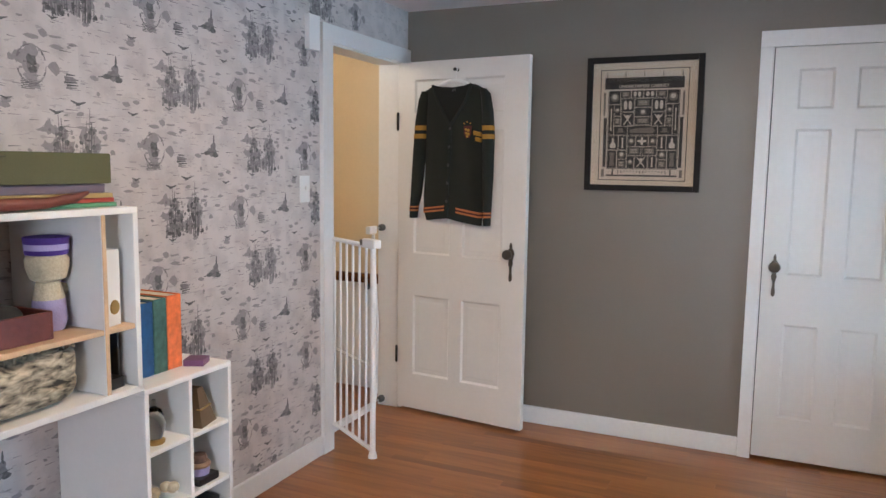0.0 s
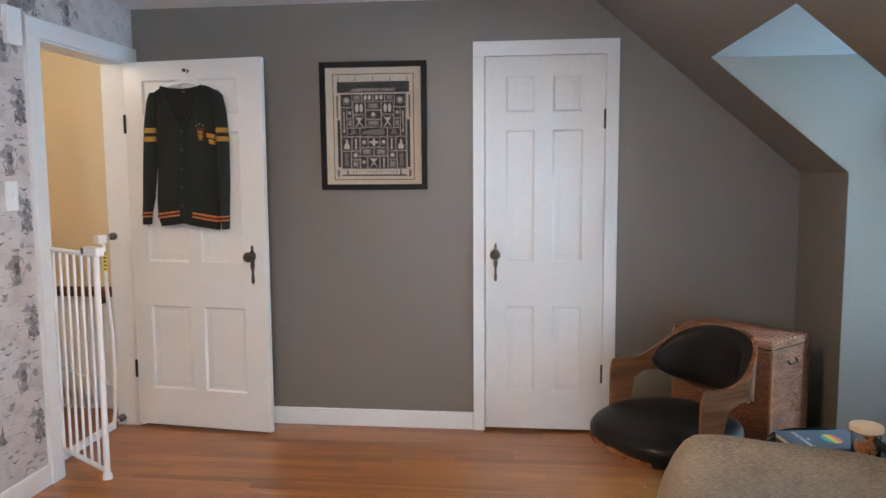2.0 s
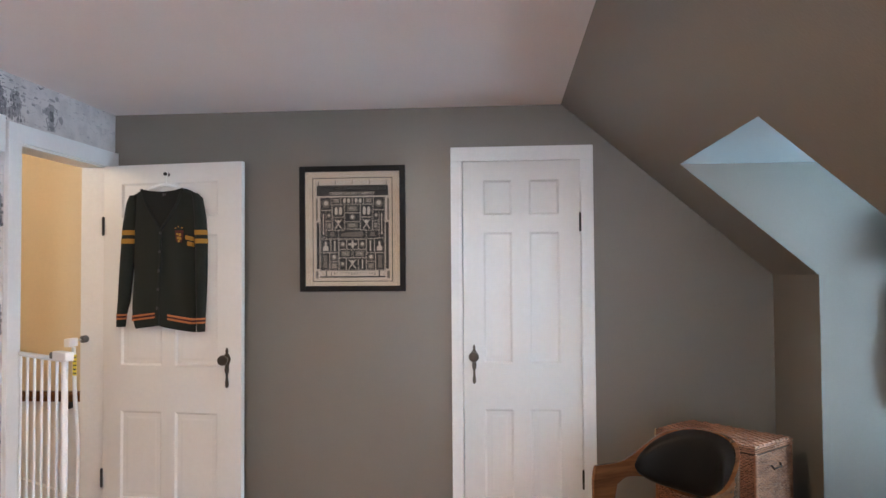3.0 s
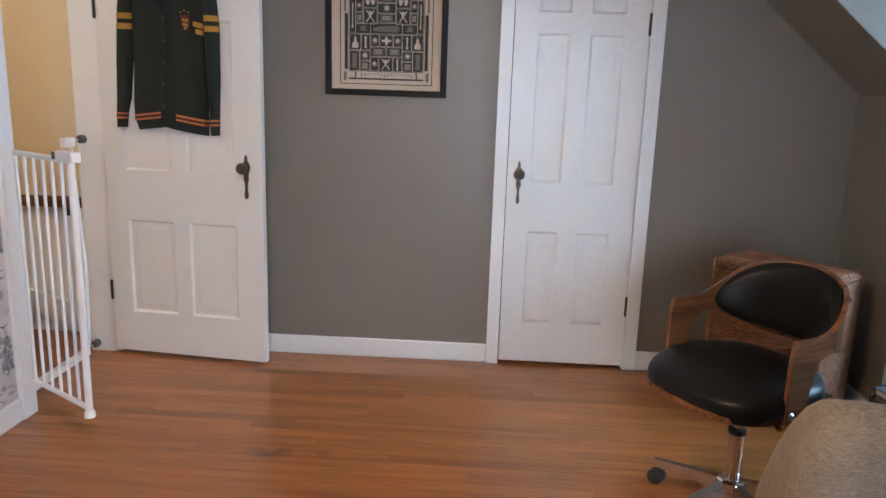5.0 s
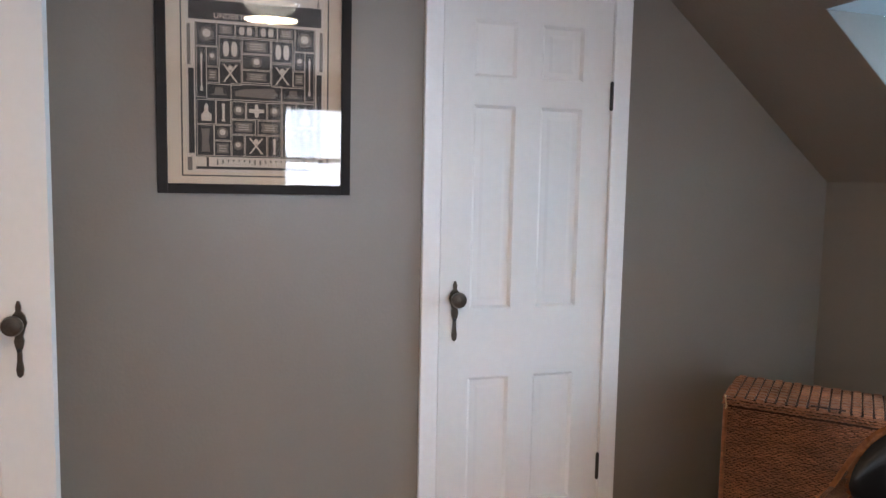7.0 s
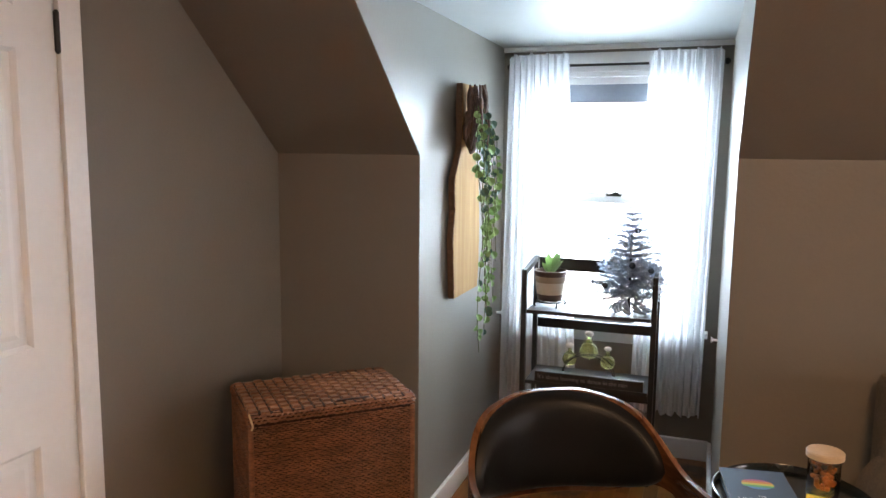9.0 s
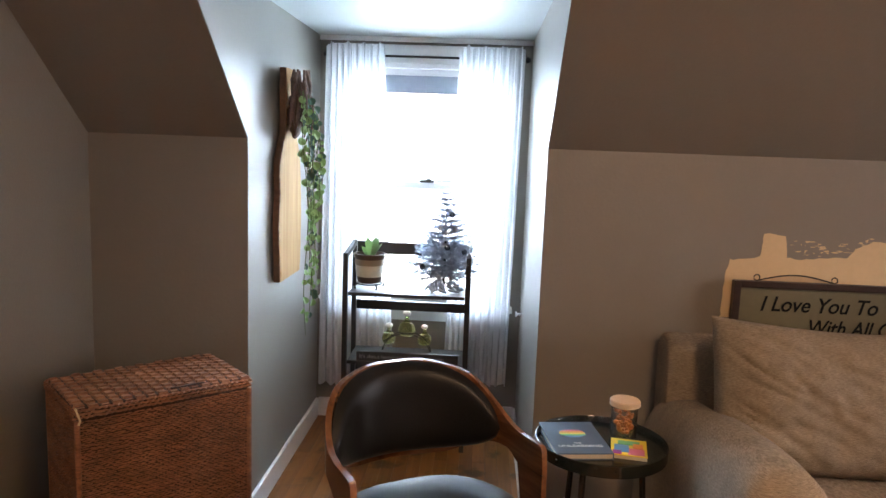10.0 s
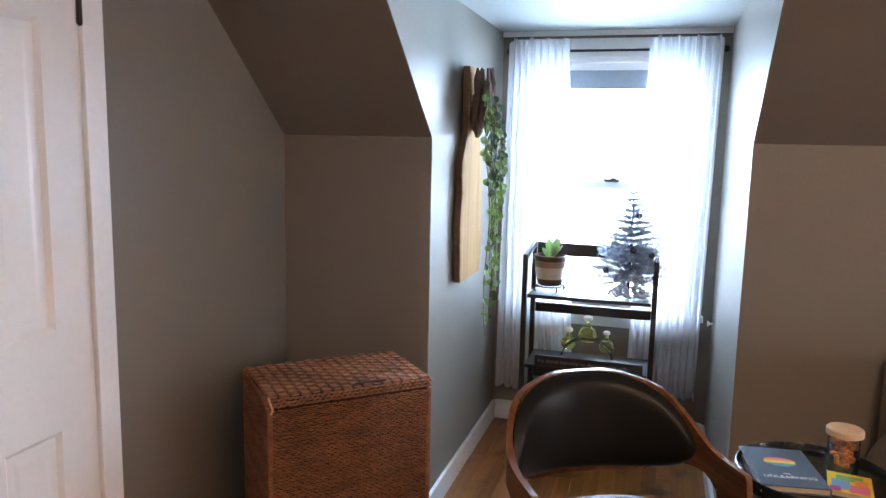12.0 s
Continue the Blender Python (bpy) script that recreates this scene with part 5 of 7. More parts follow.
def drape(rows, y0, thick, seed, n=22, wr=0.004):
    """A puffed garment piece: rows of (z, left, right), flat on the door and rounded at its edges."""
    bm = bmesh.new()
    rows = [(z, tuck(a), tuck(b)) for z, a, b in rows]
    fine = []
    for (z, a, b), (z2, a2, b2) in zip(rows, rows[1:]):
        k = max(1, int(abs(z2 - z) / 0.02))
        fine += [(z + (z2 - z) * i / k, a + (a2 - a) * i / k, b + (b2 - b) * i / k) for i in range(k)]
    fine.append(rows[-1])
    fronts, backs = [], []
    for z, a, b in fine:
        f, g = [], []
        for i in range(n + 1):
            u = i / n
            x = a + (b - a) * u
            e = (1 - abs(2 * u - 1) ** 3.0) ** 0.5
            w_ = wr * noise.noise(Vector((x * 16 + seed, z * 2.6, seed)))  + wr * 0.5 * math.sin(x * 40 + 3 * math.sin(z * 4 + seed))
            f.append(bm.verts.new((x, y0 - 0.003 - (thick + w_) * e, z)))
            g.append(bm.verts.new((x, y0 - 0.002, z)))
        fronts.append(f)
        backs.append(g)
    for lo, hi, lo2, hi2 in zip(fronts, fronts[1:], backs, backs[1:]):
        for i in range(n):
            bm.faces.new((lo[i], hi[i], hi[i + 1], lo[i + 1]))
            bm.faces.new((lo2[i], lo2[i + 1], hi2[i + 1], hi2[i]))
        bm.faces.new((lo[0], lo2[0], hi2[0], hi[0]))
        bm.faces.new((lo[n], hi[n], hi2[n], lo2[n]))
    for f, g in ((fronts[0], backs[0]), (fronts[-1], backs[-1])):
        for i in range(n):
            bm.faces.new((f[i], f[i + 1], g[i + 1], g[i]))
    bmesh.ops.recalc_face_normals(bm, faces=bm.faces)
    return bm

def hem(u):
    """How far the hem rises or dips along the front, with its two halves apart."""
    if u < 0.345:
        return -0.006 + 0.020 * max(0.0, (u - 0.183) / 0.162)
    return 0.016 - 0.036 * min(1.0, (u - 0.345) / 0.203) ** 0.8


MAROON = base_material("maroon_knit", (0.060, 0.012, 0.010), rough=0.9, bump=0.6, scale=240)
body_rows = [(1.893, 0.236, 0.490), (1.884, 0.205, 0.515), (1.866, 0.165, 0.550), (1.845, 0.150, 0.572), (1.76, 0.158, 0.568), (1.60, 0.170, 0.552), (1.433, 0.171, 0.548), (1.27, 0.160, 0.552), (1.20, 0.162, 0.554), (1.146, 0.183, 0.548)]
bm = drape(body_rows, 0.0, 0.030, 1.0, 34, 0.006)
for v in bm.verts:
    v.co.z += hem(v.co.x) * min(1.0, max(0.0, (1.26 - v.co.z) / 0.10))
    if v.co.z > 1.88:
        v.co.z -= 0.018 * max(0.0, 1 - ((v.co.x - 0.365) / 0.11) ** 2)
part("sweater_body", bm, KNIT, swt, "dark green ribbed cardigan body", smooth=True)
left = [(1.862, 0.150, 0.205), (1.82, 0.128, 0.205), (1.702, 0.104, 0.190), (1.56, 0.092, 0.178), (1.433, 0.083, 0.167), (1.29, 0.076, 0.149), (1.215, 0.072, 0.126), (1.152, 0.072, 0.119)]
right = [(1.866, 0.530, 0.560), (1.84, 0.535, 0.588), (1.74, 0.545, 0.608), (1.62, 0.550, 0.618), (1.386, 0.556, 0.615), (1.21, 0.565, 0.606), (1.130, 0.567, 0.603)]
part("sleeve", drape(left, 0.0, 0.034, 4.0, 14, 0.006), KNIT, swt, smooth=True)
part("sleeve", drape(right, 0.0, 0.036, 6.0, 14, 0.006), KNIT, swt, smooth=True)


def span(rows, z):
    for (za, a, b), (zb, a2, b2) in zip(rows, rows[1:]):
        if zb <= z <= za:
            f = (za - z) / (za - zb)
            return a + (a2 - a) * f, b + (b2 - b) * f
    return rows[-1][1:]


def band(rows, z0, z1, thick, mat, seed, label, ends=None):
    rows2 = [(z, *(ends or span(rows, z))) for z in (z1, z0)]
    rows2 = [(z, a - 0.001, b + 0.001) for z, a, b in rows2]
    bm = drape(rows2, 0.0, thick, seed, 22 if ends else 14, 0.006)
    for v in bm.verts:
        v.co.z += hem(v.co.x) if ends else 0.0
        if ends:
            v.co.y = min(v.co.y, -0.0335) if v.co.y < -0.01 else v.co.y
    part("stripe", bm, mat, swt, label, smooth=True)


for z in (1.602, 1.648):
    band(left, z, z + 0.026, 0.0365, GOLD, 4.0, "mustard sleeve stripe")
    band(right, z - 0.005, z + 0.020, 0.0385, GOLD, 6.0, "mustard sleeve stripe")
for k, mat in enumerate((ORANGE, MAROON, ORANGE)):
    z, nm = 1.192 + 0.010 * k, ("thin maroon stripe between orange ones" if mat is MAROON else "thin orange cuff or hem stripe")
    band(left, z, z + 0.0095, 0.0358, mat, 4.0, nm)
    band(right, z - 0.018, z - 0.0085, 0.0378, mat, 6.0, nm)
    for ends in ((0.174, 0.328), (0.366, 0.552)):
        band(body_rows, z - 0.002, z + 0.0075, 0.0345, mat, 1.0, nm, ends)
for a, z in ((0.506, 1.614), (0.518, 1.584)):
    bm = bmesh.new()
    box(bm, a, 0.549, -0.040, -0.02, z, z + 0.022)
    for v in bm.verts:
        v.co.z -= 0.25 * (v.co.x - 0.53)
    bevel(bm, 0.002)
    part("stripe", bm, GOLD, swt, "mustard sleeve stripe")
# flat panel in the V neck, knit darkened to paint the collar's shade
bm = bmesh.new()
prism(bm, [(0.244, 1.893), (0.300, 1.882), (0.372, 1.876), (0.440, 1.882), (0.480, 1.893), (0.444, 1.80), (0.362, 1.674), (0.296, 1.78)], 1, -0.0372, -0.028)
part("neck_lining", bm, flat("collar_shade", (0.005, 0.006, 0.006), 0.95), swt, "shadowed inner back of the collar")
bm = bmesh.new()
tube(bm, [(0.240, -0.028, 1.893), (0.270, -0.036, 1.82), (0.318, -0.038, 1.735), (0.360, -0.039, 1.672), (0.362, -0.037, 1.55), (0.352, -0.037, 1.35), (0.347, -0.036, 1.168)], 0.008, 8)
tube(bm, [(0.484, -0.028, 1.893), (0.452, -0.036, 1.80), (0.364, -0.039, 1.672)], 0.008, 8)
part("button_band", bm, KNIT, swt, "ribbed neck and button band", smooth=True)
for z in (1.655, 1.555, 1.455, 1.355, 1.255):
    bm = bmesh.new()
    lathe(bm, [(0.006, -0.043), (0.008, -0.044), (0.007, -0.047)], (0.364 - 0.045 * (1.655 - z), 0, z), 10, "y")
    part("button", bm, RUBBER, swt, "small black button", smooth=True)
bm = bmesh.new()
prism(bm, [(0.446, 1.668), (0.492, 1.668), (0.488, 1.622), (0.480, 1.604), (0.458, 1.604), (0.450, 1.622)], 1, -0.0385, -0.030)
crest = part("crest", bm, flat("crest_red", (0.085, 0.018, 0.014), 0.9), swt, "small embroidered red and gold crest")
for x, z, r in ((0.460, 1.648, 0.008), (0.475, 1.644, 0.010), (0.464, 1.628, 0.009), (0.477, 1.624, 0.009), (0.469, 1.611, 0.008), (0.449, 1.680, 0.004), (0.466, 1.688, 0.004), (0.486, 1.681, 0.004)):
    bm = bmesh.new()
    lathe(bm, [(r, -0.036), (r * 0.8, -0.0405)], (x, 0, z), 8, "y")
    part("emblem", bm, GOLD, crest, "gold stitched emblem")
part("care_tag", bm_box(0.370, 0.392, -0.0372, -0.0350, 1.855, 1.867), flat("label_grey", (0.10, 0.10, 0.10)), swt, "small grey neck label")
bm = bmesh.new()
tube(bm, [(0.262, -0.018, 1.880), (0.295, -0.020, 1.898), (0.335, -0.022, 1.911), (0.372, -0.022, 1.915), (0.41, -0.022, 1.911), (0.445, -0.020, 1.898), (0.472, -0.018, 1.880)], 0.010, 8)
tube(bm, [(0.384, -0.020, 1.918), (0.384, -0.020, 1.955), (0.392, -0.020, 1.972), (0.384, -0.018, 1.985), (0.374, -0.016, 1.975)], 0.003, 8)
part("hanger", bm, GATEWHITE, swt, "white plastic clothes hanger", smooth=True)
hook = thing("coat_hook", "small dark round coat hook on the open door", "hook", (-1.656, 3.4796, 0), -6.4)
bm = bmesh.new()
lathe(bm, [(0.009, -0.0005), (0.010, -0.008), (0.004, -0.010), (0.004, -0.030), (0.010, -0.034), (0.008, -0.040)], (0.384, 0, 1.972), 14, "y")
part("peg", bm, RUBBER, hook, smooth=True)


# ---- safety gate ----
gate = thing("safety_gate", "tall white metal pressure gate standing ajar in the hall doorway", "safety gate", (-1.72, 2.775, 0))


def rodp(nm, pts, r, mat=GATEWHITE, label="", parent=gate, n=10):
    bm = bmesh.new()
    tube(bm, [Vector(p) - Vector((-1.72, 2.775, 0)) for p in pts], r, n)
    return part(nm, bm, mat, parent, label, smooth=True)


gx = -1.765
part("bottom_rail", bm_box(-0.059, -0.031, 0.03, 0.615, 0.012, 0.047, w=0.004), GATEWHITE, gate)
rodp("frame_post", [(gx, 2.815, 0.06), (gx, 2.815, 1.06)], 0.013)
rodp("frame_post", [(gx, 3.385, 0.03), (gx + 0.006, 3.40, 0.10), (gx + 0.01, 3.405, 0.5), (gx, 3.385, 0.85), (gx, 3.375, 1.05)], 0.011)
for y, z in ((2.80, 0.07), (2.80, 1.03)):
    rodp("adjuster", [(gx, 2.776, z), (gx, 2.815, z)], 0.010, GREYPLASTIC, "grey threaded wall adjuster")
for z in (0.042, 1.084):
    rodp("adjuster", [(gx, 3.385, z), (gx, 3.455, z)], 0.006, CHROME, "threaded steel wall adjuster")
    rodp("adjuster_cup", [(gx, 3.450, z), (gx, 3.462, z), (gx, 3.4865, z)], [0.012, 0.021, 0.021], GREYPLASTIC, "grey rubber wall cup")
part("latch_arm", bm_box(-0.061, -0.029, 0.535, 0.615, 1.055, 1.10, w=0.006), GATEWHITE, gate)
h0, h1 = Vector((-1.690, 2.790, 0)), Vector((-1.285, 2.528, 0))
dv = (h1 - h0)
for i in range(8):
    p = h0 + dv * (i / 7)
    r = 0.012 if i in (0, 7) else 0.0065
    bot, topz = (0.135, 1.085)
    if i == 7:
        post = rodp("end_post", [(p.x, p.y, 0.125), (p.x, p.y, 1.09)], 0.0135, n=14)
        rodp("foot_pin", [(p.x, p.y, 0.105), (p.x, p.y, 0.13)], [0.022, 0.018], PLASTIC, "white plastic foot", post)
    else:
        rodp("bar", [(p.x, p.y, bot), (p.x, p.y, topz)], r)
rodp("panel_rail", [h0 + Vector((0, 0, 0.14)), h1 + Vector((0, 0, 0.14))], 0.011)
rodp("panel_rail", [h0 + Vector((0, 0, 1.085)), h1 + Vector((0, 0, 1.085))], 0.011)
a = math.degrees(math.atan2(dv.y, dv.x))
bm = bm_box(-0.075, 0.040, -0.019, 0.019, -0.014, 0.024, w=0.009, seg=3)
ob = part("latch_housing", bm, PLASTIC, gate, "white plastic latch housing", smooth=True)
ob.matrix_basis = Matrix.Translation(h1 + Vector((0, 0, 1.095)) - Vector((-1.72, 2.775, 0))) @ pose(0, 0, 0, 0, 0, a)
bm = bm_box(-0.105, -0.073, -0.017, 0.017, -0.010, 0.018, w=0.008, seg=2)
lb_ = part("latch_button", bm, GREYPLASTIC, gate, "grey latch button", smooth=True)
lb_.matrix_basis = ob.matrix_basis.copy()
bm = bm_box(0.0115, 0.013, -0.010, 0.010, 0.90, 1.01)
st = part("warning_sticker", bm, YELLOW, gate, "yellow warning sticker with black marks")
st.matrix_basis = pose(gx + 1.72, 3.379 - 2.775, 0, 0, 0, -45)
bm = bmesh.new()
for k in range(5):
    box(bm, 0.0131, 0.0136, -0.007, 0.007, 0.908 + k * 0.021, 0.916 + k * 0.021)
sm = part("sticker_mark", bm, RUBBER, gate, "black marks")
sm.matrix_basis = st.matrix_basis.copy()

# ---- hall things ----
skirt = thing("stair_skirt", "white painted slanting stair skirt board in the hall", "stair trim", (-2.3, 3.70, 0))
skirt["kind"] = "structure"
bm = bmesh.new()
prism(bm, [(-0.45, 0.40), (-0.45, 0.30), (0.40, 0.02), (0.40, 0.14)], 1, 0.0, 0.03)
part("board", bm, TRIM, skirt)
bin_ = thing("hall_basket", "dark fabric storage basket on the hall floor", "basket", (-2.35, 3.48, 0))
bm = bm_box(-0.14, 0.14, -0.12, 0.12, 0.0, 0.24, w=0.02, seg=3)
part("basket", bm, RUBBER, bin_)
bm = bm_box(-0.10, 0.06, -0.09, 0.09, 0.2405, 0.34, w=0.02, seg=3)
bx = thing("hall_box", "small white box resting on the dark hall basket", "box", (-2.35, 3.48, 0))
part("carton", bm, PLASTIC, bx)


# ---- cube shelf and desk hutch ----
before_shelves = set(scene.objects)
FX, BX = -1.29, XW + 0.004
cu = thing("cube_shelf", "white melamine cube shelf with small compartments", "shelf", (-1.47, 1.335, 0))


def cpart(nm, parent, org, x0, x1, y0, y1, z0, z1, mat=MELAMINE, label="", w=0.0015):
    return part(nm, bm_box(x0 - org[0], x1 - org[0], y0 - org[1], y1 - org[1], z0, z1, w=w, seg=1), mat, parent, label)


co_ = (-1.47, 1.335)
cpart("side_panel", cu, co_, BX, FX, 1.150, 1.166, 0, 0.747)
cpart("side_panel", cu, co_, BX, FX, 1.507, 1.523, 0, 0.747)
cpart("divider", cu, co_, BX, FX - 0.002, 1.329, 1.343, 0.016, 0.747)
cpart("top_board", cu, co_, BX, FX, 1.150, 1.523, 0.747, 0.763)
cpart("back_panel", cu, co_, BX, BX + 0.006, 1.166, 1.507, 0.016, 0.747)
for z in (0.0, 0.187, 0.374, 0.561):
    for a_, b_ in ((1.166, 1.329), (1.343, 1.507)):
        cpart("shelf_board", cu, co_, BX + 0.006, FX - 0.002, a_, b_, z, z + 0.014)
hu = thing("desk_hutch", "white desk hutch with pale wood edged shelves", "hutch", (-1.47, 0.7, 0))
ho = (-1.47, 0.7)
Y0 = 0.20
cpart("end_panel", hu, ho, BX, FX, 1.129, 1.147, 0.770, 1.258)
cpart("end_panel", hu, ho, BX, FX, Y0, Y0 + 0.018, 0.0, 1.258)
cpart("top_board", hu, ho, BX, FX, Y0, 1.147, 1.258, 1.276)
cpart("bottom_board", hu, ho, BX, FX, Y0 + 0.018, 1.149, 0.764, 0.782)
for y in (1.024, 0.60):
    cpart("divider", hu, ho, BX, FX - 0.004, y, y + 0.014, 0.782, 1.258)
    cpart("edge_band", hu, ho, FX - 0.004, FX - 0.001, y, y + 0.014, 0.782, 1.258, SAND, "pale wood edge band")
for a_, b_ in ((1.038, 1.129), (0.614, 1.024), (Y0 + 0.018, 0.60)):
    cpart("shelf_board", hu, ho, BX, FX - 0.004, a_, b_, 0.944, 0.958, SAND, "pale wood topped shelf")


def block(name, label, category, x0, x1, y0, y1, z0, z1, mat, pname="cover", turn=0.0, w=0.002, group=""):
    t_ = thing(name, label, category, ((x0 + x1) / 2, (y0 + y1) / 2, z0), turn, group)
    part(pname, bm_box((x0 - x1) / 2, (x1 - x0) / 2, (y0 - y1) / 2, (y1 - y0) / 2, 0, z1 - z0, w=w), mat, t_)
    return t_


def book(name, label, x0, x1, y0, y1, z0, z1, mat, spine="x", turn=0.0, group=""):
    """A book with covers, spine and a recessed page block."""
    t_ = thing(name, label, "book", ((x0 + x1) / 2, (y0 + y1) / 2, z0), turn, group)
    hx, hy, hz, c = (x1 - x0) / 2, (y1 - y0) / 2, z1 - z0, 0.003
    thin = min(2 * hx, 2 * hy, hz)
    if thin == hz:
        parts_ = [("cover", -hx, hx, -hy, hy, 0, c), ("cover", -hx, hx, -hy, hy, hz - c, hz), ("spine", hx - c, hx, -hy, hy, c, hz - c)]
        pages = (-hx + 0.004, hx - c, -hy + 0.004, hy - 0.004, c, hz - c)
    else:
        parts_ = [("cover", -hx, hx, -hy, -hy + c, 0, hz), ("cover", -hx, hx, hy - c, hy, 0, hz), ("spine", hx - c, hx, -hy + c, hy - c, 0, hz)]
        pages = (-hx + 0.004, hx - c, -hy + c, hy - c, 0.003, hz - 0.004)
    for nm, *d in parts_:
        part(nm, bm_box(*d, w=0.0008, seg=1), mat, t_)
    part("pages", bm_box(*pages), flat_pages, t_, "cream page block")
    return t_


flat_pages = base_material("page_edges", (0.62, 0.55, 0.43), rough=0.9, scale=300, vary=0.1)
book("thin_book", "thin green hardback at the bottom of the stack", BX + 0.03, -1.33, 0.82, 1.112, 1.277, 1.288, MINT)
book("thin_book", "thin red hardback in the stack on the hutch", BX + 0.04, -1.335, 0.80, 1.108, 1.289, 1.300, CORAL)
book("thin_book", "ochre hardback lying in the stack on the hutch", BX + 0.03, -1.33, 0.55, 1.100, 1.301, 1.313, OCHRE)
bk = book("thick_book", "dark paperback with a pale spine lying under the box", BX + 0.03, -1.335, 0.52, 1.078, 1.314, 1.337, flat("dusk_cover", (0.16, 0.12, 0.16)))
gb_ = block("storage_box", "long olive green lidded box on top of the books", "storage box", BX + 0.01, -1.325, 0.48, 1.092, 1.338, 1.416, BRASSBOX, "carton", w=0.004)
bm = bmesh.new()
tube(bm, [(0.166, -0.22, 0.05), (0.168, -0.16, 0.06), (0.169, -0.08, 0.062), (0.167, 0.0, 0.066)], 0.0025, 6)
tube(bm, [(0.168, -0.13 + 0.035 * math.cos(q), 0.032 + 0.020 * math.sin(q)) for q in [i * 0.35 for i in range(17)]], 0.0022, 6)
part("cord", bm, flat("dark_cord", (0.05, 0.055, 0.02)), gb_, "dark cord round the box", smooth=True)
wand = thing("carved_twig", "reddish brown carved wooden branch lying in front of the books", "carved wood", (-1.310, 0.86, 1.2765))
bm = bmesh.new()
tube(bm, [(0, -0.20, 0.016), (0.004, -0.08, 0.018), (-0.004, 0.02, 0.017), (0.002, 0.10, 0.028), (-0.003, 0.145, 0.040)], [0.012, 0.015, 0.014, 0.012, 0.004], 10)
part("branch", bm, REDWOOD, wand, smooth=True)
bm = bmesh.new()
z = 0.0
lathe(bm, [(0.050, 0.0), (0.062, 0.03), (0.055, 0.10), (0.040, 0.155), (0.062, 0.165), (0.074, 0.20), (0.076, 0.225), (0.066, 0.240), (0.074, 0.242), (0.076, 0.256), (0.077, 0.257), (0.078, 0.274), (0.078, 0.275), (0.080, 0.296), (0.066, 0.298), (0.01, 0.299)], n=28)
for v in bm.verts:
    v.co.z *= 0.285 / 0.299
    if v.co.z > 0.06 and v.co.z < 0.15 and abs(v.co.y) > 0.03:
        v.co.y *= 1.15
tube(bm, [(0.0, 0.05, 0.125), (0.02, 0.085, 0.115), (0.03, 0.12, 0.118)], [0.024, 0.022, 0.016], 12)
doll = part("crocheted_doll", bm, [YARN, PURPLE, LILAC, RUBBER], None, "crocheted doll with a cream face and purple striped hat", "doll", smooth=True)
doll.matrix_basis = pose(-1.43, 0.965, 0.959, 0, 0, 25) @ Matrix.Diagonal((0.72, 0.72, 0.86, 1))
for p in doll.data.polygons:
    zc = p.center.z
    p.material_index = 1 if zc > 0.262 or 0.229 < zc <= 0.244 else 2 if zc > 0.244 or p.center.y > 0.065 else 2 if zc < 0.09 else 0
rb = thing("wooden_box", "open red brown distressed wooden box on the middle shelf", "box", (-1.40, 0.79, 0.9585))
for nm, d in (("side", (-0.07, 0.07, -0.16, -0.152, 0, 0.07)), ("side", (-0.07, 0.07, 0.100, 0.108, 0, 0.07)), ("front", (0.063, 0.071, -0.152, 0.100, 0, 0.07)), ("back", (-0.070, -0.062, -0.152, 0.100, 0, 0.07)), ("bottom", (-0.062, 0.063, -0.152, 0.100, 0.0, 0.006))):
    part(nm, bm_box(*d, w=0.001, seg=1), REDWOOD, rb)
bm = bmesh.new()
soft_box(bm, -0.04, 0.05, -0.12, 0.06, 0.0066, 0.095, 3, 6, 0.02)
bb_ = part("bundle", bm, flat("dark_cloth", (0.02, 0.02, 0.02), 0.9), thing("cloth_bundle", "black cloth bundle lying in the red box", "cloth", (-1.40, 0.79, 0.9585)), smooth=True)
cs = thing("paper_sculpture", "lumpy newsprint patterned fabric basket on the bottom shelf", "basket", (-1.42, 0.85, 0.783))
bm = bmesh.new()
soft_box(bm, -0.12, 0.11, -0.20, 0.13, 0.001, 0.150, 4, 22)
for v in bm.verts:
    if v.co.z > 0.03:
        v.co += Vector((0.4, 0.6, 1)) * 0.022 * noise.noise(v.co * 18) + Vector((0.2, 0.2, 0.5)) * 0.012 * noise.noise(v.co * 45)
part("basket", bm, PRINTED, cs, smooth=True)
bm = bmesh.new()
for i in range(9):
    q = i * 0.7
    tube(bm, [(0.07 + 0.02 * math.sin(q), -0.15 + i * 0.03, 0.13), (0.085, -0.145 + i * 0.03, 0.157 + 0.008 * math.sin(q * 3)), (0.07, -0.12 + i * 0.03, 0.14)], 0.005, 6)
part("handle", bm, PRINTED, cs, smooth=True)
wb = thing("white_box", "upright white carton with a round gold emblem", "carton", (-1.36, 1.070, 0.9585), 12)
part("carton", bm_box(-0.045, 0.045, -0.026, 0.026, 0, 0.205, w=0.002), PLASTIC, wb)
bm = bmesh.new()
lathe(bm, [(0.020, 0.0452), (0.018, 0.048)], (0, 0, 0.05), 14, "x")
part("emblem", bm, MUTEDGOLD, wb, "gold round emblem")
nb = thing("display_box", "dark navy display box with a small gold figure", "display box", (-1.37, 1.072, 0.7825), 6)
part("back", bm_box(-0.05, -0.044, -0.040, 0.040, 0, 0.150, w=0.001), BLUE, nb)
part("side", bm_box(-0.044, 0.03, -0.040, -0.034, 0, 0.150, w=0.001), BLACKWOOD, nb)
part("side", bm_box(-0.044, 0.03, 0.034, 0.040, 0, 0.150, w=0.001), BLACKWOOD, nb)
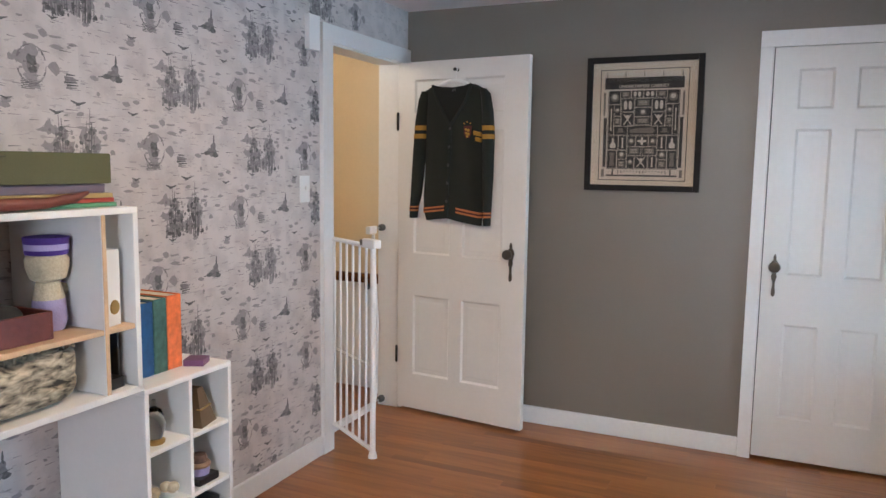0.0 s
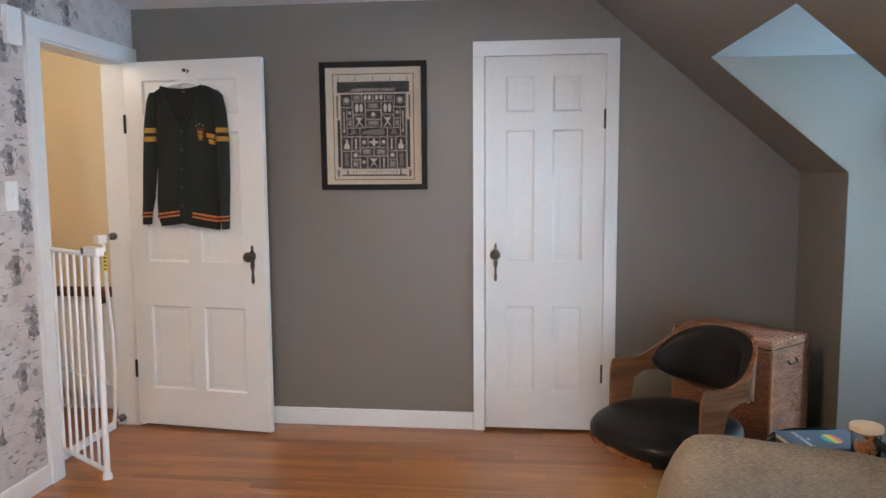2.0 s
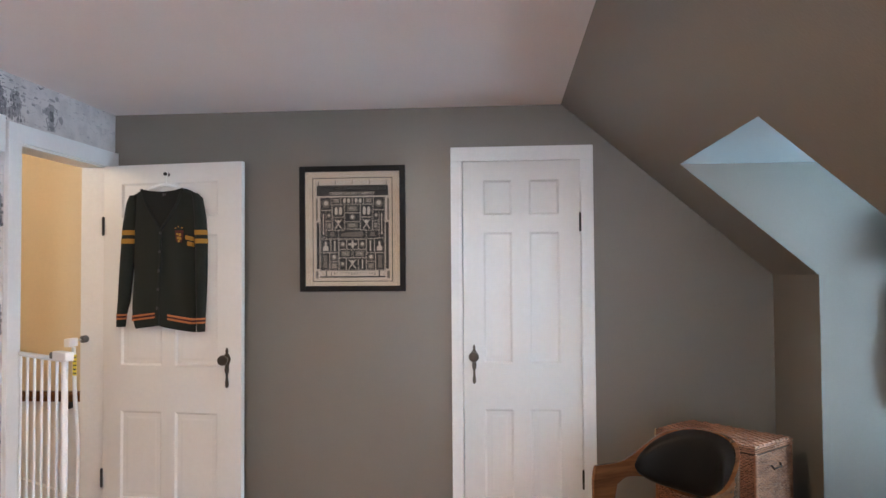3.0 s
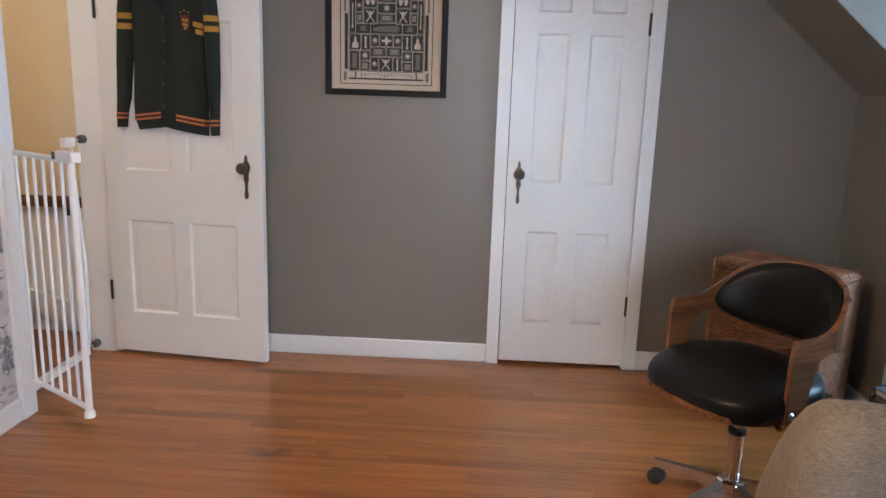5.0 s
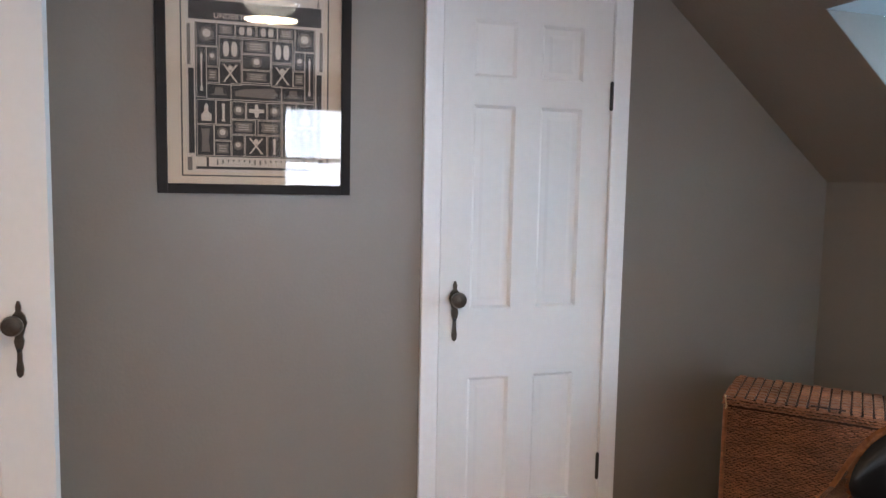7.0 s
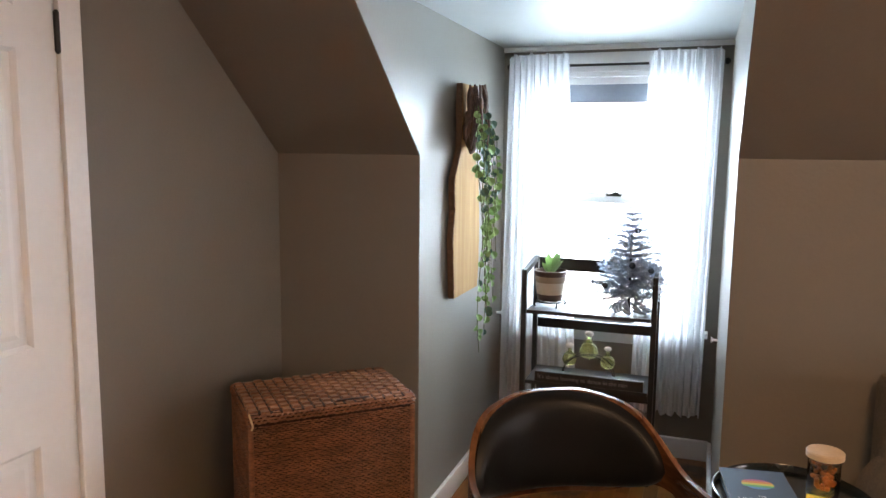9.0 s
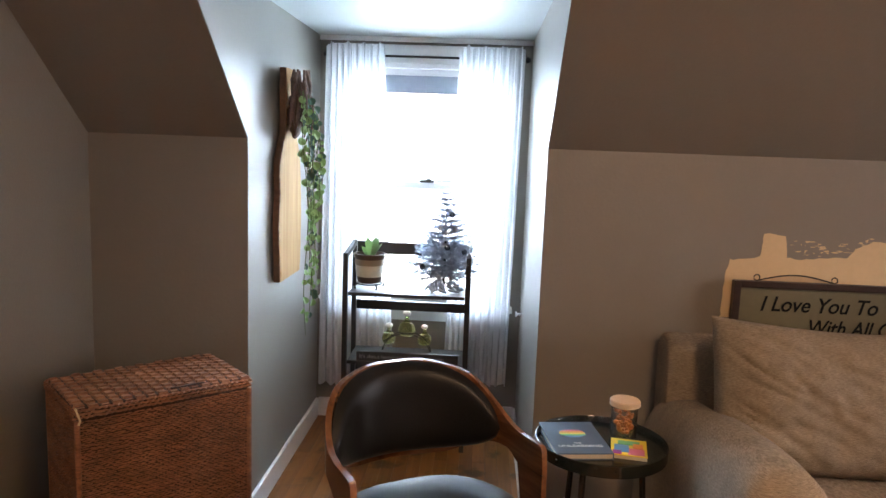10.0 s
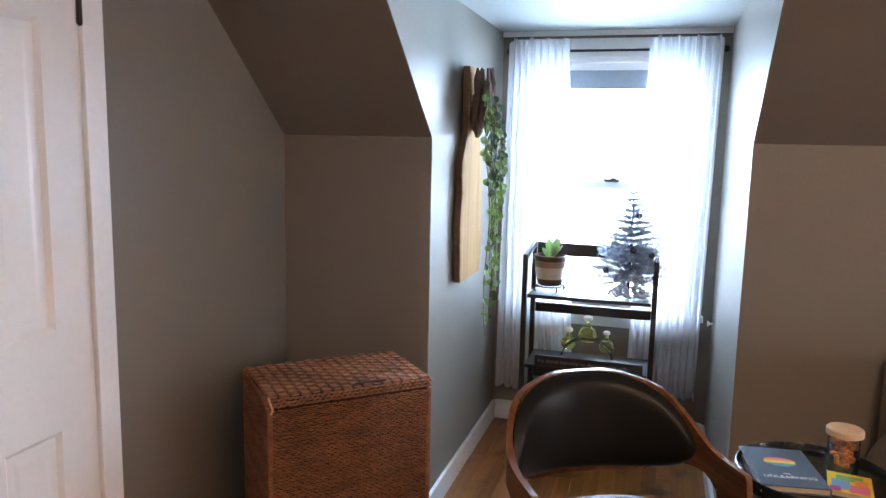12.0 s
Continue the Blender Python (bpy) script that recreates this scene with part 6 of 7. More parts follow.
part("base", bm_box(-0.044, 0.05, -0.034, 0.034, 0, 0.03, w=0.002), BLACKWOOD, nb)
bm = bmesh.new()
lathe(bm, [(0.014, 0.030), (0.016, 0.050), (0.010, 0.062), (0.016, 0.075), (0.012, 0.092), (0.004, 0.10)], (0.0, 0, 0), 12)
part("figurine", bm, MUTEDGOLD, nb, "small gold figure", smooth=True)
for i, (mat, lab, a_, b_) in enumerate(((BLUE, "tall deep blue hardback standing on the cube shelf", 1.212, 1.282), (TEAL, "tall teal and green hardback standing beside the blue one", 1.284, 1.338), (FLAME, "tall orange hardback standing at the end of the row", 1.340, 1.400))):
    book("tall_book", lab, -1.555, -1.385, a_, b_, 0.7635, 0.985 + 0.004 * i, mat, group="tall hardbacks on the cube shelf")
block("card_pack", "small purple card box lying on the cube shelf", "card box", -1.395, -1.330, 1.405, 1.475, 0.7635, 0.783, flat("violet_card", (0.13, 0.05, 0.13)), "carton", 25)
gl = thing("glass_globe", "small clear glass dome with dark stand", "glass dome", (-1.345, 1.235, 0.5755))
bm = bmesh.new()
lathe(bm, [(0.030, 0), (0.032, 0.008), (0.022, 0.014)], n=16)
part("stand", bm, MUTEDGOLD, gl, smooth=True)
bm = bmesh.new()
lathe(bm, [(0.022, 0.014), (0.033, 0.04), (0.034, 0.07), (0.022, 0.10), (0.006, 0.11), (0.006, 0.13)], n=18)
part("dome", bm, JARGLASS, gl, "clear glass dome", smooth=True)
py = thing("pyramid_box", "small brown pyramid shaped wooden box with brass lines", "wooden box", (-1.36, 1.425, 0.5755), 15)
bm = bmesh.new()
vs = [bm.verts.new(p) for p in ((-0.05, -0.05, 0), (0.05, -0.05, 0), (0.05, 0.05, 0), (-0.05, 0.05, 0), (-0.018, -0.018, 0.115), (0.018, -0.018, 0.115), (0.018, 0.018, 0.115), (-0.018, 0.018, 0.115))]
for f in ((0, 3, 2, 1), (4, 5, 6, 7), (0, 1, 5, 4), (1, 2, 6, 5), (2, 3, 7, 6), (3, 0, 4, 7)):
    bm.faces.new([vs[i] for i in f])
part("body", bm, flat("bronze_brown", (0.13, 0.085, 0.045), 0.4), py)
part("inlay", bm_box(0.024, 0.040, -0.036, 0.036, 0.052, 0.056), MUTEDGOLD, py, "brass inlay line")
fg = thing("figurine", "small banded ornament on a black plinth", "ornament", (-1.35, 1.425, 0.3885))
part("plinth", bm_box(-0.045, 0.045, -0.045, 0.045, 0, 0.022, w=0.002), BLACKWOOD, fg)
for nm, r0, z0_, z1_, mat in (("drum", 0.034, 0.022, 0.048, LILAC), ("cap", 0.038, 0.048, 0.062, flat("tan_clay", (0.32, 0.2, 0.12))), ("crown", 0.026, 0.062, 0.085, ROOT)):
    bm = bmesh.new()
    lathe(bm, [(r0, z0_), (r0 * 1.05, (z0_ + z1_) / 2), (r0 * 0.9, z1_)], n=16)
    part(nm, bm, mat, fg, smooth=True)
fl = thing("dried_flowers", "heap of cream dried flower heads in a compartment", "dried flowers", (-1.35, 1.245, 0.3885))
rr = random.Random(4)
for k in range(9):
    bm = bmesh.new()
    x_, y_, z_ = rr.uniform(-0.03, 0.03), rr.uniform(-0.06, 0.06), rr.uniform(0.014, 0.04)
    soft_box(bm, x_ - 0.018, x_ + 0.018, y_ - 0.018, y_ + 0.018, z_ - 0.0145, z_ + 0.016, 2.2, 5, 0.006, k)
    part("flower_head", bm, YARN, fl, smooth=True)
block("black_case", "flat black case standing in the lowest visible compartment", "case", -1.55, -1.32, 1.36, 1.49, 0.2015, 0.32, RUBBER, "case", w=0.006)
pl = thing("potted_plant", "leafy green plant on the floor under the hutch", "potted plant", (-1.48, 0.93, 0))
bm = bmesh.new()
lathe(bm, [(0.07, 0), (0.095, 0.13), (0.10, 0.16), (0.085, 0.16), (0.08, 0.14)], n=20)
part("pot", bm, POTBROWN, pl, "brown glazed pot", smooth=True)
bm = bmesh.new()
rr = random.Random(8)
for k in range(34):
    a_, tilt = rr.uniform(0, 6.28), rr.uniform(0.2, 1.3)
    d_ = Vector((math.cos(a_) * math.sin(tilt), math.sin(a_) * math.sin(tilt), math.cos(tilt)))
    side = d_.cross(Vector((0, 0, 1))).normalized()
    L_ = rr.uniform(0.10, 0.19)
    p0 = Vector((0, 0, 0.15))
    pts = [p0, p0 + d_ * L_ * 0.5 + side * 0.022, p0 + d_ * L_ + Vector((0, 0, -0.02)), p0 + d_ * L_ * 0.5 - side * 0.022]
    bm.faces.new([bm.verts.new(p) for p in pts])
bmesh.ops.solidify(bm, geom=bm.faces[:], thickness=0.001)
part("foliage", bm, LEAF, pl, "pointed green leaves")
cable = thing("power_cable", "dark thin cable hanging beside the cube shelf", "cable", (-1.60, 1.545, 0))
bm = bmesh.new()
tube(bm, [(-0.03, 0.0, 0.42), (0.02, 0.012, 0.40), (0.0, 0.005, 0.33), (0.012, 0.0, 0.22), (0.0, 0.008, 0.06), (0.02, 0.01, 0.004)], 0.004, 8)
part("wire", bm, RUBBER, cable, smooth=True)

for ob in scene.objects:
    if ob not in before_shelves and ob.parent is None:
        ob.matrix_basis = Matrix.Translation((0, 0.055, 0)) @ Matrix.Diagonal((1, 1, 1.04, 1)) @ ob.matrix_basis

# ---- small round table with its things ----
tc = (1.435, 1.850)
tb = thing("side_table", "small round black lacquered tray table on thin legs", "side table", (*tc, 0))
bm = bmesh.new()
lathe(bm, [(0.178, 0.560), (0.186, 0.562), (0.187, 0.596), (0.184, 0.597), (0.181, 0.592), (0.178, 0.580), (0.02, 0.579)], n=48)
part("tray", bm, TABLEBLACK, tb, "black lacquer tray top", smooth=True)
for k in range(3):
    a_ = radians(30 + 120 * k)
    bm = bmesh.new()
    tube(bm, [(0.12 * math.cos(a_), 0.12 * math.sin(a_), 0.561), (0.16 * math.cos(a_), 0.16 * math.sin(a_), 0.001)], 0.009, 10)
    part("leg", bm, TABLEBLACK, tb, smooth=True)
nt = book("book", "slate blue book with a rainbow brain picture on its cover", -0.080, 0.080, -0.115, 0.115, 0.0, 0.019, NAVY)
nt.matrix_basis = pose(1.432, 1.925, 0.5800, 0, 0, -82)
RAIN = [flat("rainbow_" + n_, c_, 0.4) for n_, c_ in (("pink", (0.6, 0.12, 0.2)), ("orange", (0.75, 0.25, 0.06)), ("yellow", (0.7, 0.55, 0.08)), ("green", (0.12, 0.4, 0.16)), ("blue", (0.12, 0.3, 0.55)))]
for i, mt in enumerate(RAIN):
    bm = bmesh.new()
    z0_, z1_ = 1 - 2 * i / 5, 1 - 2 * (i + 1) / 5
    pts = []
    for k in range(7):
        v_ = z0_ + (z1_ - z0_) * k / 6
        pts.append((0.036 * (1 - min(1, abs(v_)) ** 2.6) ** 0.5 * (1 if v_ > -0.5 else 0.8) + 0.002, 0.028 * v_ + 0.025))
    prism(bm, pts + [(-x_, y_) for x_, y_ in pts[::-1]], 2, 0.0190, 0.0196)
    ob = part("cover_picture", bm, mt, nt, "rainbow band of the cover picture")
lettering("UNLEARNING", 0.020, PLASTIC, nt, Matrix.Translation((-0.062, -0.070, 0.0192)), depth=0.0003)
lettering("THE", 0.010, PLASTIC, nt, Matrix.Translation((-0.012, -0.048, 0.0192)), depth=0.0003)
pad = thing("notepad", "small brightly patterned yellow and pink notebook", "notebook", (1.395, 1.778, 0.5800), 80)
part("pages", bm_box(-0.048, 0.048, -0.058, 0.058, 0, 0.010, w=0.001), flat_pages, pad)
part("cover", bm_box(-0.049, 0.049, -0.059, 0.059, 0.010, 0.012), YELLOW, pad, "yellow cover")
for k, (x_, y_, w_, h_, mt) in enumerate(((-0.02, 0.03, 0.022, 0.022, RAIN[0]), (0.02, 0.012, 0.02, 0.026, RAIN[4]), (0.0, -0.03, 0.03, 0.014, RAIN[3]), (-0.025, -0.01, 0.014, 0.016, RAIN[1]), (0.032, 0.042, 0.012, 0.012, flat("magenta", (0.4, 0.04, 0.25))))):
    part("cover_patch", bm_box(x_ - w_, x_ + w_ if x_ + w_ < 0.048 else 0.048, y_ - h_, y_ + h_, 0.012, 0.0124 + 0.0002 * k), mt, pad, "bright printed patch")
jar = thing("glass_jar", "clear glass jar of brown nuts with a pale wooden lid", "jar", (1.490, 1.777, 0.5797))
bm = bmesh.new()
lathe(bm, [(0.030, 0.0), (0.037, 0.004), (0.038, 0.020), (0.038, 0.098), (0.035, 0.100), (0.035, 0.016), (0.030, 0.008)], n=32)
part("jar", bm, JARGLASS, jar, "clear glass body", smooth=True).visible_shadow = False
bm = bmesh.new()
lathe(bm, [(0.040, 0.1005), (0.044, 0.103), (0.044, 0.116), (0.041, 0.119), (0.01, 0.119)], n=32)
part("lid", bm, SAND, jar, "pale wooden lid", smooth=True)
bm = bmesh.new()
rr = random.Random(9)
for k in range(70):
    a_, r_ = rr.uniform(0, 6.28), rr.uniform(0.012, 0.027)
    x_, y_, z_ = r_ * math.cos(a_), r_ * math.sin(a_), rr.uniform(0.024, 0.082)
    soft_box(bm, x_ - 0.006, x_ + 0.006, y_ - 0.006, y_ + 0.006, z_ - 0.006, z_ + 0.006, 2.2, 1)
part("nuts", bm, AMBER, jar, "brown nuts", kind="stuff", smooth=True)

# ---- wall patch and sign ----
bm = bmesh.new()
rr = random.Random(2)
top_line = [(1.385, 0.86), (1.380, 1.015), (1.368, 1.062), (1.300, 1.067), (1.268, 1.078), (1.262, 1.152), (1.245, 1.158), (1.188, 1.150), (1.180, 1.078), (1.13, 1.072), (1.05, 1.080), (0.98, 1.085), (0.955, 1.118), (0.90, 1.142), (0.82, 1.140), (0.66, 1.150), (0.50, 1.140), (0.40, 1.11), (0.395, 0.86)]
fine = []
for (a_, b_), (c_, d_) in zip(top_line, top_line[1:]):
    k = max(1, int(math.hypot(c_ - a_, d_ - b_) / 0.012))
    fine += [(a_ + (c_ - a_) * i / k + rr.uniform(-0.0025, 0.0025), b_ + (d_ - b_) * i / k + rr.uniform(-0.0025, 0.0025)) for i in range(k)]
prism(bm, fine + [(0.395, 0.86)], 0, XE - 0.0012, XE - 0.0001)
structure("wall_patch", bm, CREAM, "cream unpainted patch with ragged brushed edges")
bm = bmesh.new()
for k in range(170):
    y_, z_ = rr.uniform(0.60, 1.17), rr.uniform(1.085, 1.168)
    if (z_ > 1.13 and y_ < 0.96) or (z_ < 1.135 and y_ > 0.96):
        w_, h_ = rr.uniform(0.002, 0.013), rr.uniform(0.0008, 0.0035)
        prism(bm, [(y_ + w_ * rr.uniform(0.5, 1.2) * math.cos(q), z_ + h_ * rr.uniform(0.4, 1.3) * math.sin(q)) for q in [i * 0.785 for i in range(8)]], 0, XE - 0.0014, XE - 0.0001)
structure("brush_marks", bm, CREAM, "dry brush marks at the edge of the patch")
INKBLACK = base_material("black_lettering_paint", (0.008, 0.008, 0.008), rough=0.8, spec=0.1)
sg = thing("wooden_sign", "framed olive sign with black script lettering", "sign", (1.905, 0.88, 0.70))
y1_, y0_ = 0.480, -0.45
part("board", bm_box(-0.006, 0.0, y0_ + 0.02, y1_ - 0.02, 0.0, 0.285), SIGNBOARD, sg, "olive painted board")
for d in ((-0.022, 0.004, y1_ - 0.024, y1_, 0, 0.298), (-0.022, 0.004, y0_, y0_ + 0.024, 0, 0.298), (-0.022, 0.004, y0_ + 0.024, y1_ - 0.024, 0.276, 0.298), (-0.022, 0.004, y0_ + 0.024, y1_ - 0.024, 0, 0.022)):
    part("frame", bm_box(*d, w=0.003), DARKWOOD, sg, "dark wooden frame")
face = Matrix(((0, 0, -1, -0.007), (-1, 0, 0, 0), (0, 1, 0, 0), (0, 0, 0, 1)))
lettering("I Love You To The", 0.072, INKBLACK, sg, Matrix.Translation((0, 0.385, 0.197)) @ face @ Matrix.Scale(0.92, 4, (1, 0, 0)), depth=0.0006, shear=0.26, bold=0.0009)
lettering("With All Of", 0.072, INKBLACK, sg, Matrix.Translation((0, 0.225, 0.122)) @ face @ Matrix.Scale(0.86, 4, (1, 0, 0)), depth=0.0006, shear=0.26, bold=0.0009)
bm = bmesh.new()
arc = [(-0.012, 0.395 - 0.235 * i / 14, 0.302 + 0.020 * math.sin(math.pi * i / 14)) for i in range(15)]
tube(bm, arc, 0.0025, 8)
for y_ in (0.405, 0.150):
    tube(bm, [(-0.012, y_ + 0.010 * math.cos(q), 0.310 + 0.010 * math.sin(q)) for q in [i * 0.5 for i in range(13)]], 0.0022, 6)
part("wire_hanger", bm, IRON, sg, "curled iron wire hanger", smooth=True)

# ---- things on the folding shelf ----
st = thing("plant_stand", "low dark iron plant stand with curled feet", "plant stand", (2.78, 2.728, 0.7355))
bm = bmesh.new()
tube(bm, [(0.058 * math.cos(q), 0.058 * math.sin(q), 0.025) for q in [i * 6.2832 / 24 for i in range(25)]], 0.004, 6)
part("ring", bm, IRON, st, smooth=True)
for k in range(4):
    q = k * 1.5708 + 0.6
    c_, s_ = math.cos(q), math.sin(q)
    bm = bmesh.new()
    tube(bm, [(0.05 * c_, 0.05 * s_, 0.025), (0.072 * c_, 0.072 * s_, 0.024), (0.076 * c_, 0.076 * s_, 0.012), (0.070 * c_, 0.070 * s_, 0.004)], 0.004, 6)
    part("foot", bm, IRON, st, smooth=True)
pot = thing("flower_pot", "banded cream and brown stoneware flower pot", "flower pot", (2.78, 2.728, 0.7650))
for nm, prof, mat in (("base", [(0.050, 0), (0.056, 0.006), (0.060, 0.030)], POTBROWN), ("body", [(0.060, 0.030), (0.066, 0.062), (0.067, 0.084)], POTCREAM), ("band", [(0.0675, 0.084), (0.070, 0.092), (0.070, 0.112)], flat("sand_band", (0.32, 0.24, 0.17))), ("rim", [(0.070, 0.112), (0.075, 0.118), (0.076, 0.136), (0.068, 0.137), (0.066, 0.118), (0.02, 0.116)], POTBROWN)):
    bm = bmesh.new()
    lathe(bm, prof, n=32)
    part(nm, bm, mat, pot, nm + " band of the glazed pot", smooth=True)
bm = bmesh.new()
rr = random.Random(6)
for k in range(8):
    a_, L_, tl = rr.uniform(0, 6.28), rr.uniform(0.06, 0.125), rr.uniform(0.05, 0.65)
    d_ = Vector((math.cos(a_) * math.sin(tl), math.sin(a_) * math.sin(tl), math.cos(tl)))
    sd = d_.cross(Vector((0.3, 0.2, 1))).normalized() * 0.017
    p0 = Vector((d_.x * 0.02, d_.y * 0.02, 0.118))
    p = [p0, p0 + d_ * L_ * .35 + sd * .8, p0 + d_ * L_ * .7 + sd, p0 + d_ * L_ + Vector((d_.x, d_.y, -0.2)) * 0.012, p0 + d_ * L_ * .7 - sd, p0 + d_ * L_ * .35 - sd * .8]
    bm.faces.new([bm.verts.new(q) for q in p])
bmesh.ops.solidify(bm, geom=bm.faces[:], thickness=0.001)
tpl = thing("pothos_plant", "young pale green pothos with a few upright leaves", "plant", (2.78, 2.728, 0.765))
part("leaves", bm, flat("pale_green_leaf", (0.30, 0.42, 0.20), 0.4), tpl)

tr = thing("tinsel_tree", "small silver tinsel tree with round baubles and a ruffled skirt", "christmas tree", (2.78, 2.378, 0.7355))
bm = bmesh.new()
tube(bm, [(0, 0, 0), (0, 0, 0.45)], [0.007, 0.003], 8)
part("trunk", bm, IRON, tr, smooth=True)
verts_, faces_ = [], []
rr = random.Random(12)
branches = []
for lv in range(15):
    z_ = 0.075 + 0.380 * (lv / 14) ** 0.95
    R_ = 0.158 * (1 - (lv / 15.5)) ** 0.9 + 0.012
    nb_ = max(5, int(17 * (1 - lv / 18)))
    for k in range(nb_):
        a_ = 6.2832 * k / nb_ + lv * 0.9 + rr.uniform(-0.15, 0.15)
        R2 = R_ * rr.uniform(0.78, 1.1)
        branches.append((a_, z_, R2, rr.uniform(0.02, 0.30)))
for a_, z_, R2, up_ in branches:
    d_ = Vector((math.cos(a_), math.sin(a_), up_))
    steps = int(R2 / 0.0045)
    for i in range(steps):
        p = Vector((0, 0, z_)) + d_ * R2 * (i + 1) / steps
        for j in range(7):
            v_ = Vector((rr.gauss(0, 1), rr.gauss(0, 1), rr.gauss(0, 1))).normalized() * 0.013 + d_ * 0.005
            w_ = v_.cross(Vector((rr.random(), rr.random(), 1))).normalized() * 0.0019
            n_ = len(verts_)
            verts_ += [p - w_, p + w_, p + v_ + w_ * 0.5, p + v_ - w_ * 0.5]
            faces_.append((n_, n_ + 1, n_ + 2, n_ + 3))
me = bpy.data.meshes.new("tinsel")
me.from_pydata([tuple(v) for v in verts_], [], faces_)
me.materials.append(TINSEL)
ob = new("tinsel", me)
ob.parent = tr
tagged(ob, "fine silver tinsel needles", "", "", "stuff")
GREYBALL, WHITEBALL = flat("pewter_ball", (0.10, 0.11, 0.13), 0.25), flat("frosted_ball", (0.5, 0.52, 0.55), 0.4)
for k, (a_, z_, r_) in enumerate(((3.7, 0.365, 0.055), (3.0, 0.09, 0.13), (2.4, 0.13, 0.14), (3.5, 0.08, 0.10), (4.3, 0.10, 0.12), (2.8, 0.30, 0.06), (3.3, 0.22, 0.09), (2.2, 0.24, 0.09), (4.1, 0.20, 0.11), (3.9, 0.30, 0.07), (1.2, 0.2, 0.1), (5.3, 0.15, 0.12), (0.2, 0.12, 0.13))):
    bm = bmesh.new()
    rb_ = 0.0135 if k % 2 == 0 else 0.0115
    soft_box(bm, r_ * math.cos(a_) - rb_, r_ * math.cos(a_) + rb_, r_ * math.sin(a_) - rb_, r_ * math.sin(a_) + rb_, z_ - rb_, z_ + rb_, 2, 5)
    part("bauble", bm, GREYBALL if k % 2 == 0 else WHITEBALL, tr, "pewter grey bauble" if k % 2 == 0 else "frosted white bauble", smooth=True)
bm = bmesh.new()
for k in range(26):
    a_ = k * 0.7
    r0 = 0.02 + 0.002 * k
    tube(bm, [(r0 * math.cos(a_), r0 * math.sin(a_), 0.055 - 0.0015 * k), ((r0 + 0.02) * math.cos(a_ + 0.2), (r0 + 0.02) * math.sin(a_ + 0.2), 0.050 - 0.0014 * k), ((r0 + 0.03) * math.cos(a_ + 0.5), (r0 + 0.03) * math.sin(a_ + 0.5), 0.012)], [0.007, 0.008, 0.005], 6)
part("skirt", bm, TINSEL, tr, "ruffled silver ribbon skirt", smooth=True)
vo = thing("votive_glass", "tiny clear glass votive on the shelf", "votive", (2.76, 2.555, 0.7355))
bm = bmesh.new()
lathe(bm, [(0.011, 0), (0.014, 0.03), (0.012, 0.03), (0.010, 0.004)], n=16)
part("cup", bm, JARGLASS, vo, smooth=True)

rk = thing("bottle_rack", "arched black wire rack holding three glass bottles", "bottle rack", (2.78, 2.545, 0.4155))
bm = bmesh.new()
for off in (-0.022, 0.022):
    tube(bm, [(off, 0.115 * math.cos(q), 0.010 + 0.105 * math.sin(q)) for q in [i * math.pi / 20 for i in range(21)]], 0.003, 6)
part("arch", bm, IRON, rk, smooth=True)
for y_ in (-0.115, 0.115):
    bm = bmesh.new()
    tube(bm, [(-0.03, y_, 0.004), (-0.022, y_, 0.012), (0.022, y_, 0.012), (0.03, y_, 0.004)], 0.003, 6)
    part("foot", bm, IRON, rk, smooth=True)
for y_, z_, k in ((0.0, 0.092, 1.25), (0.085, 0.055, 1.0), (-0.085, 0.055, 1.0)):
    bo_ = thing("glass_bottle", "round olive green glass bottle with a frosted stopper", "bottle", (2.78, 2.545 + y_, 0.4155 + z_), 0, "bottles on the arched rack")
    bm = bmesh.new()
    lathe(bm, [(0.010 * k, 0.0), (0.026 * k, 0.008 * k), (0.034 * k, 0.028 * k), (0.028 * k, 0.050 * k), (0.010 * k, 0.064 * k), (0.008 * k, 0.078 * k), (0.010 * k, 0.081 * k)], n=24)
    part("bottle", bm, GREENGLASS, bo_, "olive green glass body", smooth=True).visible_shadow = False
    bm = bmesh.new()
    soft_box(bm, -0.015 * k, 0.015 * k, -0.016 * k, 0.016 * k, 0.081 * k, 0.102 * k, 2, 6, 0.009, y_ * 30)
    part("stopper", bm, PLASTIC, bo_, "frosted flower shaped stopper", smooth=True)
bkx = thing("long_box", "long black lettered box lying at the shelf front", "box", (2.675, 2.530, 0.4155))
part("carton", bm_box(-0.010, 0.030, -0.235, 0.235, 0, 0.046, w=0.002), BLACKWOOD, bkx)
lettering("It's about learning to dance in the rain", 0.0255, flat("faded_grey_print", (0.22, 0.22, 0.23)), bkx, Matrix.Translation((-0.0101, 0.222, 0.015)) @ Matrix(((0, 0, -1, 0), (-1, 0, 0, 0), (0, 1, 0, 0), (0, 0, 0, 1))), depth=0.0005)

# ---- live edge board with trailing plant ----
bd = thing("live_edge_board", "tall live edge wooden serving board hung on the wall", "wooden board", (2.400, D1 - 0.003, 1.26))
left_edge = [(1.690, 2.225), (1.60, 2.218), (1.50, 2.225), (1.43, 2.215), (1.38, 2.180), (1.33, 2.145), (1.27, 2.140), (1.20, 2.150), (1.14, 2.138), (1.08, 2.130), (1.0, 2.135), (0.93, 2.142), (0.852, 2.150)]
right_edge = [(0.852, 2.46), (0.95, 2.475), (1.10, 2.480), (1.22, 2.470), (1.33, 2.455), (1.42, 2.40), (1.50, 2.372), (1.60, 2.37), (1.690, 2.37)]
rr = random.Random(21)


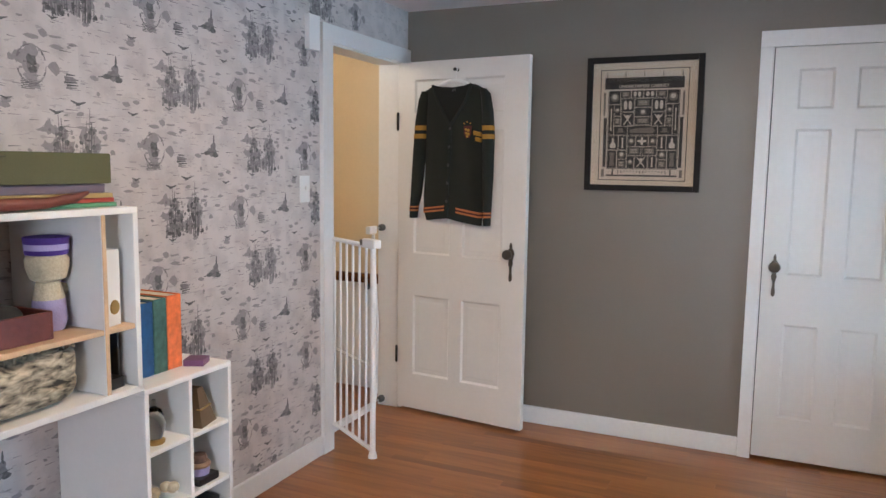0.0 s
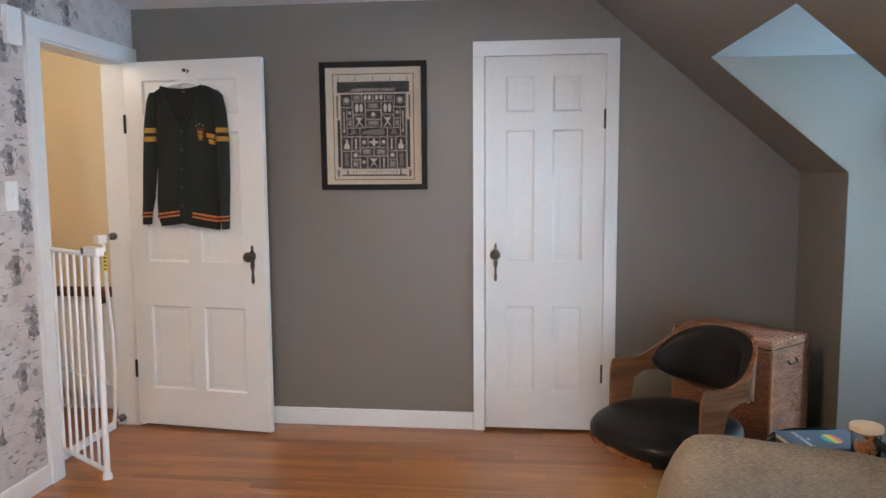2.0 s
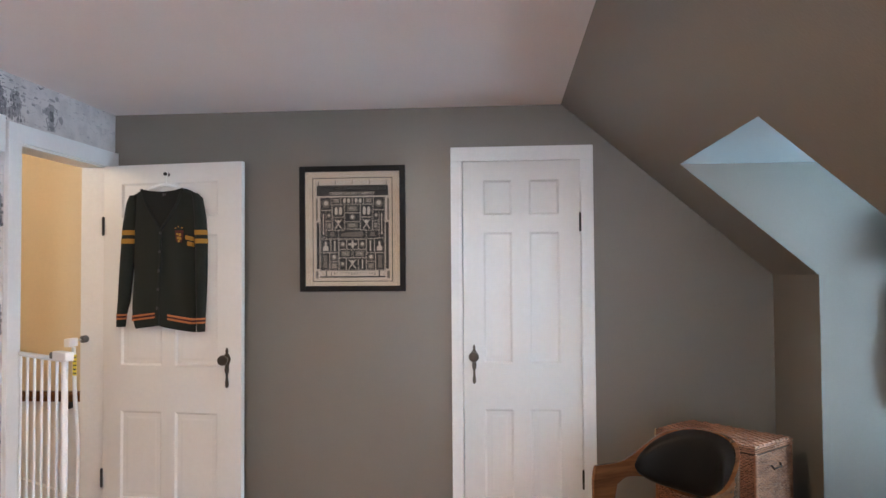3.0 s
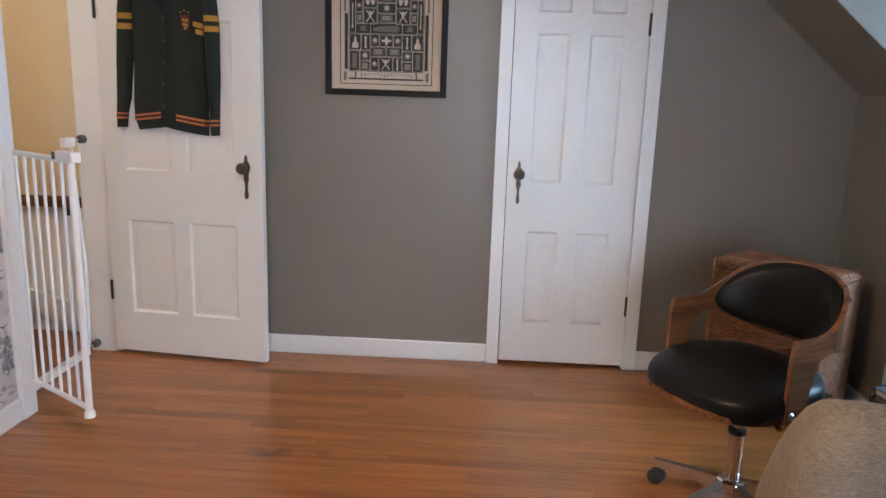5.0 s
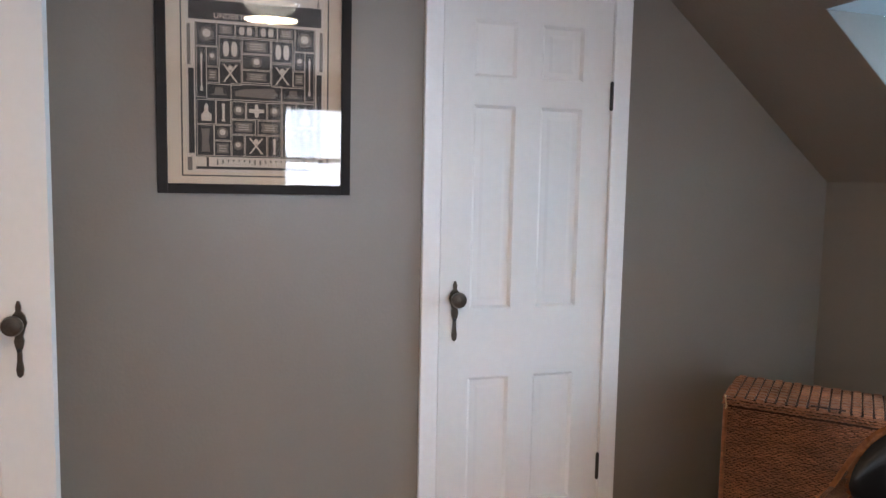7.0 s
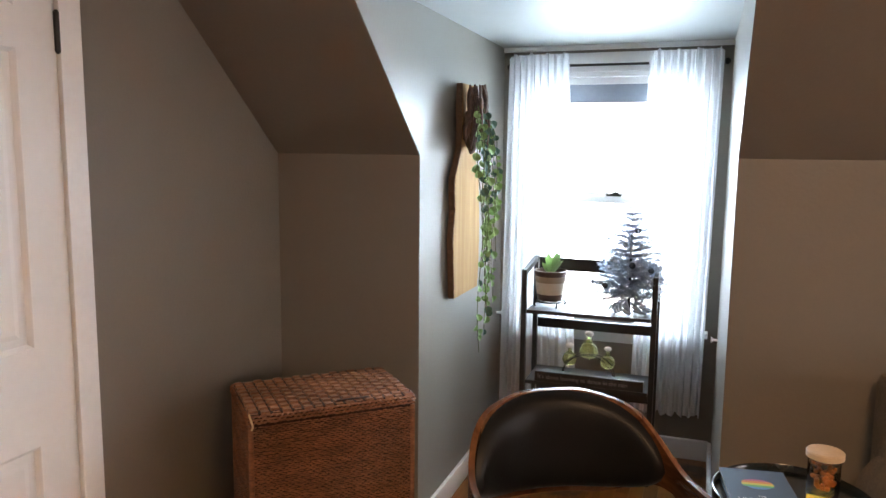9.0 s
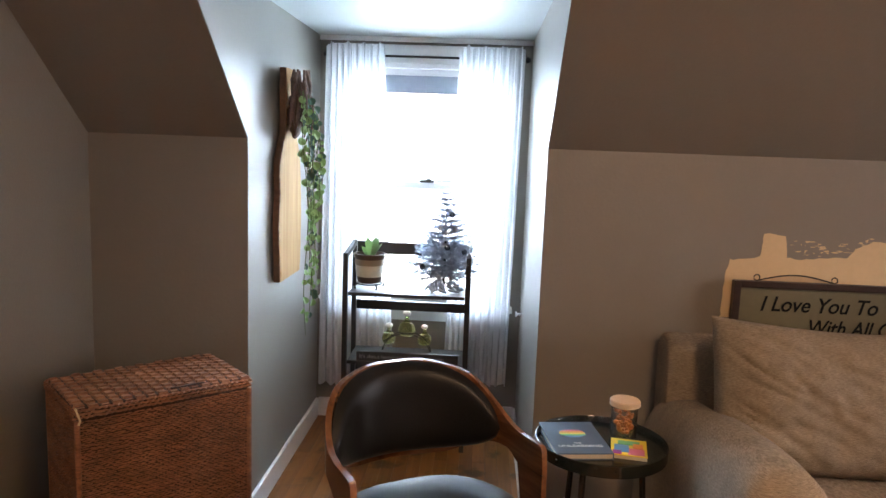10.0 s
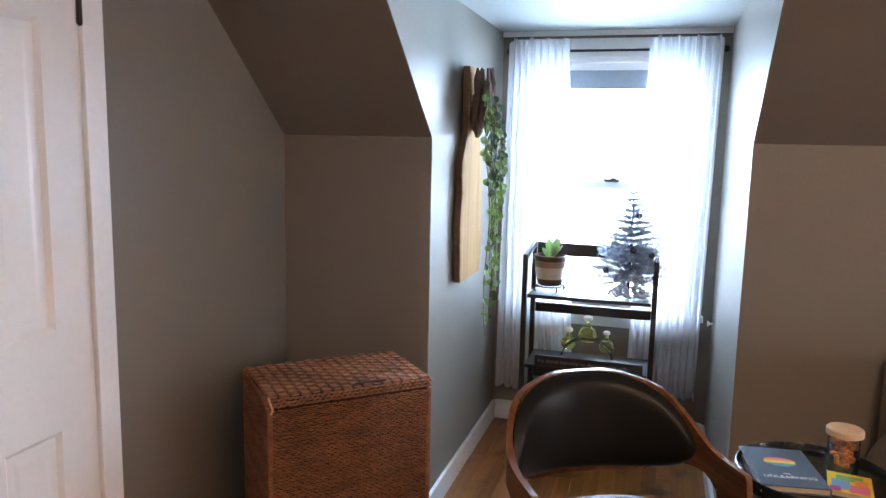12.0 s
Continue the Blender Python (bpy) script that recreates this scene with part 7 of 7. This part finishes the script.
def dense(pts, jag):
    out = []
    for (a_, b_), (c_, d_) in zip(pts, pts[1:]):
        k = max(1, int(abs(c_ - a_) / 0.015))
        out += [(b_ + (d_ - b_) * i / k + rr.uniform(-jag, jag) - 2.33, a_ + (c_ - a_) * i / k - 1.26) for i in range(k)]
    return out + [(pts[-1][1] - 2.33, pts[-1][0] - 1.26)]


le, re_ = dense(left_edge, 0.002), dense(right_edge, 0.002)
bm = bmesh.new()
prism(bm, [(x_ + 0.005, z_) for x_, z_ in le] + re_, 1, -0.033, -0.010)
bdp = part("slab", bm, BOARD, bd, "honey coloured grained slab")
bm = bmesh.new()
prism(bm, [(x_ - 0.001, z_) for x_, z_ in le] + [(x_ + 0.0051, z_) for x_, z_ in le[::-1]], 1, -0.0315, -0.008)
part("bark_edge", bm, BARK, bd, "rough dark bark edge")
for z_ in (0.30, -0.33):
    part("spacer", bm_box(0.0, 0.03, -0.010, 0.0, z_, z_ + 0.03), BLACKWOOD, bd)

hp = thing("hanging_planter", "trailing green plant in a brown root planter fixed to the board", "hanging plant", (2.318, 2.935, 1.50))
bm = bmesh.new()
rr = random.Random(31)
for k in range(30):
    a_ = rr.uniform(0, 6.28)
    pts, p = [], Vector((0.050 * math.cos(a_) + 0.005, 0.030 * math.sin(a_) + 0.010, 0.16 + rr.uniform(-0.03, 0.03)))
    for i in range(7):
        pts.append(p.copy())
        p += Vector((rr.uniform(-0.018, 0.018), rr.uniform(-0.010, 0.010), -0.034 + rr.uniform(-0.01, 0.01)))
        p.y = max(-0.04, min(0.045, p.y))
    tube(bm, pts, [0.004, 0.007, 0.008, 0.007, 0.006, 0.005, 0.002], 6)
part("root_tangle", bm, ROOT, hp, "tangle of dry brown roots", kind="stuff", smooth=True)
bm = bmesh.new()
soft_box(bm, -0.030, 0.060, 0.012, 0.062, -0.08, 0.09, 2.4, 22)
for v in bm.verts:
    v.co += v.co.normalized() * (0.016 * noise.noise(v.co * 26) + 0.009 * noise.noise(v.co * 70))
part("moss_bowl", bm, BARK, hp, "mossy brown bowl", smooth=True)
leaf_me = {}


def leaf_mesh(kind):
    if kind not in leaf_me:
        bm = bmesh.new()
        r_ = 0.0180
        rim = [bm.verts.new((r_ * (1.0 + 0.12 * math.cos(q)) * math.sin(q), 0.004 * math.cos(2 * q), -r_ * (1 + math.cos(q)) * 0.95)) for q in [i * math.pi / 7 for i in range(14)]]
        mid_ = bm.verts.new((0, 0.004, -r_))
        for i in range(14):
            bm.faces.new((rim[i], rim[(i + 1) % 14], mid_))
        me = bpy.data.meshes.new("leaf")
        bm.to_mesh(me)
        bm.free()
        me.materials.append(LEAF if kind else LEAFDARK)
        leaf_me[kind] = me
    return leaf_me[kind]


ends = [(-0.01, -0.02, -0.55), (0.02, -0.03, -0.50), (0.05, -0.02, -0.62), (0.07, -0.03, -0.66), (0.09, -0.01, -0.46), (0.03, 0.0, -0.30), (0.00, -0.04, -0.34), (0.06, -0.05, -0.36), (-0.03, -0.03, -0.78), (0.02, -0.02, -0.86), (0.11, -0.03, -0.52), (0.10, -0.04, -0.28), (0.04, -0.04, -0.72)]
lc = 0
for vi, (ex, ey, ez) in enumerate(ends):
    n_ = int(abs(ez + 0.0) / 0.020)
    pts = []
    for i in range(n_ + 1):
        f = i / n_
        pts.append(Vector((-0.02 + (ex - 0.015) * 1.0 * min(1, f * 2.6) + 0.062 * math.cos(vi * 2.4) + 0.010 * math.sin(f * 9 + vi), -0.012 + ey * min(1, f * 3) + 0.006 * math.sin(f * 11 + vi * 2), 0.10 + (ez - 0.10) * f)))
    bm = bmesh.new()
    tube(bm, pts, 0.0014, 5)
    vine = part("vine", bm, STEM, hp, "thin trailing stem", smooth=True)
    for i in range(1, n_ + 1):
        sparse = 0.42 if pts[i].z < -0.28 else 0.60
        if rr.random() > sparse or lc > 288:
            continue
        ob = new("leaf", leaf_mesh(rr.random() < (0.45 if pts[i].z > -0.25 else 0.7)))
        ob.parent = vine
        s_ = rr.uniform(0.5, 1.05)
        ob.matrix_basis = Matrix.Translation(pts[i] + Vector((rr.uniform(-0.008, 0.008), -0.003, 0.0))) @ pose(0, 0, 0, rr.uniform(-30, 25), rr.uniform(-50, 50), rr.uniform(-75, -5)) @ Matrix.Scale(s_, 4)
        lc += 1
hooks = thing("curtain_holdback", "small white curtain holdback knob on the dormer wall", "holdback", (XD - 0.06, D1 - 0.003, 0.64))
bm = bmesh.new()
lathe(bm, [(0.006, 0.0), (0.006, -0.02), (0.013, -0.024), (0.013, -0.03)], n=12, axis="y")
part("knob", bm, PLASTIC, hooks, smooth=True)
h2 = thing("curtain_holdback", "small white holdback knob beside the window corner", "holdback", (XD - 0.16, D0 + 0.003, 0.62))
bm = bmesh.new()
lathe(bm, [(0.006, 0.0), (0.006, 0.02), (0.013, 0.024), (0.013, 0.03)], n=12, axis="y")
part("knob", bm, PLASTIC, h2, smooth=True)

# ---- floor: strips of oak ----
structure("subfloor", bm_box(-3.6, XD + 0.1, YS - 0.1, 4.2, -0.12, -0.016), SEAM, "dark subfloor")
floor = thing("floor", "glossy reddish oak strip floor with dark seams", "floor")
floor["kind"] = "structure"
W = 0.057
cache = {}


def plank_mesh(length):
    key = round(length, 3)
    if key not in cache:
        bm = bm_box(0, key - 0.0007, 0.0004, W - 0.0004, -0.015, 0)
        me = bpy.data.meshes.new("plank")
        bm.to_mesh(me)
        bm.free()
        me.materials.append(PLANK)
        cache[key] = me
    return cache[key]


rng = random.Random(5)
rest_v, rest_f, count = [], [], 0
row = 0
y = YN + 0.55 - W * math.ceil((YN + 0.55 - YS) / W)
while y < YN + 0.5:
    x0 = -3.58 if y > 1.2 and y < 3.7 else XW - 0.02
    x1 = XD if D0 - 0.03 < y < D1 else XE
    if y > YN - 0.01:
        x0, x1 = (-3.58, 1.06)
    x = x0
    first = 0.3 + 0.15 * rng.randrange(6)
    while x < x1 - 0.001:
        n = first if x == x0 else 0.6 + 0.15 * rng.randrange(6)
        n = min(n, x1 - x)
        if x1 - x - n < 0.12:
            n = x1 - x
        if 0.6 < y < YN and x > XW - 0.4 and count < 300:
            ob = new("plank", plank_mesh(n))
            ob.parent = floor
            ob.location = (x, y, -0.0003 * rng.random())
            count += 1
        else:
            k = len(rest_v)
            a, b, c, d = x + 0.0004, x + n - 0.0004, y + 0.0005, y + W - 0.0005
            rest_v += [(a, c, -0.015), (b, c, -0.015), (b, d, -0.015), (a, d, -0.015), (a, c, 0), (b, c, 0), (b, d, 0), (a, d, 0)]
            rest_f += [(k, k + 3, k + 2, k + 1), (k + 4, k + 5, k + 6, k + 7), (k, k + 1, k + 5, k + 4), (k + 1, k + 2, k + 6, k + 5), (k + 2, k + 3, k + 7, k + 6), (k + 3, k, k + 4, k + 7)]
        x += n
    y += W
me = bpy.data.meshes.new("planks")
me.from_pydata(rest_v, [], rest_f)
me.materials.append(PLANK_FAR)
ob = new("planks", me)
ob.parent = floor
tagged(ob, "oak floor strips", "", "", "stuff")
